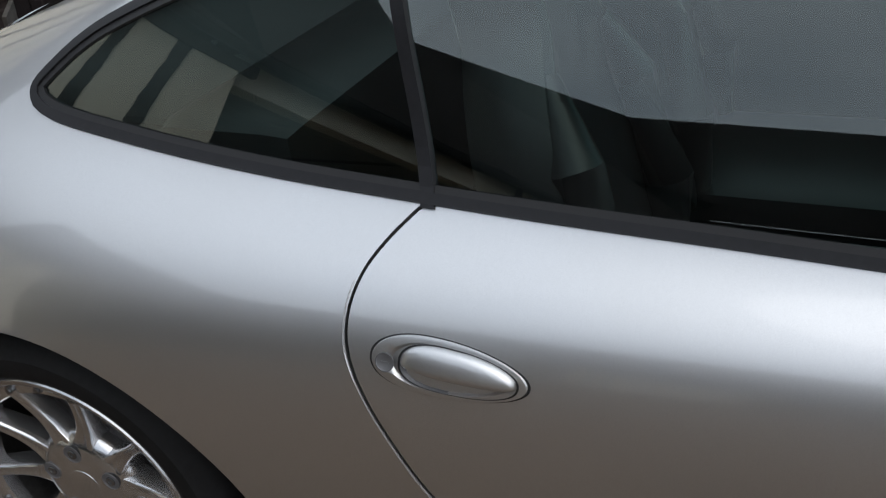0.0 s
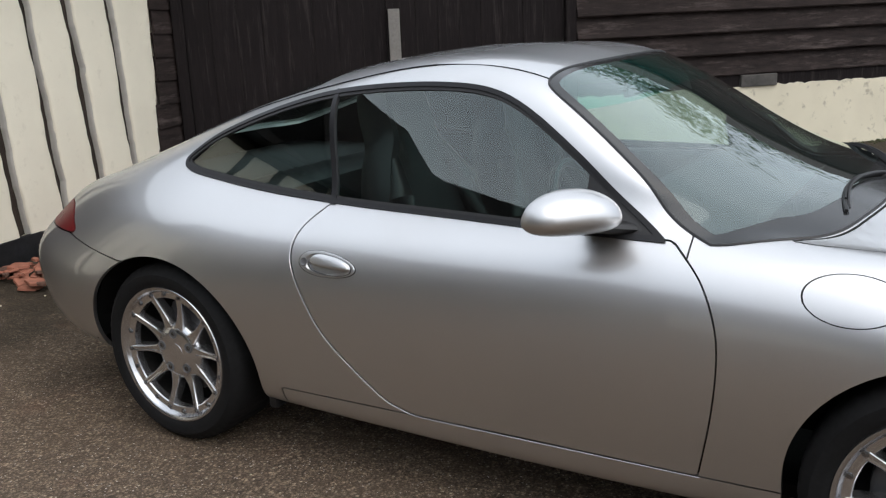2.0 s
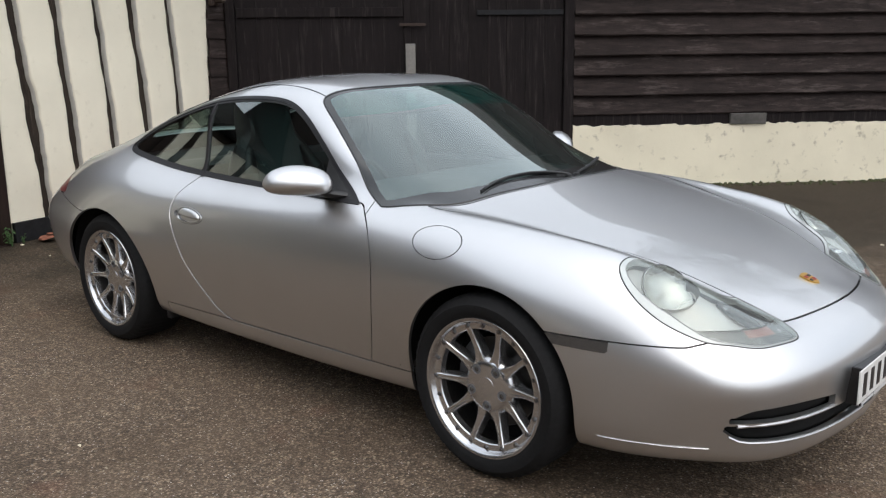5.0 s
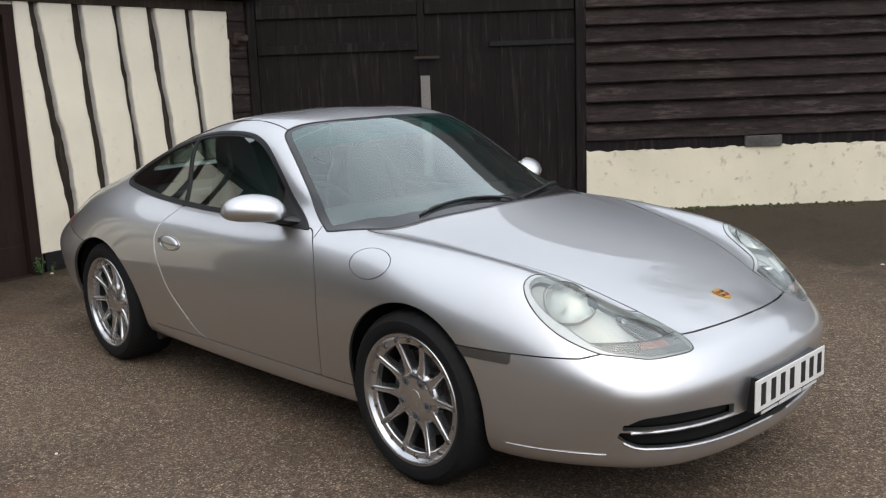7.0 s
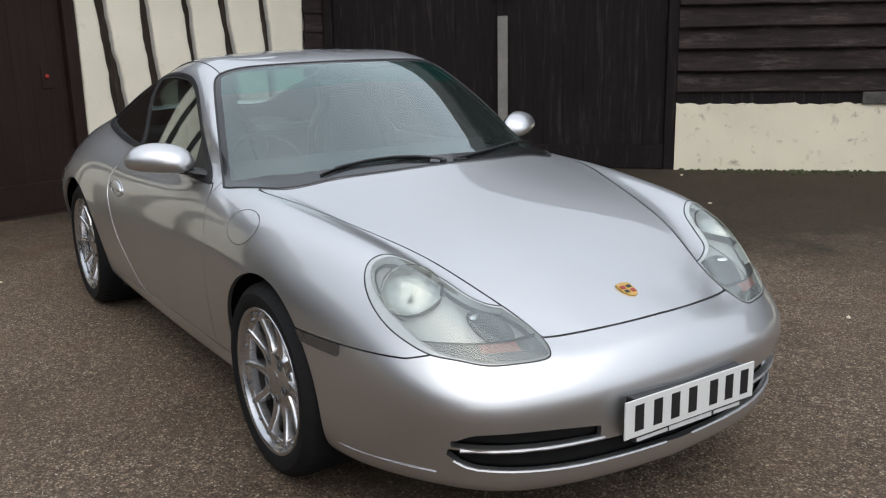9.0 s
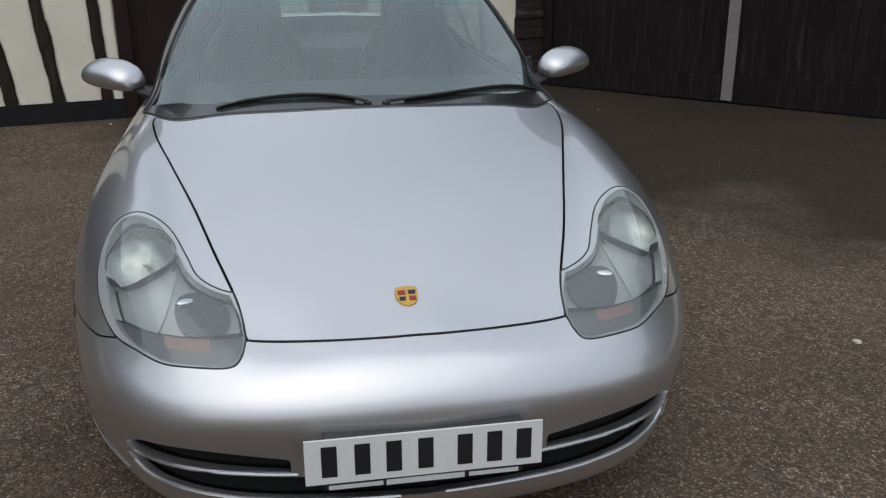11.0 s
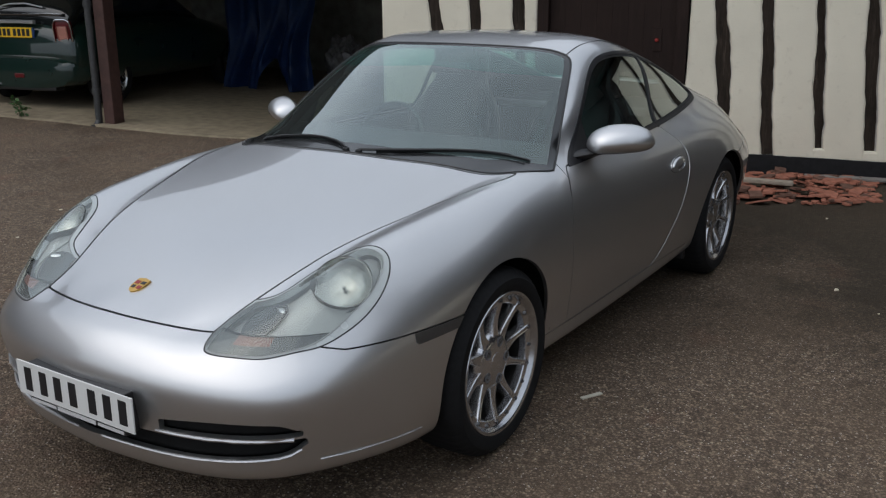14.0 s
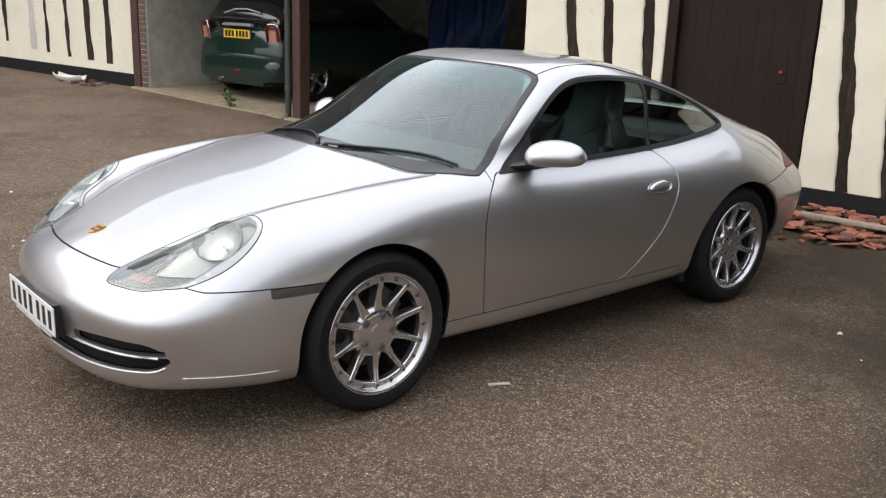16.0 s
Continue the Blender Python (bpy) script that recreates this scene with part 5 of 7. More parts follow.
# ---- door handles: an oval dish, a flap and a lock
def door_handle(side):
    dish = oval_rings(FLANK, -1.645, .714, .101, .0345, -.06, [(1.0, -.001), (1.0, .0022), (.985, .0038), (.95, .0042), (.79, .0040), (.75, .0015), (.6, -.010), (.1, -.012)], side, egg=.17, blunt=2.15)
    ob = part("door_handle", dish, MAT["paint"], car, "egg-shaped flush door handle in body colour", smooth=True)
    part("handle_seam", oval_rings(FLANK, -1.645, .714, .101, .0345, -.06, [(1.035, .0003), (1.015, .0008), (.99, .0008)], side, egg=.17, blunt=2.15), MAT["black"], ob, "dark seam round the handle", smooth=True)
    # body-coloured in truth; dark grey paints in the shade under the grip
    part("recess", oval_rings(FLANK, -1.632, .7130, .0765, .0270, -.07, [(1.0, .0044), (.975, .0036), (.86, -.003), (.5, -.0070), (.1, -.0080)], side, egg=.16, blunt=2.4), MAT["caliper"], ob, "hollow below the grip, its shade painted in dark grey", smooth=True)
    part("grip_gap", oval_rings(FLANK, -1.632, .7130, .0765, .0270, -.07, [(1.02, .0042), (1.0, .0047), (.98, .0044)], side, egg=.16, blunt=2.4), MAT["black"], ob, "dark line round the hollow", smooth=True)
    part("grip", oval_rings(FLANK, -1.632, .7135, .0745, .0258, -.075, [(1.0, -.002), (.99, .0075), (.95, .0112), (.85, .0142), (.7, .0162), (.45, .0178), (.15, .0183)], side, egg=.16, blunt=2.4, low=.36), MAT["paint"], ob, "domed grip flap", smooth=True)
    if side < 0:
        p, n = project(FLANK, [(-1.7265, .7165)], [0, 2])
        bm = bmesh.new()
        add_lathe(bm, [(.0128, .0030), (.0125, .0044), (.0112, .0044), (.0100, .0034), (.0005, .0030)], 24)
        add_box(bm, (-.006, .0026, -.0012), (.006, .0036, .0012))
        q = Vector((n[0][0], -n[0][1], n[0][2])).to_track_quat("Y", "Z").to_matrix().to_4x4()
        bmesh.ops.transform(bm, matrix=Matrix.Translation((p[0][0], -p[0][1] - .003, p[0][2])) @ q, verts=bm.verts)
        part("door_lock", bm, MAT["caliper"], ob, "key lock", smooth=True)


door_handle(1)
door_handle(-1)


# ---- number plate, its holder and badge
PLATE = pose(1.014, 0, .398, 0, 0, 0) @ Matrix(((0, 0, 1, 0), (1, 0, 0, 0), (0, 1, 0, 0), (0, 0, 0, 1)))
bm = bmesh.new()
add_box(bm, (.955, -.215, .326), (1.0085, .215, .4490), bevel=.004)
plate_holder = part("plate_holder", bm, MAT["black"], car, "black number plate holder")
bm = box_bm((1.0085, -.2565, .345), (1.0135, .2565, .4515), bevel=.0015)
plate = part("number_plate", bm, MAT["plate_white"], plate_holder, "white front number plate with dark bars")
for k, y in enumerate((-.205, -.135, -.068, .0, .085, .150, .215)):
    bm = box_bm((1.0133, y - .0165, .362), (1.0146, y + .0165, .4355), bevel=.0004)
    part("plate_bar", bm, MAT["plate_black"], plate_holder)
for y, w, h, z in ((-.150, .058, .010, .333), (0.0, .085, .013, .333), (.150, .055, .010, .333)):
    bm = box_bm((1.0088, y - w, z - h / 2), (1.0100, y + w, z + h / 2))
    part("maker_line", bm, MAT["plate_grey"], plate_holder, "line of pale print")
zb, nb = on_skin(.752, 0)
bm = bmesh.new()
crest = [(0, -.034), (.016, -.026), (.0245, -.008), (.026, .012), (.024, .028), (.012, .030), (0, .033), (-.012, .030), (-.024, .028), (-.026, .012), (-.0245, -.008), (-.016, -.026)]
top = [bm.verts.new((a, b, .003)) for a, b in crest]
low = [bm.verts.new((a * 1.04, b * 1.04, -.002)) for a, b in crest]
bm.faces.new(top)
for i in range(len(top)):
    bm.faces.new((low[i], low[(i + 1) % 12], top[(i + 1) % 12], top[i]))
BADGE = Matrix.Translation((.752, 0, zb + .001)) @ Matrix(((0, -nb.z, nb.x, 0), (1, 0, 0, 0), (0, nb.x, nb.z, 0), (0, 0, 0, 1)))
badge = part("bonnet_badge", bm, MAT["gold"], car, "small gold and red shield badge", smooth=False)
badge.matrix_basis = BADGE
for a, b, w, h, mat in ((-.012, .010, .009, .007, "enamel_red"), (.012, -.010, .008, .007, "enamel_red"), (.012, .011, .0085, .006, "plate_black"), (-.011, -.010, .007, .006, "plate_black")):
    bm = box_bm((a - w, b - h, .003), (a + w, b + h, .0042))
    o = part("badge_field", bm, MAT[mat], badge)

# ---- wipers and scuttle
def wiper(a, b, c):
    """Arm and blade bent through three (x, y) places on the glass, from the pivot to the tip."""
    def line(t, up):
        w = ((t - .5) * (t - 1) * 2, -4 * t * (t - 1), t * (t - .5) * 2)
        x, y = (sum(k * p[i] for k, p in zip(w, (a, b, c))) for i in (0, 1))
        z, n = on_skin(x, y)
        return Vector((x, y, z)) + n * up

    bm = bmesh.new()
    arm = [line(k / 12, .010 + .005 * math.sin(math.pi * k / 12)) for k in range(13)]
    add_tube(bm, arm, [.0055 - .003 * k / 12 for k in range(13)], 8)
    add_lathe(bm, [(.013, -.012), (.013, .004), (.010, .006), (.0005, .007)], 18, m=Matrix.Translation(arm[0] - Vector((0, 0, .006))) @ Matrix.Rotation(math.pi / 2, 4, "X"))
    ob = part("wiper", bm, MAT["black"], car, "black windscreen wiper", smooth=True)
    bm = bmesh.new()
    blade = [line(.10 + .92 * k / 16, .005) + Vector((-.008, 0, .002)) for k in range(17)]
    add_tube(bm, blade, .0052, 6)
    add_tube(bm, [p + Vector((.002, 0, .006)) for p in blade[2:-2]], .0030, 6)
    part("wiper_blade", bm, MAT["black"], ob, smooth=True)


wiper((-.235, .075), (-.335, .374), (-.490, .640))
wiper((-.235, .015), (-.312, -.19), (-.292, -.450))
# ---- crease low on each side of the front bumper, roof joints
for side in (1, -1):
    pts = []
    for k in range(11):
        t = k / 10
        x = .425 + (.725 - .425) * t
        y, n = on_flank(x, .262)
        pts.append(Vector((x, side * (y + .0008), .262 - .004 * t)))
    bm = bmesh.new()
    add_tube(bm, pts, .0017, 6)
    part("bumper_crease", bm, MAT["paint"], car, "thin crease along the bumper", smooth=True)
    pts = []
    for k in range(30):
        t = k / 29
        x = -1.07 - 1.35 * t
        y = .515 - .012 * math.sin(math.pi * t) - .085 * t ** 2
        z, n = on_skin(x, y)
        pts.append(Vector((x, side * y, z)) + Vector((n.x, side * n.y, n.z)) * .0005)
    bm = bmesh.new()
    add_tube(bm, pts, .0024, 6)
    part("roof_joint", bm, MAT["trim"], car, "dark roof joint strip", smooth=True)
# bright bar between the two intakes of each side
for side in (1, -1):
    pts = []
    for y in np.linspace(.27, .630, 12):
        i = np.argmin((bumper_area.p[:, 1] - y) ** 2 + (bumper_area.p[:, 2] - .338) ** 2)
        pts.append(Vector((bumper_area.p[i, 0] - .004, side * y, .3375)))
    bm = bmesh.new()
    add_tube(bm, pts, .0062, 8)
    part("intake_bar", bm, MAT["paint"], car, "silver bar across the intake", smooth=True)
    pts = []
    for y in np.linspace(.05, .636, 26):
        z = float(intake_floor(y)) - .003
        d = (bumper_area.p[:, 1] - y) ** 2 + (bumper_area.p[:, 2] - z) ** 2
        i = np.argsort(d)[:5]
        w = 1 / (d[i] + 1e-6)
        x = float((bumper_area.p[i, 0] * w).sum() / w.sum())
        pts.append(Vector((x - .0045, side * y, z)))
    bm = bmesh.new()
    add_tube(bm, pts, .0062, 8)
    part("intake_lip", bm, MAT["paint"], car, "rounded lower lip of the intake", smooth=True)

# ---------------------------------------------------------------- cabin
bm = box_bm((-2.30, -.62, .22), (-.45, .62, .30), bevel=.02)
part("cabin_floor", bm, MAT["cabin"], car)
bm = bmesh.new()
rows = []
for y in np.linspace(-.60, .60, 13):
    k = 1 - .25 * (abs(y) / .6) ** 3
    rows.append([bm.verts.new(v) for v in ((-.50, y, .85 * 1.0), (-.62, y, .90 * k + .06 * (1 - k)), (-.80, y, .905), (-.93, y, .865), (-.95, y, .76), (-.90, y, .55))])
for a, b in zip(rows, rows[1:]):
    for i in range(5):
        bm.faces.new((a[i], b[i], b[i + 1], a[i + 1]))
part("dashboard", bm, MAT["cabin"], car, "charcoal dashboard", smooth=True)
bm = bmesh.new()
M_st = Matrix.Translation((-1.02, -.36, .80)) @ Matrix.Rotation(radians(-24), 4, "Y")
ringp = [(0, .185 * math.cos(a), .185 * math.sin(a)) for a in np.linspace(0, 2 * math.pi, 37)]
add_tube(bm, ringp, .014, 8)
for a in (0, math.pi, 1.2 * math.pi, 1.8 * math.pi):
    add_tube(bm, [(0, .03 * math.cos(a), .03 * math.sin(a)), (.0, .18 * math.cos(a), .18 * math.sin(a))], .013, 6)
add_box(bm, (-.03, -.07, -.06), (.03, .07, .06), bevel=.02)
add_tube(bm, [(.03, 0, 0), (.18, 0, 0)], .03, 10)
bmesh.ops.transform(bm, matrix=M_st, verts=bm.verts)
part("steering_wheel", bm, MAT["leather"], car, "black steering wheel on the right", smooth=True)


def seat(x, y, wide, name="seat"):
    bm = bmesh.new()
    add_box(bm, (x - .02, y - wide / 2, .36), (x + .50, y + wide / 2, .52), bevel=.05)
    part(name + "_cushion", bm, MAT["leather"], car, smooth=True)
    # a tall back that narrows into its headrest
    outline = smooth_loop([(0, -.25), (.20, -.26), (.42, -.24), (.54, -.19), (.62, -.135), (.72, -.125), (.80, -.095), (.825, 0), (.80, .095), (.72, .125), (.62, .135), (.54, .19), (.42, .24), (.20, .26), (0, .25)], 4)
    turn = Matrix.Translation((x, y, .44)) @ Matrix.Rotation(radians(-15), 4, "Y")
    bm = bmesh.new()
    rings = [[bm.verts.new((d, v * k * wide / .5, .40 + (u - .40) * k)) for u, v in outline] for d, k in ((-.070, .80), (-.060, .93), (-.02, 1.0), (.03, 1.0), (.062, .95), (.070, .86), (.052, .66), (.046, .35))]
    for p, q in zip(rings, rings[1:]):
        for i in range(len(p)):
            bm.faces.new((p[i], p[(i + 1) % len(p)], q[(i + 1) % len(p)], q[i]))
    bm.faces.new(rings[0][::-1])
    bm.faces.new(rings[-1])
    bmesh.ops.recalc_face_normals(bm, faces=bm.faces)
    bmesh.ops.transform(bm, matrix=turn, verts=bm.verts)
    back = part(name + "_back", bm, MAT["leather"], car, "black leather seat back with built-in headrest", smooth=True)
    for e in (1, -1):
        bm = bmesh.new()
        add_tube(bm, [(.055, e * .205 * wide / .5, .04), (.085, e * .215 * wide / .5, .22), (.075, e * .195 * wide / .5, .42), (.055, e * .150 * wide / .5, .54)], [.035, .048, .042, .02], 12)
        bmesh.ops.transform(bm, matrix=turn, verts=bm.verts)
        part("bolster", bm, MAT["leather"], back, smooth=True)


seat(-1.52, .36, .50)
seat(-1.52, -.36, .50)
bm = bmesh.new()
add_box(bm, (-2.28, -.54, .40), (-2.0, .54, .88), Matrix.Rotation(0, 4, "Y"), bevel=.06)
part("rear_bench", bm, MAT["leather"], car, "black rear seats", smooth=True)
bm = box_bm((-2.85, -.50, .80), (-2.25, .50, .86), bevel=.02)
part("parcel_shelf", bm, MAT["cabin"], car)
for side in (1, -1):
    bm = box_bm((-2.0, side * .68 - .03, .30), (-.62, side * .68 + .03, .855), bevel=.02)
    part("door_card", bm, MAT["cabin"], car, "charcoal door lining")
bm = bmesh.new()
add_box(bm, (-1.012, -.10, 1.135), (-.992, .10, 1.185), bevel=.012)
add_tube(bm, [(-1.0, 0, 1.18), (-.985, 0, 1.225)], .01, 8)
part("interior_mirror", bm, MAT["black"], car, "interior mirror", smooth=True)
roof_under = rest._keep(np.minimum(rest.p[:, 2] - 1.10, .5 - np.abs(rest.p[:, 0] + 1.5)))
both(roof_under.moved(-.022)).build("headlining", MAT["headlining"], car, "grey headlining", flange=0)


# ---------------------------------------------------------------- buildings round the yard
def frame_of(origin, along, out):
    """Local x along the wall, y out of it or into it, z up."""
    return Matrix(((along[0], out[0], 0, origin[0]), (along[1], out[1], 0, origin[1]), (0, 0, 1, 0), (0, 0, 0, 1)))


YARD = frame_of((-5.395, 1.981), (.1985, -.980), (.980, .1985))        # x along the garage front, y towards the yard
COTTAGE = YARD @ Matrix.Translation((0, .085, 0))                       # the cottage wall stands a little proud of it
BARN = frame_of((-5.395, 1.981), (.692, .722), (-.722, .692))           # x along the barn wall, y into the barn
rng = random.Random(7)


def wavy(a, b, n, amp, seed):
    """A line from a to b that wanders a little sideways."""
    out = []
    for i in range(n + 1):
        t = i / n
        w = noise.noise(Vector((seed * 3.7, t * 5.0, 1.3))) * amp + noise.noise(Vector((seed * 1.9, t * 17.0, 4.1))) * amp * .45 + noise.noise(Vector((seed * 5.3, t * 46.0, 2.2))) * amp * .30
        out.append((a[0] + (b[0] - a[0]) * t + w, a[1] + (b[1] - a[1]) * t))
    return out


def render_panel(left, right, base, depth, mat, parent, m, thick=.018, name="render_panel"):
    """A bulging field of plaster between two wandering edges; left and right are lists of (x, z)."""
    bm = bmesh.new()
    rows = []
    for (x0, z0), (x1, z1) in zip(left, right):
        row = []
        wide = x1 - x0
        spots = [0, .003 / wide, .010 / wide, .022 / wide, .25, .5, .75, 1 - .022 / wide, 1 - .010 / wide, 1 - .003 / wide, 1]
        cols = len(spots) - 1
        for t in spots:
            x, z = x0 + wide * t, z0 + (z1 - z0) * t
            edge = min(1, min(t, 1 - t) * wide / .024)
            y = depth + thick * math.sqrt(1 - (1 - edge) ** 2) + .006 * noise.noise(Vector((x * 3, z * 3, base)))
            row.append(bm.verts.new((x, y, z)))
        rows.append(row)
    for a, b in zip(rows, rows[1:]):
        for c in range(cols):
            bm.faces.new((a[c], a[c + 1], b[c + 1], b[c]))
    bmesh.ops.recalc_face_normals(bm, faces=bm.faces)
    ob = part(name, bm, mat, parent, smooth=True)
    return ob


# ---- cottage wall: oak studs and cream render over a pitched black plinth
def solid_wall(name, boxes, mat, m, label, category="wall"):
    bm = bmesh.new()
    for a, b in boxes:
        add_box(bm, a, b)
    ob = mesh_object(name, bm, mat)
    ob.matrix_world = m
    return tagged(ob, label, category, kind="structure")


EAVES = 2.14
cottage = solid_wall("wall_cottage", [((-.05, -.22, 0), (2.26, -.056, EAVES)), ((3.47, -.22, 0), (4.93, -.056, EAVES)), ((2.26, -.22, 2.06), (3.47, -.02, EAVES))], MAT["lime"], COTTAGE, "cream limewashed wall with black oak studs")
wall_range = solid_wall("wall_range", [((4.97, -.22, 2.02), (11.29, -.02, EAVES + .1)), ((11.41, -.22, 0), (24.0, -.02, EAVES))], MAT["lime"], YARD, "cream limewashed wall beside and over the garage opening")
STUDS = [(.597, .482, .072), (1.007, .847, .078), (1.362, 1.219, .062), (1.732, 1.595, .078), (2.092, 1.919, .086), (3.715, 3.605, .085), (4.140, 3.960, .085), (4.530, 4.280, .10)]
edges = []
for k, (top, low, wide) in enumerate(STUDS):
    l_edge = wavy((low - wide / 2, .20), (top - wide / 2, EAVES - .03), 44, .020, k + 1)
    r_edge = wavy((low + wide / 2, .20), (top + wide / 2, EAVES - .03), 44, .020, k + 31)
    # the stud lies askew: nearly flush on one side, deep behind the render on the other
    bm = bmesh.new()
    rows = [[bm.verts.new((xa - .004, -.052, z)), bm.verts.new((xa + .012, -.046 + .006 * noise.noise(Vector((z * 9, k, 1))), z)), bm.verts.new((xb - .012, -.020 + .006 * noise.noise(Vector((z * 11, k, 5))), z)), bm.verts.new((xb + .006, -.022, z))] for (xa, z), (xb, _) in zip(l_edge, r_edge)]
    for a, b in zip(rows, rows[1:]):
        for i in range(3):
            bm.faces.new((a[i], a[i + 1], b[i + 1], b[i]))
    bmesh.ops.recalc_face_normals(bm, faces=bm.faces)
    part("stud", bm, MAT["stud"], cottage, "rough blackened oak stud")
    # the grey reveal of the render beside the stud, darker than its face
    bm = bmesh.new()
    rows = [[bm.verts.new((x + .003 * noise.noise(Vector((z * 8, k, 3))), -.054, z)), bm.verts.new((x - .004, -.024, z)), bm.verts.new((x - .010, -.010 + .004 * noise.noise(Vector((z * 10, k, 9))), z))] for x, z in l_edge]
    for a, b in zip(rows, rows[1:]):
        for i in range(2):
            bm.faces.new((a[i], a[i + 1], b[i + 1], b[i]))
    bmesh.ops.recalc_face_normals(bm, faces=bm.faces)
    part("stud_edge", bm, MAT["stud_grey"], cottage, "greyish reveal beside the stud")
    edges.append((l_edge, r_edge))


def straight(x, z0=.20, z1=EAVES - .03, n=44, amp=.01, seed=9):
    return wavy((x, z0), (x, z1), n, amp, seed)


fields = [(wavy((.20, .19), (.120, EAVES - .03), 44, .02, 77), edges[0][0])] + [(edges[i][1], edges[i + 1][0]) for i in range(4)] + [(edges[4][1], straight(2.262, seed=15))]
fields += [(straight(3.500, seed=22), edges[5][0]), (edges[5][1], edges[6][0]), (edges[6][1], edges[7][0]), (edges[7][1], straight(4.925, amp=.004, seed=25))]
for k, (a, b) in enumerate(fields):
    b2 = [(x - (.008 if k not in (5, 9) else 0.0), z) for x, z in b]
    render_panel(a, b2, k, -.016, MAT["lime"], cottage, COTTAGE)
part("render_foot", box_bm((.22, -.055, .185), (1.46, -.001, .272), bevel=.018), MAT["lime"], cottage, "render closing the foot of the studs")
bm = bmesh.new()
for k in range(11):
    x0, x1 = .70 + k * .14, .70 + (k + 1) * .14
    add_box(bm, (x0, -.02, -.02), (min(x1, 2.265), .012 + .004 * rng.random(), .195 + .006 * rng.random()))
add_box(bm, (3.50, -.02, -.02), (4.92, .014, .20))
part("plinth", bm, MAT["pitch"], cottage, "black pitched plinth")
for k in range(9):
    bm = bmesh.new()
    x = .22 + .46 * rng.random()
    add_box(bm, (-.03 - .03 * rng.random(), -.02, 0), (.03, .006 + .012 * rng.random(), .05 + .10 * rng.random()), pose(x, 0, .02, 0, rng.uniform(-25, 25), 0), bevel=.006)
    part("broken_render", bm, MAT["lime_old"] if k % 2 else MAT["pitch"], cottage, "broken plinth render")
# ragged board ends of the barn lapping over the corner of the cottage wall
for k in range(12):
    z = .16 + k * .168
    part("corner_board", box_bm((-.13, -.014, 0), (.135 + .11 * max(0, 1 - z / 1.0) + .030 * rng.random(), .010, .182), pose(0, .012, z, 5, rng.uniform(-2, 2), 0), bevel=.004), MAT["board"], cottage, "ragged tarred board end")
# wall plate, gutter and roof above
bm = bmesh.new()
add_box(bm, (-.1, -.04, EAVES - .045), (5.05, .015, EAVES + .05), bevel=.006)
part("wall_plate", bm, MAT["stud"], cottage, "dark timber wall plate")
bm = bmesh.new()
prof = [(math.cos(a) * .055, math.sin(a) * .055) for a in np.linspace(math.pi, 2 * math.pi, 9)]
ga = [bm.verts.new((-.15, .10 + p, EAVES + .115 + q)) for p, q in prof]
gb = [bm.verts.new((24, .10 + p, EAVES + .10 + q)) for p, q in prof]
for i in range(8):
    bm.faces.new((ga[i], ga[i + 1], gb[i + 1], gb[i]))
bmesh.ops.solidify(bm, geom=bm.faces[:], thickness=.006)
gutter = part("gutter", bm, MAT["cast_iron"], cottage, "grey half-round gutter")
bm = bmesh.new()
for x0, x1, high in ((-1.2, 4.86, 2.0), (4.93, 7.6, 4.0), (7.66, 24.0, 3.3)):
    for y0, order in ((.16, 1), (-6.6, -1)):
        v = [bm.verts.new(p) for p in ((x0, y0, EAVES + .12), (x1, y0, EAVES + .12), (x1, -3.2, EAVES + high), (x0, -3.2, EAVES + high))]
        bm.faces.new(v[::order])
    for x in (x0, x1):
        bm.faces.new([bm.verts.new(p) for p in ((x, .10, EAVES + .12), (x, -3.2, EAVES + high), (x, -6.5, EAVES + .12))])
bmesh.ops.solidify(bm, geom=bm.faces[:], thickness=.06)
roof = mesh_object("roof_cottage", bm, MAT["roof_tile"])
roof.matrix_world = COTTAGE
tagged(roof, "steep plain-tiled roof over the cottage and garage", "roof", kind="structure")

# ---- brown plank door in the cottage wall
door = mesh_object("door_1", box_bm((2.32, -.10, .05), (3.44, -.075, 2.05)), MAT["brown_door"])
door.matrix_world = COTTAGE
tagged(door, "wide dark brown plank door, shut", "door", kind="structure")
for k in range(8):
    x0 = 2.362 + k * .1295
    part("plank", box_bm((x0 + .0004, -.078, .055), (x0 + .1291, -.056 + .0015 * rng.random(), 2.0), bevel=.0012), MAT["brown_door"], door)
for a, b in (((2.268, -.12, .02), (2.360, .012, 2.06)), ((3.400, -.12, .02), (3.494, .012, 2.06)), ((2.268, -.12, 1.99), (3.494, .014, 2.07))):
    part("door_frame", box_bm(a, b, bevel=.006), MAT["brown_door"], door)
part("bottom_rail", box_bm((2.364, -.060, .055), (3.398, -.046, .285), bevel=.004), MAT["brown_door"], door)
bm = box_bm((2.47, -.056, .98), (2.55, -.046, 1.16), bevel=.004)
part("lock_plate", bm, MAT["brown_door"], door, "dark lock plate")
bm = bmesh.new()
add_lathe(bm, [(.014, 0), (.016, .010), (.011, .018), (.0005, .020)], 16, m=pose(2.51, -.046, 1.07))
part("door_knob", bm, MAT["enamel_red"], door, "small red knob", smooth=True)
bm = box_bm((2.30, -.20, -.02), (3.46, .05, .055), bevel=.01)
part("threshold", bm, MAT["brown_door"], door, "worn dark threshold")

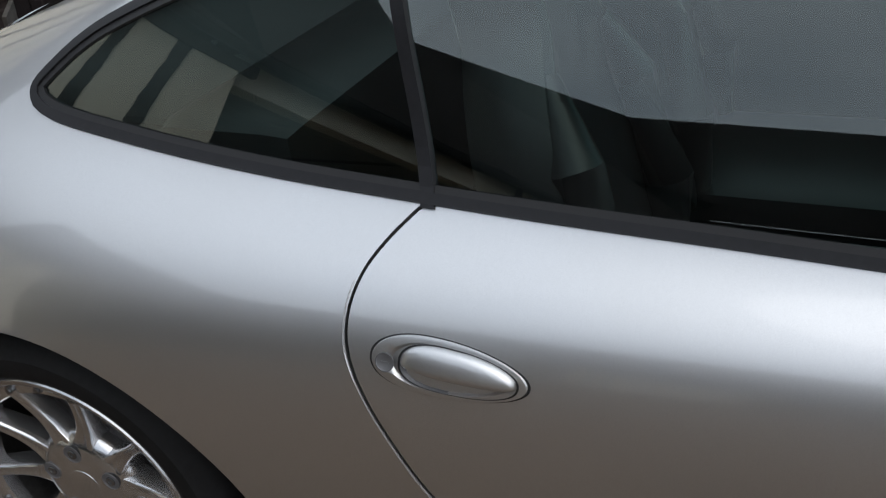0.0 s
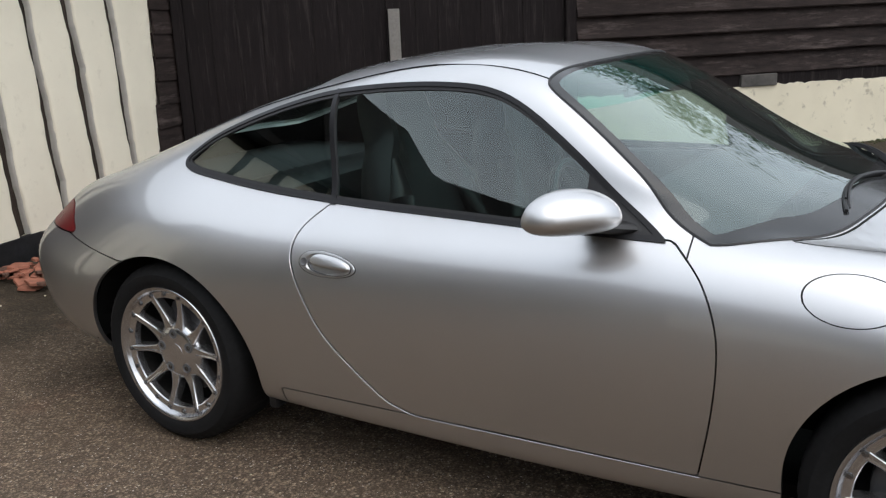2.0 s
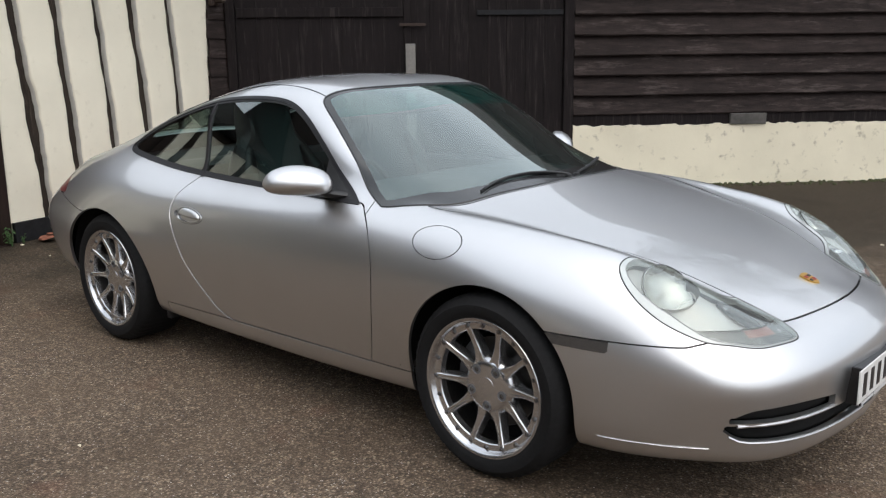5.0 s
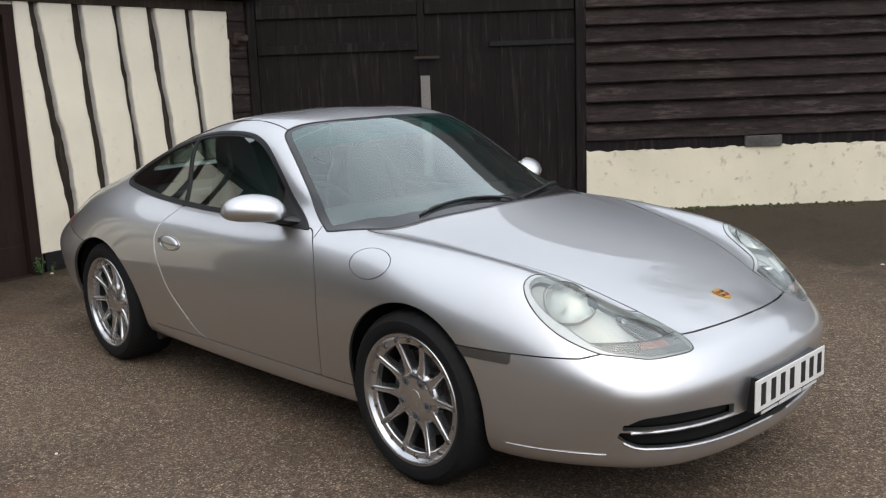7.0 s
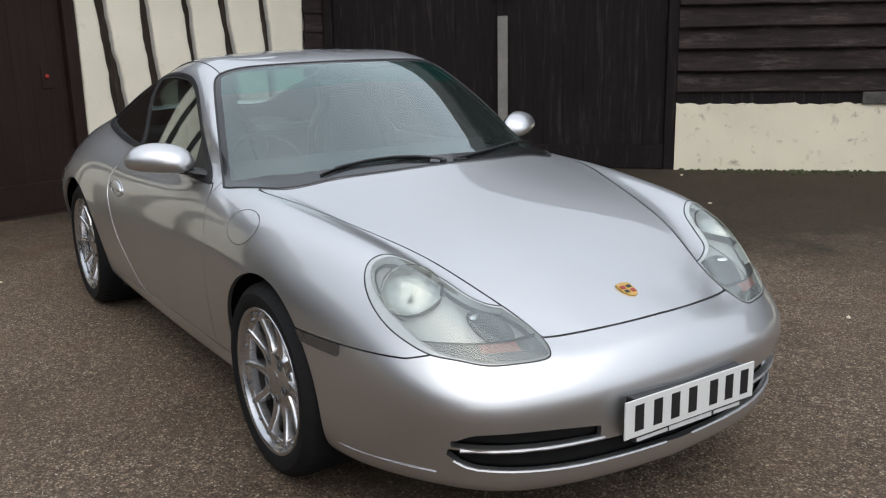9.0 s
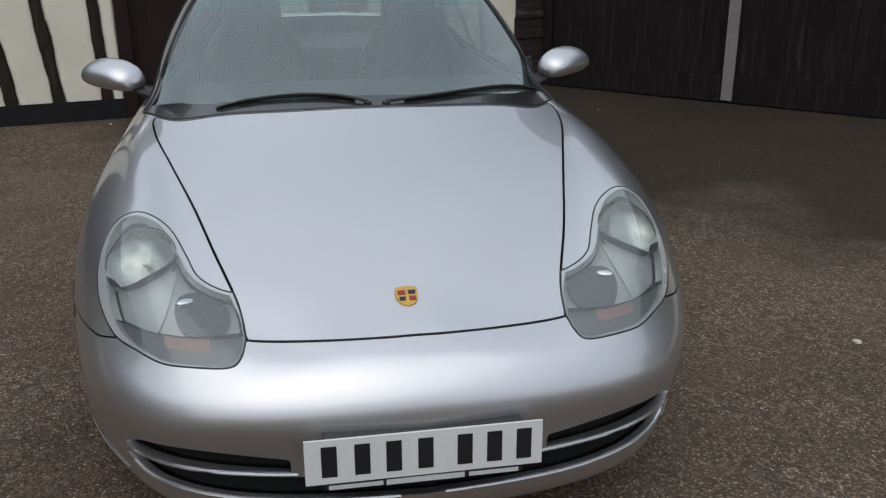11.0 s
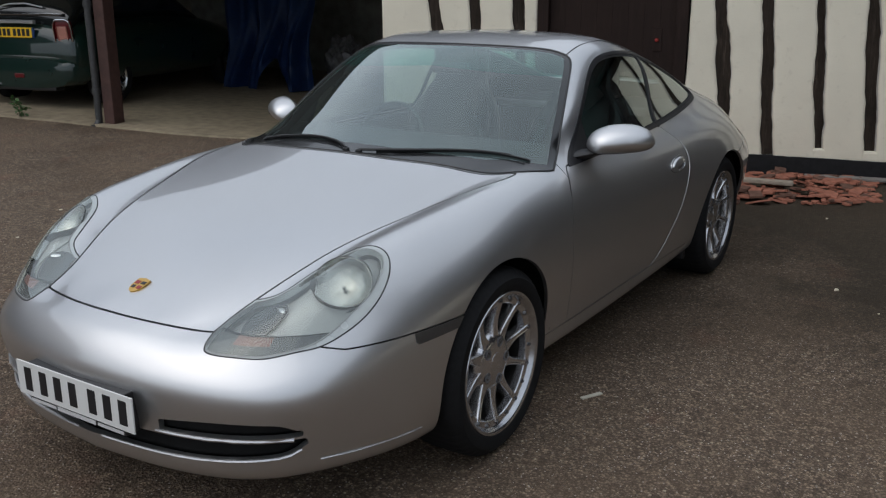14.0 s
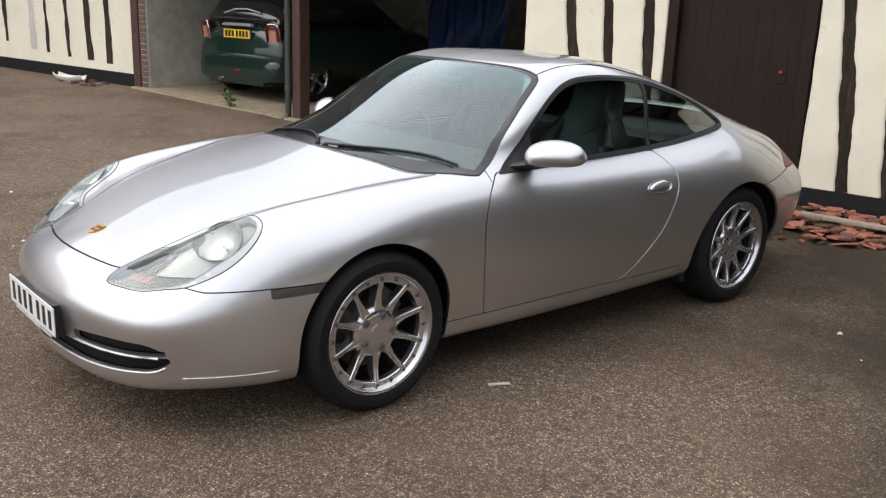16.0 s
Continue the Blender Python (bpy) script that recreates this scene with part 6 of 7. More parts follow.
# ---- far stretch of the cottage wall
for k, (x, w, z0) in enumerate(((12.05, .15, .46), (12.55, .17, .48), (13.12, .11, .49), (13.70, .10, .52), (14.13, .17, .54), (14.95, .12, .62), (15.70, .14, .66))):
    bm = bmesh.new()
    a, b = wavy((x - w / 2, z0), (x - w / 2 + .05, EAVES), 30, .034, k + 101), wavy((x + w / 2 - .02, z0), (x + w / 2 + .05, EAVES), 30, .034, k + 131)
    rows = [[bm.verts.new((p[0], -.016, p[1])), bm.verts.new((q[0], -.014, q[1]))] for p, q in zip(a, b)]
    for p, q in zip(rows, rows[1:]):
        bm.faces.new((p[0], p[1], q[1], q[0]))
    bmesh.ops.recalc_face_normals(bm, faces=bm.faces)
    part("stud", bm, MAT["stud"] if k not in (4, 6) else MAT["stud_grey"], wall_range, "rough oak stud")
part("plinth", box_bm((11.45, -.02, .0), (24, .012, .36)), MAT["pitch"], wall_range, "black pitched plinth")
part("jamb", box_bm((11.25, -.20, .0), (11.41, .03, 2.2), bevel=.01), MAT["oxide"], wall_range, "dark timber jamb")

# ---- garage: floor, walls, post and pipe
bm = bmesh.new()
cols = []
for i in range(27):
    x = 4.975 + i * .245
    row = []
    for j in range(24):
        y = -5.6 + 5.72 * j / 23
        w = YARD @ Vector((x, y, 0))
        row.append(bm.verts.new((x, y + (.03 * noise.noise(Vector((x * 2, 1, 4))) if j == 23 else 0), ground_z(w.x, w.y) + .022 + .004 * noise.noise(Vector((x, y, 1))))))
    row.append(bm.verts.new((row[-1].co.x, row[-1].co.y + .012, row[-1].co.z - .05)))
    cols.append(row)
for p, q in zip(cols, cols[1:]):
    for j in range(24):
        bm.faces.new((p[j], q[j], q[j + 1], p[j + 1]))
slab = mesh_object("floor", bm, MAT["concrete"], smooth=True)
slab.matrix_world = YARD
tagged(slab, "worn concrete garage floor", "floor", kind="structure")
solid_wall("wall_garage", [((4.85, -5.8, 0), (11.8, -5.6, 2.3)), ((4.80, -5.6, 0), (4.968, -.22, 2.3))], MAT["garage_board"], YARD, "dark boarded back of the open garage")
solid_wall("wall_garage_side", [((11.09, -5.6, .0), (11.25, -.02, 2.3))], MAT["shed_wall"], YARD, "grubby pale side wall of the garage")
ceiling = mesh_object("ceiling", box_bm((4.85, -5.7, 2.28), (11.6, -.2, 2.36)), MAT["garage_board"])
ceiling.matrix_world = YARD
tagged(ceiling, "dark boarded garage ceiling", "ceiling", kind="structure")
pier = solid_wall("brick_pier", [((11.105, -.018, 0), (11.245, .004, 2.2))], MAT["shed_wall"], YARD, "pale mortar of a narrow brick pier", "pier")
for k in range(28):
    z = .13 + k * .074
    ob = part("brick", box_bm((11.108, -.010, z), (11.242, .012 + .006 * rng.random(), z + .063), bevel=.005), MAT["brick"], pier)

post = tagged(mesh_object("garage_post", box_bm((8.055, -.13, .02), (8.185, .03, 2.06), bevel=.012), MAT["oxide"]), "dark red-brown timber post at the garage opening", "post")
post.matrix_world = YARD
pipe_bm = bmesh.new()
add_tube(pipe_bm, [(8.235, .05, .05), (8.235, .05, 2.25)], .036, 14)
for z in (.42, 1.30):
    add_tube(pipe_bm, [(8.235, .05, z), (8.235, .05, z + .05)], .045, 14)
add_tube(pipe_bm, [(8.235, .05, .14), (8.245, .08, .09), (8.25, .13, .07)], .036, 12)
pipe = tagged(mesh_object("drainpipe", pipe_bm, MAT["cast_iron"], smooth=True), "grey cast-iron drainpipe beside the garage post", "pipe")
pipe.matrix_world = YARD

# ---------------------------------------------------------------- barn
barn = solid_wall("wall_barn", [((-.3, .03, 0), (.14, .20, 3.3)), ((.14, .06, 0), (3.30, .20, .05)), ((.10, .20, 0), (3.36, .26, 3.3)), ((.14, .03, 2.55), (3.30, .20, 3.3)), ((3.30, .03, .5), (14, .20, 3.3))], MAT["shed_dark"], BARN, "black weatherboarded barn wall on a cream plinth")
for k in range(14):
    z = .10 + k * .183
    x1 = .135 - .01 * rng.random()
    bm = box_bm((-.06 - .03 * rng.random(), 0, 0), (x1, .022, .20), pose(0, .003, z + .008 * rng.random(), -6, rng.uniform(-1.2, 1.2), 0), bevel=.003)
    part("weatherboard", bm, MAT["board"], barn)
tops = [.765, .95, 1.135, 1.32, 1.505, 1.695, 1.86, 2.02, 2.20, 2.385, 2.57, 2.755, 2.94, 3.12]
for k, z in enumerate(tops):
    joints = sorted(rng.uniform(4.2, 12.5) for _ in range(3))
    cuts = [3.335] + [c for c, d in zip(joints, joints[1:] + [14.0]) if d - c > .3] + [14.0]
    for a, b in zip(cuts, cuts[1:]):
        nseg = max(2, int((b - a) / .35))
        bm = bmesh.new()
        rows = []
        sag = rng.uniform(-.006, .006)
        for i in range(nseg + 1):
            t = i / nseg
            x = a + .0006 + (b - a - .0012) * t
            lo = z + .008 * noise.noise(Vector((x * 1.7, z * 5, 2))) + .004 * noise.noise(Vector((x * 6, z * 9, 4))) + sag * math.sin(math.pi * t)
            rows.append([bm.verts.new(p) for p in ((x, -.046, lo), (x, -.052 - .006 * noise.noise(Vector((x * 3, z, 7))), lo + .010), (x, .010, lo + .205), (x, .022, lo + .205), (x, -.020, lo))])
        for p, q in zip(rows, rows[1:]):
            for i in range(5):
                bm.faces.new((p[i], p[(i + 1) % 5], q[(i + 1) % 5], q[i]))
        bm.faces.new(rows[0])
        bm.faces.new(rows[-1][::-1])
        bmesh.ops.recalc_face_normals(bm, faces=bm.faces)
        part("weatherboard", bm, MAT["board"], barn)
# lowest tilting board and the plinth below it
bm = box_bm((3.335, -.03, .655), (14, .01, .775), pose(0, 0, 0), bevel=.006)
part("sill_board", bm, MAT["door_board"], barn, "dark timber sill")
bm = bmesh.new()
cols = []
for i in range(270):
    x = 3.335 + i * .04
    cols.append([bm.verts.new((x, -.037 - .012 * noise.noise(Vector((x * 2, z * 4, 3))) - .007 * noise.noise(Vector((x * 7, z * 11, 6))) - .01 * (1 - z / .66), z + (.016 * noise.noise(Vector((x * 6, 0, 5))) + .022 * noise.noise(Vector((x * 14, 0, 9))) - .03 * max(0, noise.noise(Vector((x * 2.3, 4, 1))) - .25) if z > .6 else 0))) for z in (0, .08, .2, .33, .46, .58, .665)] + [bm.verts.new((x, .03, .67))])
for p, q in zip(cols, cols[1:]):
    for i in range(7):
        bm.faces.new((p[i], q[i], q[i + 1], p[i + 1]))
e = [cols[0][i] for i in range(8)]
f = [bm.verts.new((3.335, .03, v.co.z)) for v in e]
for i in range(7):
    bm.faces.new((e[i], e[i + 1], f[i + 1], f[i]))
bmesh.ops.recalc_face_normals(bm, faces=bm.faces)
part("plinth", bm, MAT["lime_old"], barn, "stained cream rendered plinth", smooth=True)
bm = box_bm((4.87, -.062, .66), (5.23, -.02, .765), bevel=.008)
part("mounting_block", bm, MAT["old_block"], barn, "grey weathered timber block")
bm = bmesh.new()
for i in range(900):
    x = rng.uniform(3.35, 13)
    y = -.045 - abs(rng.gauss(0, .07))
    s = rng.uniform(.005, .022)
    add = bmesh.ops.create_icosphere(bm, subdivisions=1, radius=s, matrix=pose(x, y, .075 + s * .3))
moss = mesh_object("wall_foot_moss", bm, MAT["moss"])
moss.matrix_world = BARN
tagged(moss, "moss and grit along the foot of the barn", "moss", kind="stuff")
bm = bmesh.new()
add_box(bm, (-1.0, -.35, 3.28), (14.5, .1, 3.36))
v = [bm.verts.new(p) for p in ((-1.0, -.35, 3.36), (14.5, -.35, 3.36), (14.5, 4.2, 6.6), (-1.0, 4.2, 6.6))]
bm.faces.new(v)
broof = mesh_object("roof_barn", bm, MAT["roof_tile"])
broof.matrix_world = BARN
tagged(broof, "steep plain-tiled barn roof", "roof", kind="structure")

# ---- barn doors: two tall leaves of vertical planks with ledges
for leaf, (x0, x1) in enumerate(((.215, 1.745), (1.80, 3.235))):
    gate = mesh_object("door_%d" % (leaf + 2), box_bm((x0, .03, .115), (x1, .05, 2.5)), MAT["door_board"])
    gate.matrix_world = BARN
    tagged(gate, "tall tarred plank barn door leaf, shut", "door", kind="structure")
    n = 8
    w = (x1 - x0) / n
    for k in range(n):
        a = x0 + k * w
        part("plank", box_bm((a + .0012, .010 - .003 * rng.random(), .11 + .02 * rng.random()), (a + w - .0012, .032, 2.49), bevel=.0015), MAT["door_board"], gate)
    for z, h in ((.19, .11), (2.02, .12)):
        part("ledge", box_bm((x0 + .01, -.018, z), (x1 - .01, .012, z + h), bevel=.006), MAT["door_board"], gate)
    if leaf == 0:
        part("ledge", box_bm((x0 + .01, -.014, 1.690), (x1 - .01, .012, 1.775), bevel=.006), MAT["door_board"], gate)
    else:
        part("strap_hinge", box_bm((x0 + .62, -.012, 1.700), (x1 - .005, .012, 1.745), bevel=.004), MAT["pitch"], gate, "long black strap hinge")
    part("kick_board", box_bm((x0, -.030, .09), (x1, .012, .30), bevel=.006), MAT["door_board"], gate)
for x0, x1 in ((.130, .212), (3.240, 3.335)):
    part("door_post", box_bm((x0, -.030, .05), (x1, .05, 2.56), bevel=.008), MAT["door_board"], barn)
part("meeting_stile", box_bm((1.742, -.006, .10), (1.803, .03, 2.49), bevel=.004), MAT["door_board"], barn, "tarred strip where the door leaves meet")
latch = tagged(mesh_object("door_latch", box_bm((1.70, -.030, 1.605), (1.94, -.018, 1.630), bevel=.003), MAT["iron"]), "iron latch bar across the barn doors", "latch")
latch.matrix_world = BARN
batten = tagged(mesh_object("grey_batten", box_bm((1.752, -.040, .105), (1.842, -.016, 1.448), bevel=.004), MAT["weathered"]), "pale grey weathered batten over the door joint", "batten")
batten.matrix_world = BARN
bm = bmesh.new()
add_tube(bm, [(-.16, .04, 1.84), (-.16, .13, 1.84), (-.12, .17, 1.85)], .028, 10)
add_box(bm, (-.20, -.03, 1.79), (-.10, .05, 1.90), bevel=.01)
bracket = tagged(mesh_object("iron_bracket", bm, MAT["iron"], smooth=False), "rusty iron bracket at the wall corner", "bracket")
bracket.matrix_world = COTTAGE @ pose(.22, 0, 0)
bm = box_bm((-.07, -.012, 0), (.07, .012, .30), bevel=.006)
lean = tagged(mesh_object("leaning_board", bm, MAT["old_block"]), "broken grey board leaning in the corner", "board")
lean.matrix_world = COTTAGE @ pose(.10, .10, .07, -12, 22, 10)

# ---------------------------------------------------------------- far side of the yard, seen in the glass and paint
far = solid_wall("wall_far", [((-3.5, -17.3, 0), (15.0, -17.0, 4.6))], MAT["shed_dark"], Matrix(), "dark boarded range closing the far side of the yard")
bm = bmesh.new()
v = [bm.verts.new(p) for p in ((-10.0, -16.7, 4.55), (15.3, -16.7, 4.55), (15.3, -21.0, 9.9), (-10.0, -21.0, 9.9))]
bm.faces.new(v)
bmesh.ops.solidify(bm, geom=bm.faces[:], thickness=.06)
tagged(mesh_object("roof_far", bm, MAT["roof_tile"]), "dark tiled roof of the far range", "roof", kind="structure")
BEHIND = frame_of((-12.3, -9.6), (.643, -.766), (.766, .643))           # an unseen taller range behind the garage, added to set the mirrored skyline
solid_wall("wall_behind", [((-3.6, -2.6, 0), (11.6, 2.0, 5.3))], MAT["shed_dark"], BEHIND, "unseen dark range added behind the garage to shape reflections")
bm = bmesh.new()
for y0, order in ((2.2, 1), (-2.8, -1)):
    v = [bm.verts.new(p) for p in ((-3.7, y0, 5.2), (11.7, y0, 5.2), (11.7, 0, 8.35), (-3.7, 0, 8.35))]
    bm.faces.new(v[::order])
for x in (-3.6, 11.6):
    bm.faces.new([bm.verts.new(p) for p in ((x, 2.1, 5.2), (x, 0, 8.3), (x, -2.7, 5.2))])
bmesh.ops.solidify(bm, geom=bm.faces[:], thickness=.06)
behind = mesh_object("roof_behind", bm, MAT["roof_tile"])
behind.matrix_world = BEHIND
tagged(behind, "unseen tiled roof added behind the garage to shape reflections", "roof", kind="structure")


def leafy_tree(m, high, spread, seed):
    """Tapered trunk, limbs and a loose crown of many small leaves in clumps."""
    r = random.Random(seed)
    ob = holder("tree", m)
    bm = bmesh.new()
    add_tube(bm, [(0, 0, 0), (.1, .05, high * .3), (-.05, .1, high * .6), (0, 0, high * .85)], [.34, .27, .17, .05], 12)
    clumps = []
    for k in range(11):
        a, z0 = 2.4 * k, high * (.32 + .05 * k)
        tip = Vector((math.cos(a) * spread[0] * r.uniform(.5, .85), math.sin(a) * spread[1] * r.uniform(.5, .85), min(high * .92, z0 + high * r.uniform(.10, .22))))
        add_tube(bm, [(0, .05, z0), Vector((0, .05, z0)).lerp(tip, .5) + Vector((0, 0, .25)), tip], [.10, .06, .02], 7)
        clumps += [Vector((0, .05, z0)).lerp(tip, f) for f in (.6, .85, 1.0)]
    part("trunk", bm, MAT["bark"], ob, "grey-brown trunk and limbs", smooth=True)
    bm = bmesh.new()
    for c in clumps:
        for _ in range(230):
            d = Vector((r.gauss(0, .62), r.gauss(0, .62), r.gauss(0, .48)))
            mm = Matrix.Translation(c + d) @ Euler((r.uniform(-.9, .9), r.uniform(-.9, .9), r.uniform(0, 6.28))).to_matrix().to_4x4()
            l, w = r.uniform(.11, .19), r.uniform(.05, .08)
            bm.faces.new([bm.verts.new(mm @ Vector(q)) for q in ((0, 0, 0), (l * .5, w, .012), (l, 0, -.014), (l * .5, -w, .012))])
    part("crown", bm, MAT["leaf"], ob, "loose crown of small green leaves")
    return ob


tagged(leafy_tree(BARN @ pose(12.3, 7.0, 0), 11.8, (3.6, 2.6), 21), "broad green tree standing behind the barn roof", "tree")


# ---------------------------------------------------------------- green hatchback in the garage
def loft(sections, closed_ends=True):
    """Skin over sections of equal length, each a closed list of points."""
    bm = bmesh.new()
    rings = [[bm.verts.new(p) for p in s] for s in sections]
    for a, b in zip(rings, rings[1:]):
        for i in range(len(a)):
            bm.faces.new((a[i], a[(i + 1) % len(a)], b[(i + 1) % len(b)], b[i]))
    if closed_ends:
        bm.faces.new(rings[0][::-1])
        bm.faces.new(rings[-1])
    bmesh.ops.recalc_face_normals(bm, faces=bm.faces)
    return bm


def rounded(y, w, z0, z1, top_w, n=64, power=3.2):
    """A rounded section across the car at length y: half width w below, top_w at the roof."""
    out = []
    for i in range(n):
        a = 2 * math.pi * i / n
        c, s = math.cos(a), math.sin(a)
        r = (abs(c) ** power + abs(s) ** power) ** (-1 / power)
        t = (s * r + 1) / 2
        half = w if t < .5 else w + (top_w - w) * ((t - .5) / .5) ** 1.5
        out.append((c * r * half, y, z0 + (z1 - z0) * t))
    return out


# local: x to its right-hand side seen from behind reversed, y towards its tail, z up from the floor
HATCH = YARD @ pose(9.75, -.45, .155, 0, 0, 0)
hatch = tagged(holder("hatchback_car", HATCH), "dark green small hatchback parked in the garage, tail outwards", "car")
G = MAT["green_paint"]
bm = loft([rounded(y, w, z0, z1, tw) for y, w, z0, z1, tw in ((0.0, .72, .34, .78, .68), (-.03, .79, .28, .88, .75), (-.10, .835, .24, .98, .77), (-.24, .855, .20, 1.05, .78), (-.6, .86, .19, 1.04, .80), (-1.8, .86, .19, 1.02, .80), (-2.6, .85, .19, .98, .78), (-3.1, .82, .2, .88, .72), (-3.55, .74, .25, .72, .6), (-3.68, .6, .32, .6, .5))])
part("body", bm, G, hatch, smooth=True)
bm = loft([rounded(y, w, z0, z1, tw) for y, w, z0, z1, tw in ((-.07, .72, .78, 1.04, .70), (-.11, .73, .79, 1.12, .68), (-.17, .735, .80, 1.24, .66), (-.24, .735, .83, 1.36, .64), (-.33, .73, .85, 1.435, .62), (-.55, .72, .88, 1.475, .60), (-1.4, .71, .9, 1.485, .60), (-1.9, .70, .9, 1.43, .58), (-2.35, .68, .9, 1.08, .60), (-2.5, .66, .88, .98, .62))])
part("cabin", bm, MAT["dark_glass"], hatch, "dark glazed cabin", smooth=True)
bm = loft([rounded(y, w, z0, z1, tw) for y, w, z0, z1, tw in ((-.22, .55, 1.405, 1.43, .5), (-.32, .62, 1.41, 1.475, .56), (-.6, .645, 1.42, 1.515, .56), (-1.5, .645, 1.42, 1.515, .56), (-1.85, .62, 1.40, 1.46, .54))])
part("roof", bm, MAT["spoiler"], hatch, "pale grey-white roof", smooth=True)
part("spoiler", box_bm((-.56, -.30, 1.452), (.56, -.155, 1.476), bevel=.010), G, hatch, "small green spoiler along the roof edge")
bm = bmesh.new()
add_tube(bm, [(-.36, -.085, 1.115), (-.12, -.082, 1.155), (.12, -.080, 1.150), (.34, -.072, 1.095)], .010, 8)
part("rear_wiper", bm, MAT["silver_plastic"], hatch, "thin rear wiper across the window", smooth=True)
bm = loft([rounded(y, w, .23, z1, tw, power=4) for y, w, z1, tw in ((.055, .60, .50, .60), (.045, .72, .555, .72), (-.02, .80, .60, .79), (-.20, .842, .62, .83))])
part("rear_bumper", bm, G, hatch, "dark green rear bumper", smooth=True)
part("diffuser", box_bm((-.55, -.1, .20), (.55, .05, .27), bevel=.02), MAT["black"], hatch)
part("tailgate_seam", box_bm((-.66, -.120, 1.030), (.66, -.045, 1.048), bevel=.004), MAT["chrome"], hatch, "bright strip below the rear window")
for side in (1, -1):
    bm = bmesh.new()
    add_box(bm, (-.095, -.02, -.14), (.095, .025, .14), bevel=.055)
    lampm = pose(side * .665, -.040, .845, -10, 0, -side * 14)
    o = part("tail_lamp", bm, MAT["red_lens"], hatch, "red tail lamp in a chrome ring", smooth=True)
    o.matrix_basis = lampm
    bm = bmesh.new()
    ringp = []
    for a in np.linspace(0, 2 * math.pi, 33):
        c, s = math.cos(a), math.sin(a)
        r = (abs(c) ** 4 + abs(s) ** 4) ** -.25
        ringp.append((c * r * .102, .020, s * r * .147))
    add_tube(bm, ringp, .010, 8, caps=False)
    part("lamp_ring", bm, MAT["chrome"], o, "chrome lamp ring", smooth=True)
    part("lamp_lens", box_bm((-.060, .018, -.085), (.060, .030, .075), bevel=.02), MAT["pale_lens"], o, "pale pinkish inner lens")
bm = loft([[(x, .0 + d, z + .012 * math.cos(x * 3)) for x, d, z in ((t, -.03, .925), (t, .012, .93), (t, .016, .95), (t, -.03, .965))] for t in np.linspace(-.29, .29, 13)])
# pale satin silver paints the bright sheen that chrome would show
part("boot_handle", bm, MAT["silver_plastic"], hatch, "chrome boot handle, its sheen painted as pale satin silver", smooth=True)
pl = part("number_plate", box_bm((-.26, -.012, .655), (.26, .004, .765), bevel=.003), MAT["plate_yellow"], hatch, "yellow rear number plate with dark bars")
pl.matrix_basis = pose(0, .010, .13, 0, 0, 0)
for k, x in enumerate((-.205, -.14, -.075, -.01, .075, .14, .205)):
    part("plate_bar", box_bm((x - .022, .0035, .672), (x + .022, .006, .75)), MAT["plate_black"], pl)
part("plate_band", box_bm((-.29, -.012, .655), (-.262, .004, .765)), MAT["tarp"], pl, "blue band on the plate")
part("fog_lamp", box_bm((-.12, .035, .34), (.02, .066, .39), bevel=.012), MAT["red_lens"], hatch, "red rear fog lamp")
bm = bmesh.new()
add_tube(bm, [(.28, .0, .245), (.28, .075, .245)], .028, 14, caps=False)
part("exhaust", bm, MAT["chrome"], hatch, "chrome exhaust tip", smooth=True)
part("maker_script", box_bm((.36, .008, .93), (.50, .014, .952)), MAT["chrome"], hatch, "small chrome script bar").matrix_basis = pose(0, -.045, -.01, 0, 0, -8)
for side in (1, -1):
    for y in (-.62, -3.02):
        w = holder("wheel")
        w.parent = hatch
        w.matrix_basis = pose(side * .735, y, .305, 0, 0, -90 if side > 0 else 90)
        bm = bmesh.new()
        add_lathe(bm, [(.20, .085), (.235, .10), (.285, .095), (.305, .06), (.305, -.06), (.285, -.095), (.2, -.09)], 40, close=True)
        part("tyre", bm, MAT["tyre"], w, smooth=True)
        bm = bmesh.new()
        add_lathe(bm, [(.205, .09), (.195, .075), (.19, .02)], 40)
        for k in range(5):
            a = 2 * math.pi * k / 5
            add_box(bm, (.03, .045, -.022), (.20, .07, .022), Matrix.Rotation(a, 4, "Y"), bevel=.006)
        add_lathe(bm, [(.0005, .078), (.05, .075), (.06, .05)], 20)
        part("rim", bm, MAT["wheel"], w, "silver five-spoke rim", smooth=True)

# ---------------------------------------------------------------- things in the garage
bm = bmesh.new()
rows = []
for i in range(25):
    z = 1.75 * (1 - i / 24)
    row = []
    for j in range(41):
        t = j / 40
        x = -.62 + 1.25 * t
        fold = .10 * math.sin(x * 13 + .6 * math.sin(z * 3)) + .05 * math.sin(x * 29 + z * 4)
        hang = .0 if not (.28 < t < .58) else .42 * math.sin(math.pi * (t - .28) / .30)
        zz = max(z, hang * (1 if i > 4 else .5) * 1.0) if i > 14 else z
        row.append(bm.verts.new((x + .05 * math.sin(z * 5 + x * 3), fold * (.4 + .6 * (1 - z / 1.75)) - .12 * z, zz)))
    rows.append(row)
for a, b in zip(rows, rows[1:]):
    for j in range(40):
        bm.faces.new((a[j], a[j + 1], b[j + 1], b[j]))
bmesh.ops.solidify(bm, geom=bm.faces[:], thickness=.006)
tarp = tagged(mesh_object("tarpaulin", bm, MAT["tarp"], smooth=True), "creased blue tarpaulin draped over stored things", "tarpaulin")
tarp.matrix_world = YARD @ pose(8.15, -3.15, .128)
bm = bmesh.new()
bmesh.ops.create_icosphere(bm, subdivisions=5, radius=1.0)
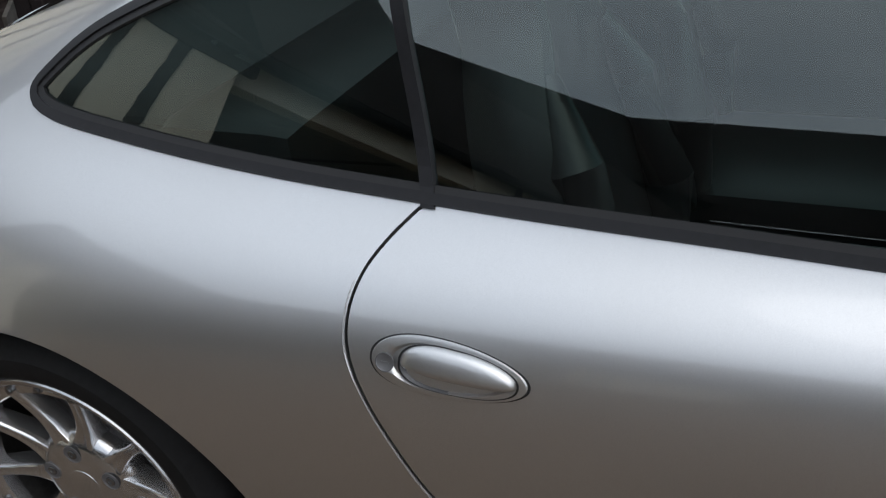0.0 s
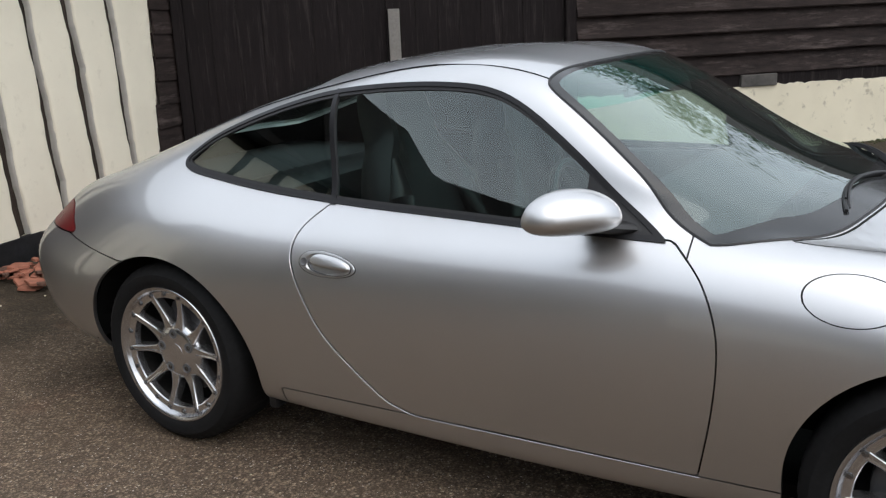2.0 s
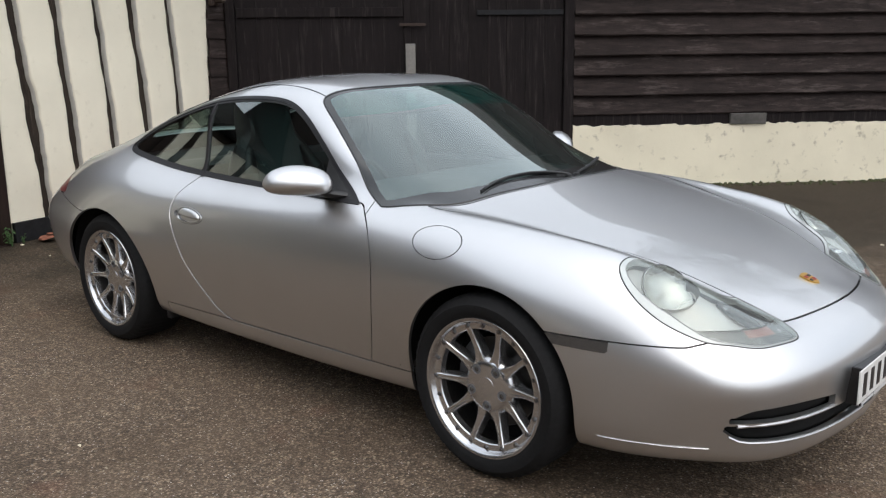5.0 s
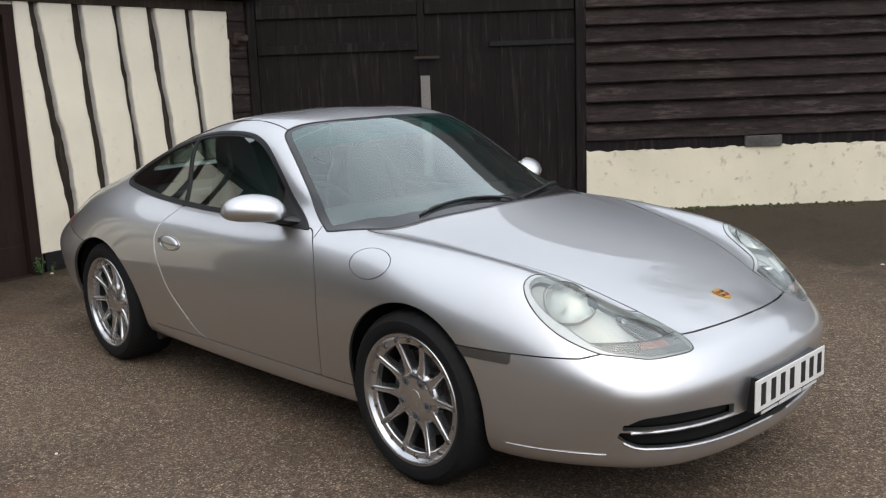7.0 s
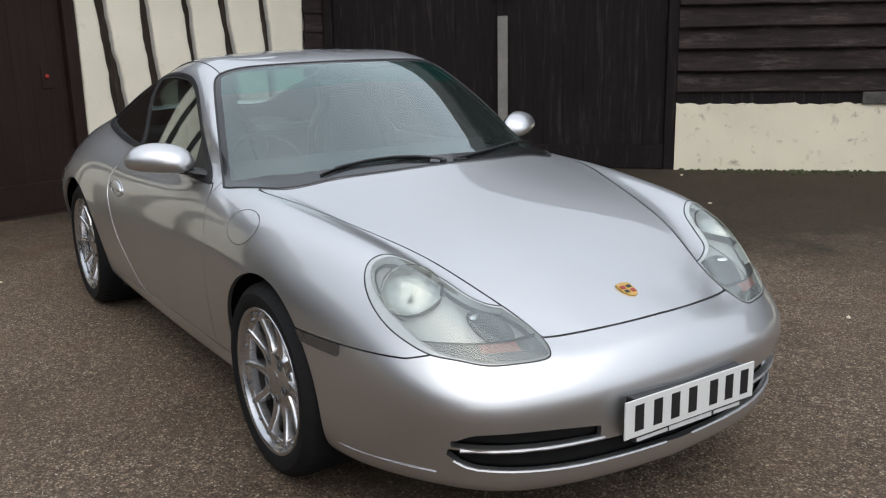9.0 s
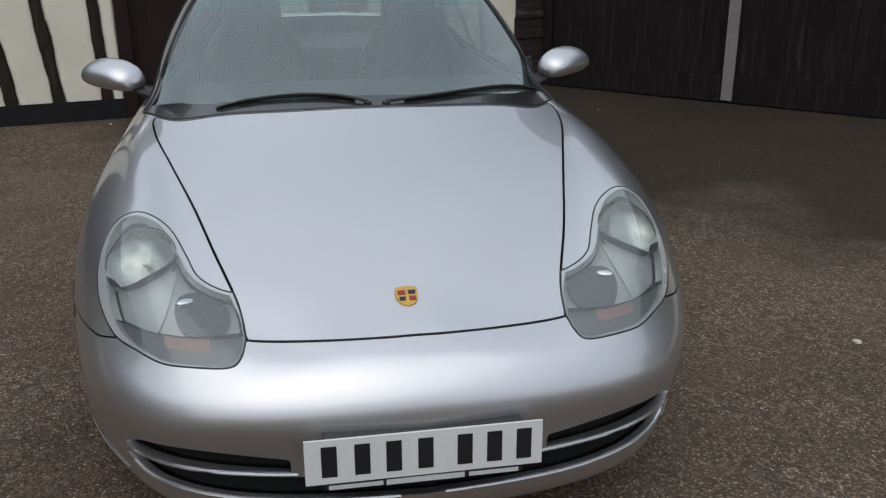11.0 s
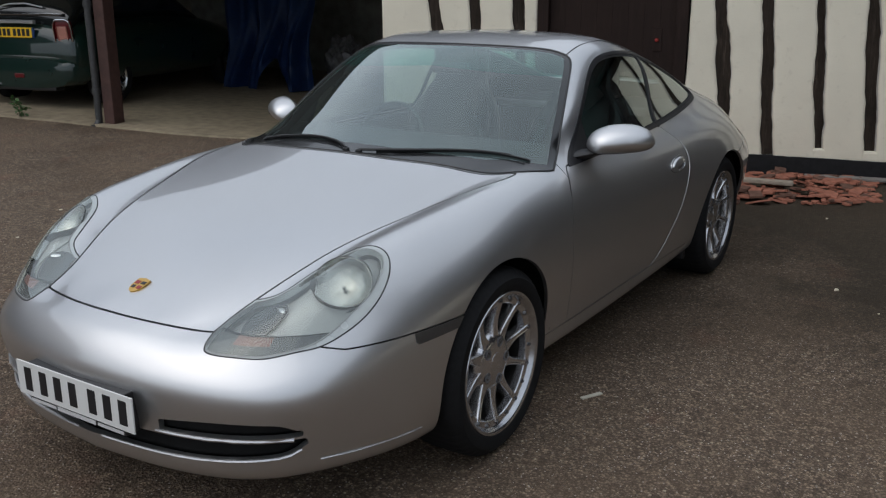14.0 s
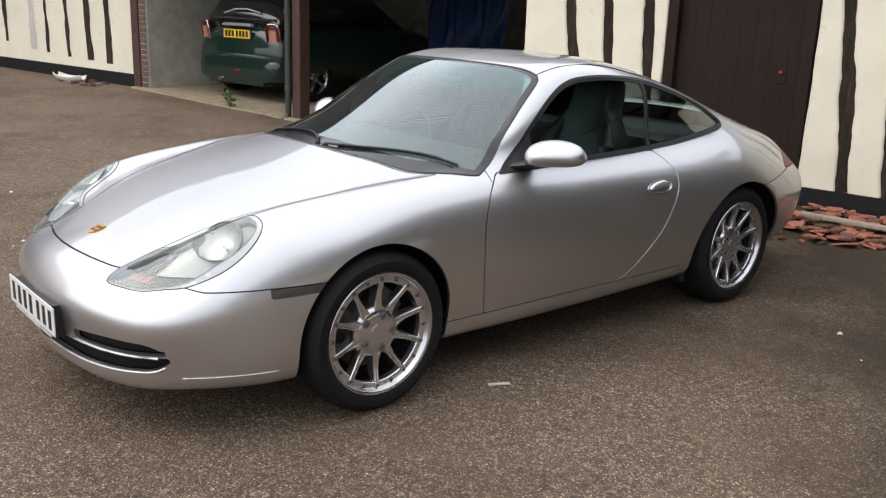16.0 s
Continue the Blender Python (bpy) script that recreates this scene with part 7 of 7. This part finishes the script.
for v in bm.verts:
    n1 = noise.noise(v.co * 1.7) * .35 + noise.noise(v.co * 4.3) * .2 + abs(noise.noise(v.co * 9)) * .20
    v.co = Vector((v.co.x * .27, v.co.y * .30, max(v.co.z, -.55) * .41)) * (1 + n1)
    v.co.z = max(v.co.z, -.22)
bag = tagged(mesh_object("plastic_sack", bm, MAT["bag"], smooth=True), "crumpled pale grey plastic sacking on the floor", "sack")
bag.matrix_world = YARD @ pose(7.45, -4.1, .345)
bm = bmesh.new()
bmesh.ops.create_icosphere(bm, subdivisions=4, radius=1.0)
for v in bm.verts:
    n1 = noise.noise(v.co * 2.3 + Vector((5, 1, 2))) * .4 + noise.noise(v.co * 6) * .25
    v.co = Vector((v.co.x * .28, v.co.y * .25, max(v.co.z, -.5) * .28)) * (1 + n1)
    v.co.z = max(v.co.z, -.15)
bag2 = tagged(mesh_object("plastic_sack", bm, MAT["dark_bag"], smooth=True), "smaller dark crumpled sack on the floor", "sack")
bag2.matrix_world = YARD @ pose(6.95, -4.15, .275)
bm = bmesh.new()
add_lathe(bm, [(.21, -.10), (.25, -.115), (.33, -.10), (.345, -.05), (.345, .05), (.33, .10), (.25, .115), (.21, .10)], 48, close=True)
tyre = tagged(mesh_object("spare_tyre", bm, MAT["tyre"], smooth=True), "old black tyre standing against the garage wall", "tyre")
tyre.matrix_world = YARD @ pose(6.85, -5.35, .475, 8, 0, 0)
bm = bmesh.new()
add_lathe(bm, [(.0005, .02), (.10, .03), (.19, .0), (.212, .02)], 40)
part("disc", bm, MAT["caliper"], tyre, "dull steel wheel disc", smooth=True)
bm = bmesh.new()
bmesh.ops.create_icosphere(bm, subdivisions=4, radius=1.0)
for v in bm.verts:
    n1 = noise.noise(v.co * 2.1 + Vector((1, 7, 2))) * .3 + noise.noise(v.co * 7) * .2
    v.co = Vector((v.co.x * .17, v.co.y * .12, v.co.z * .14)) * (1 + n1)
    v.co.z = max(v.co.z, -.105)
rag = tagged(mesh_object("blue_cloth", bm, MAT["rag"], smooth=True), "bundle of blue patterned cloth at the garage corner", "cloth")
rag.matrix_world = YARD @ pose(4.80, .19, .150) @ Matrix.Scale(.82, 4)

# ---------------------------------------------------------------- rubble behind the car
def shard(w, d, h, seed):
    r = random.Random(seed)
    bm = bmesh.new()
    k = r.randint(4, 6)
    base = [(w * math.cos(2 * math.pi * (i + r.uniform(-.25, .25)) / k) * r.uniform(.75, 1.1), d * math.sin(2 * math.pi * (i + r.uniform(-.25, .25)) / k) * r.uniform(.75, 1.1)) for i in range(k)]
    a = [bm.verts.new((x, y, 0)) for x, y in base]
    b = [bm.verts.new((x * .95, y * .95, h)) for x, y in base]
    bm.faces.new(a[::-1])
    bm.faces.new(b)
    for i in range(k):
        bm.faces.new((a[i], a[(i + 1) % k], b[(i + 1) % k], b[i]))
    me = bpy.data.meshes.new("broken_tile")
    bm.to_mesh(me)
    bm.free()
    return me


pile = tagged(holder("tile_heap", YARD @ pose(1.6, .5, .05)), "spread heap of broken red clay tiles on the ground", "rubble")
shapes = [shard(rng.uniform(.05, .115), rng.uniform(.04, .08), rng.uniform(.010, .014), 40 + k) for k in range(8)] + [shard(rng.uniform(.02, .045), rng.uniform(.015, .035), rng.uniform(.010, .015), 60 + k) for k in range(7)]
for k, me in enumerate(shapes):
    me.materials.append(MAT["tile_brown"] if k in (3, 6, 9, 12) else MAT["tile_red"])
for k in range(285):
    big = k < 165
    ob = new("broken_tile", shapes[k % 8] if big else shapes[8 + k % 7])
    ob.parent = pile
    if k % 6 == 0:
        x, y = rng.uniform(-1.35, -.6), -.42 + abs(rng.gauss(0, .12))
    else:
        x = rng.uniform(-.78, .50)
        y = rng.uniform(-.36, .62 - .30 * max(0, -x) + .1 * x) + (rng.uniform(0, .14) if not big else 0)
    hgt = .065 * max(0, 1 - ((x - .1) / .95) ** 2) * max(0, 1 - ((y - .05) / .75) ** 2)
    layer = rng.random()
    w = pile.matrix_world @ Vector((x, y, 0))
    ob.matrix_basis = pose(x, y, ground_z(w.x, w.y) - .05 + hgt * layer + .002, rng.gauss(0, 5) + 9 * (y > .3), rng.gauss(0, 6), rng.uniform(0, 360))
bm = box_bm((-.52, -.045, 0), (.52, .045, .020), bevel=.005)
plank = tagged(mesh_object("loose_plank", bm, MAT["weathered"]), "pale weathered plank lying along the rubble", "plank")
plank.matrix_world = YARD @ pose(.78, .20, .070, 0, 1, -2)
bm = box_bm((-.33, -.055, 0), (.33, .055, .028), bevel=.008)
plank2 = tagged(mesh_object("loose_plank", bm, MAT["pale_wood"]), "short pale board on the broken tiles", "plank")
plank2.matrix_world = YARD @ pose(1.70, .64, .085, 3, -1, 2)

# ---------------------------------------------------------------- weeds and scraps
def weed(m, leaves, size, seed):
    r = random.Random(seed)
    ob = holder("weed", m)
    bm = bmesh.new()
    tips = []
    for k in range(max(3, leaves // 8)):
        a = r.uniform(0, 6.28)
        h = size * r.uniform(.5, 1.0)
        tip = Vector((math.cos(a) * size * .35, math.sin(a) * size * .35, h))
        add_tube(bm, [(0, 0, 0), tip * .5 + Vector((0, 0, .02)), tip], [.003, .002, .001], 5)
        tips.append(tip)
    part("stem", bm, MAT["leaf"], ob)
    bm = bmesh.new()
    for k in range(leaves):
        p = r.choice(tips) * r.uniform(.3, 1.05)
        l, w = size * r.uniform(.12, .24), size * r.uniform(.04, .08)
        mm = Matrix.Translation(p) @ Euler((r.uniform(-1, 1), r.uniform(-1, 1), r.uniform(0, 6.28))).to_matrix().to_4x4()
        v = [bm.verts.new(mm @ Vector(q)) for q in ((0, 0, 0), (l * .5, w, .004), (l, 0, -.006), (l * .5, -w, .004))]
        bm.faces.new(v)
    part("leaves", bm, MAT["leaf"], ob, "small green leaves")
    return ob


tagged(weed(YARD @ pose(9.24, .10, .12), 60, .26, 3), "green weed growing at the garage threshold", "weed", "weeds")
tagged(weed(YARD @ pose(2.32, .16, .045), 50, .13, 5), "green weed at the foot of the brown door", "weed", "weeds")
tagged(weed(YARD @ pose(2.22, .15, .045), 26, .08, 8), "small weed at the foot of the wall", "weed", "weeds")
scrap = tagged(mesh_object("wood_scrap", box_bm((-.048, -.009, 0), (.048, .009, .006), bevel=.002), MAT["paper"]), "pale splinter of wood lying on the tarmac", "scrap")
scrap.matrix_world = pose(-.551, .913, .001, 0, 0, 152)
sections = []
for t in np.linspace(-1, 1, 15):
    lift, wide = .075 * max(0, abs(t) - .35) ** 1.6, .095 * (1 - .45 * t ** 4)
    arc = [(math.cos(a), math.sin(a)) for a in np.linspace(math.pi, 2 * math.pi, 9)]
    sections.append([(.33 * t, wide * c, lift + .075 + .075 * q) for c, q in arc] + [(.33 * t, wide * .86 * c, lift + .081 + .066 * q) for c, q in arc[::-1]])
bm = loft(sections)
white = tagged(mesh_object("gutter_offcut", bm, MAT["offcut"], smooth=True), "curved white plastic gutter offcut lying at the wall foot", "debris")
white.matrix_world = YARD @ pose(12.60, .30, ground_z(-2.5, -11.2) + .0, 0, 0, 4)
debris = [shard(rng.uniform(.03, .08), rng.uniform(.03, .06), rng.uniform(.02, .045), 90 + k) for k in range(4)]
for k, me in enumerate(debris):
    me.materials.append((MAT["weathered"], MAT["tile_brown"], MAT["old_block"], MAT["tile_brown"])[k])
for k in range(13):
    s = 11.75 + rng.uniform(0, .75)
    p = YARD @ Vector((s, .10 + rng.uniform(0, .35), 0))
    ob = tagged(new("stone", debris[k % 4]), "small broken stone at the wall foot", "stone", "stones by the far wall")
    ob.matrix_world = pose(p.x, p.y, ground_z(p.x, p.y) - .002, rng.uniform(-8, 8), rng.uniform(-8, 8), rng.uniform(0, 360))
me = shard(.012, .009, .006, 300)
me.materials.append(MAT["lime_old"])
for k in range(70):
    x, y = rng.uniform(-5, 2.2), rng.uniform(-4.5, 4.5)
    if abs(y) < 1.0 and -3.6 < x < 1.2:
        continue
    ob = tagged(new("pebble", me), "pale pebble loose on the tarmac", "pebble", "loose pebbles")
    ob.matrix_world = pose(x, y, ground_z(x, y), 0, 0, rng.uniform(0, 360)) @ Matrix.Diagonal((*([rng.uniform(.5, 1.4)] * 3), 1))
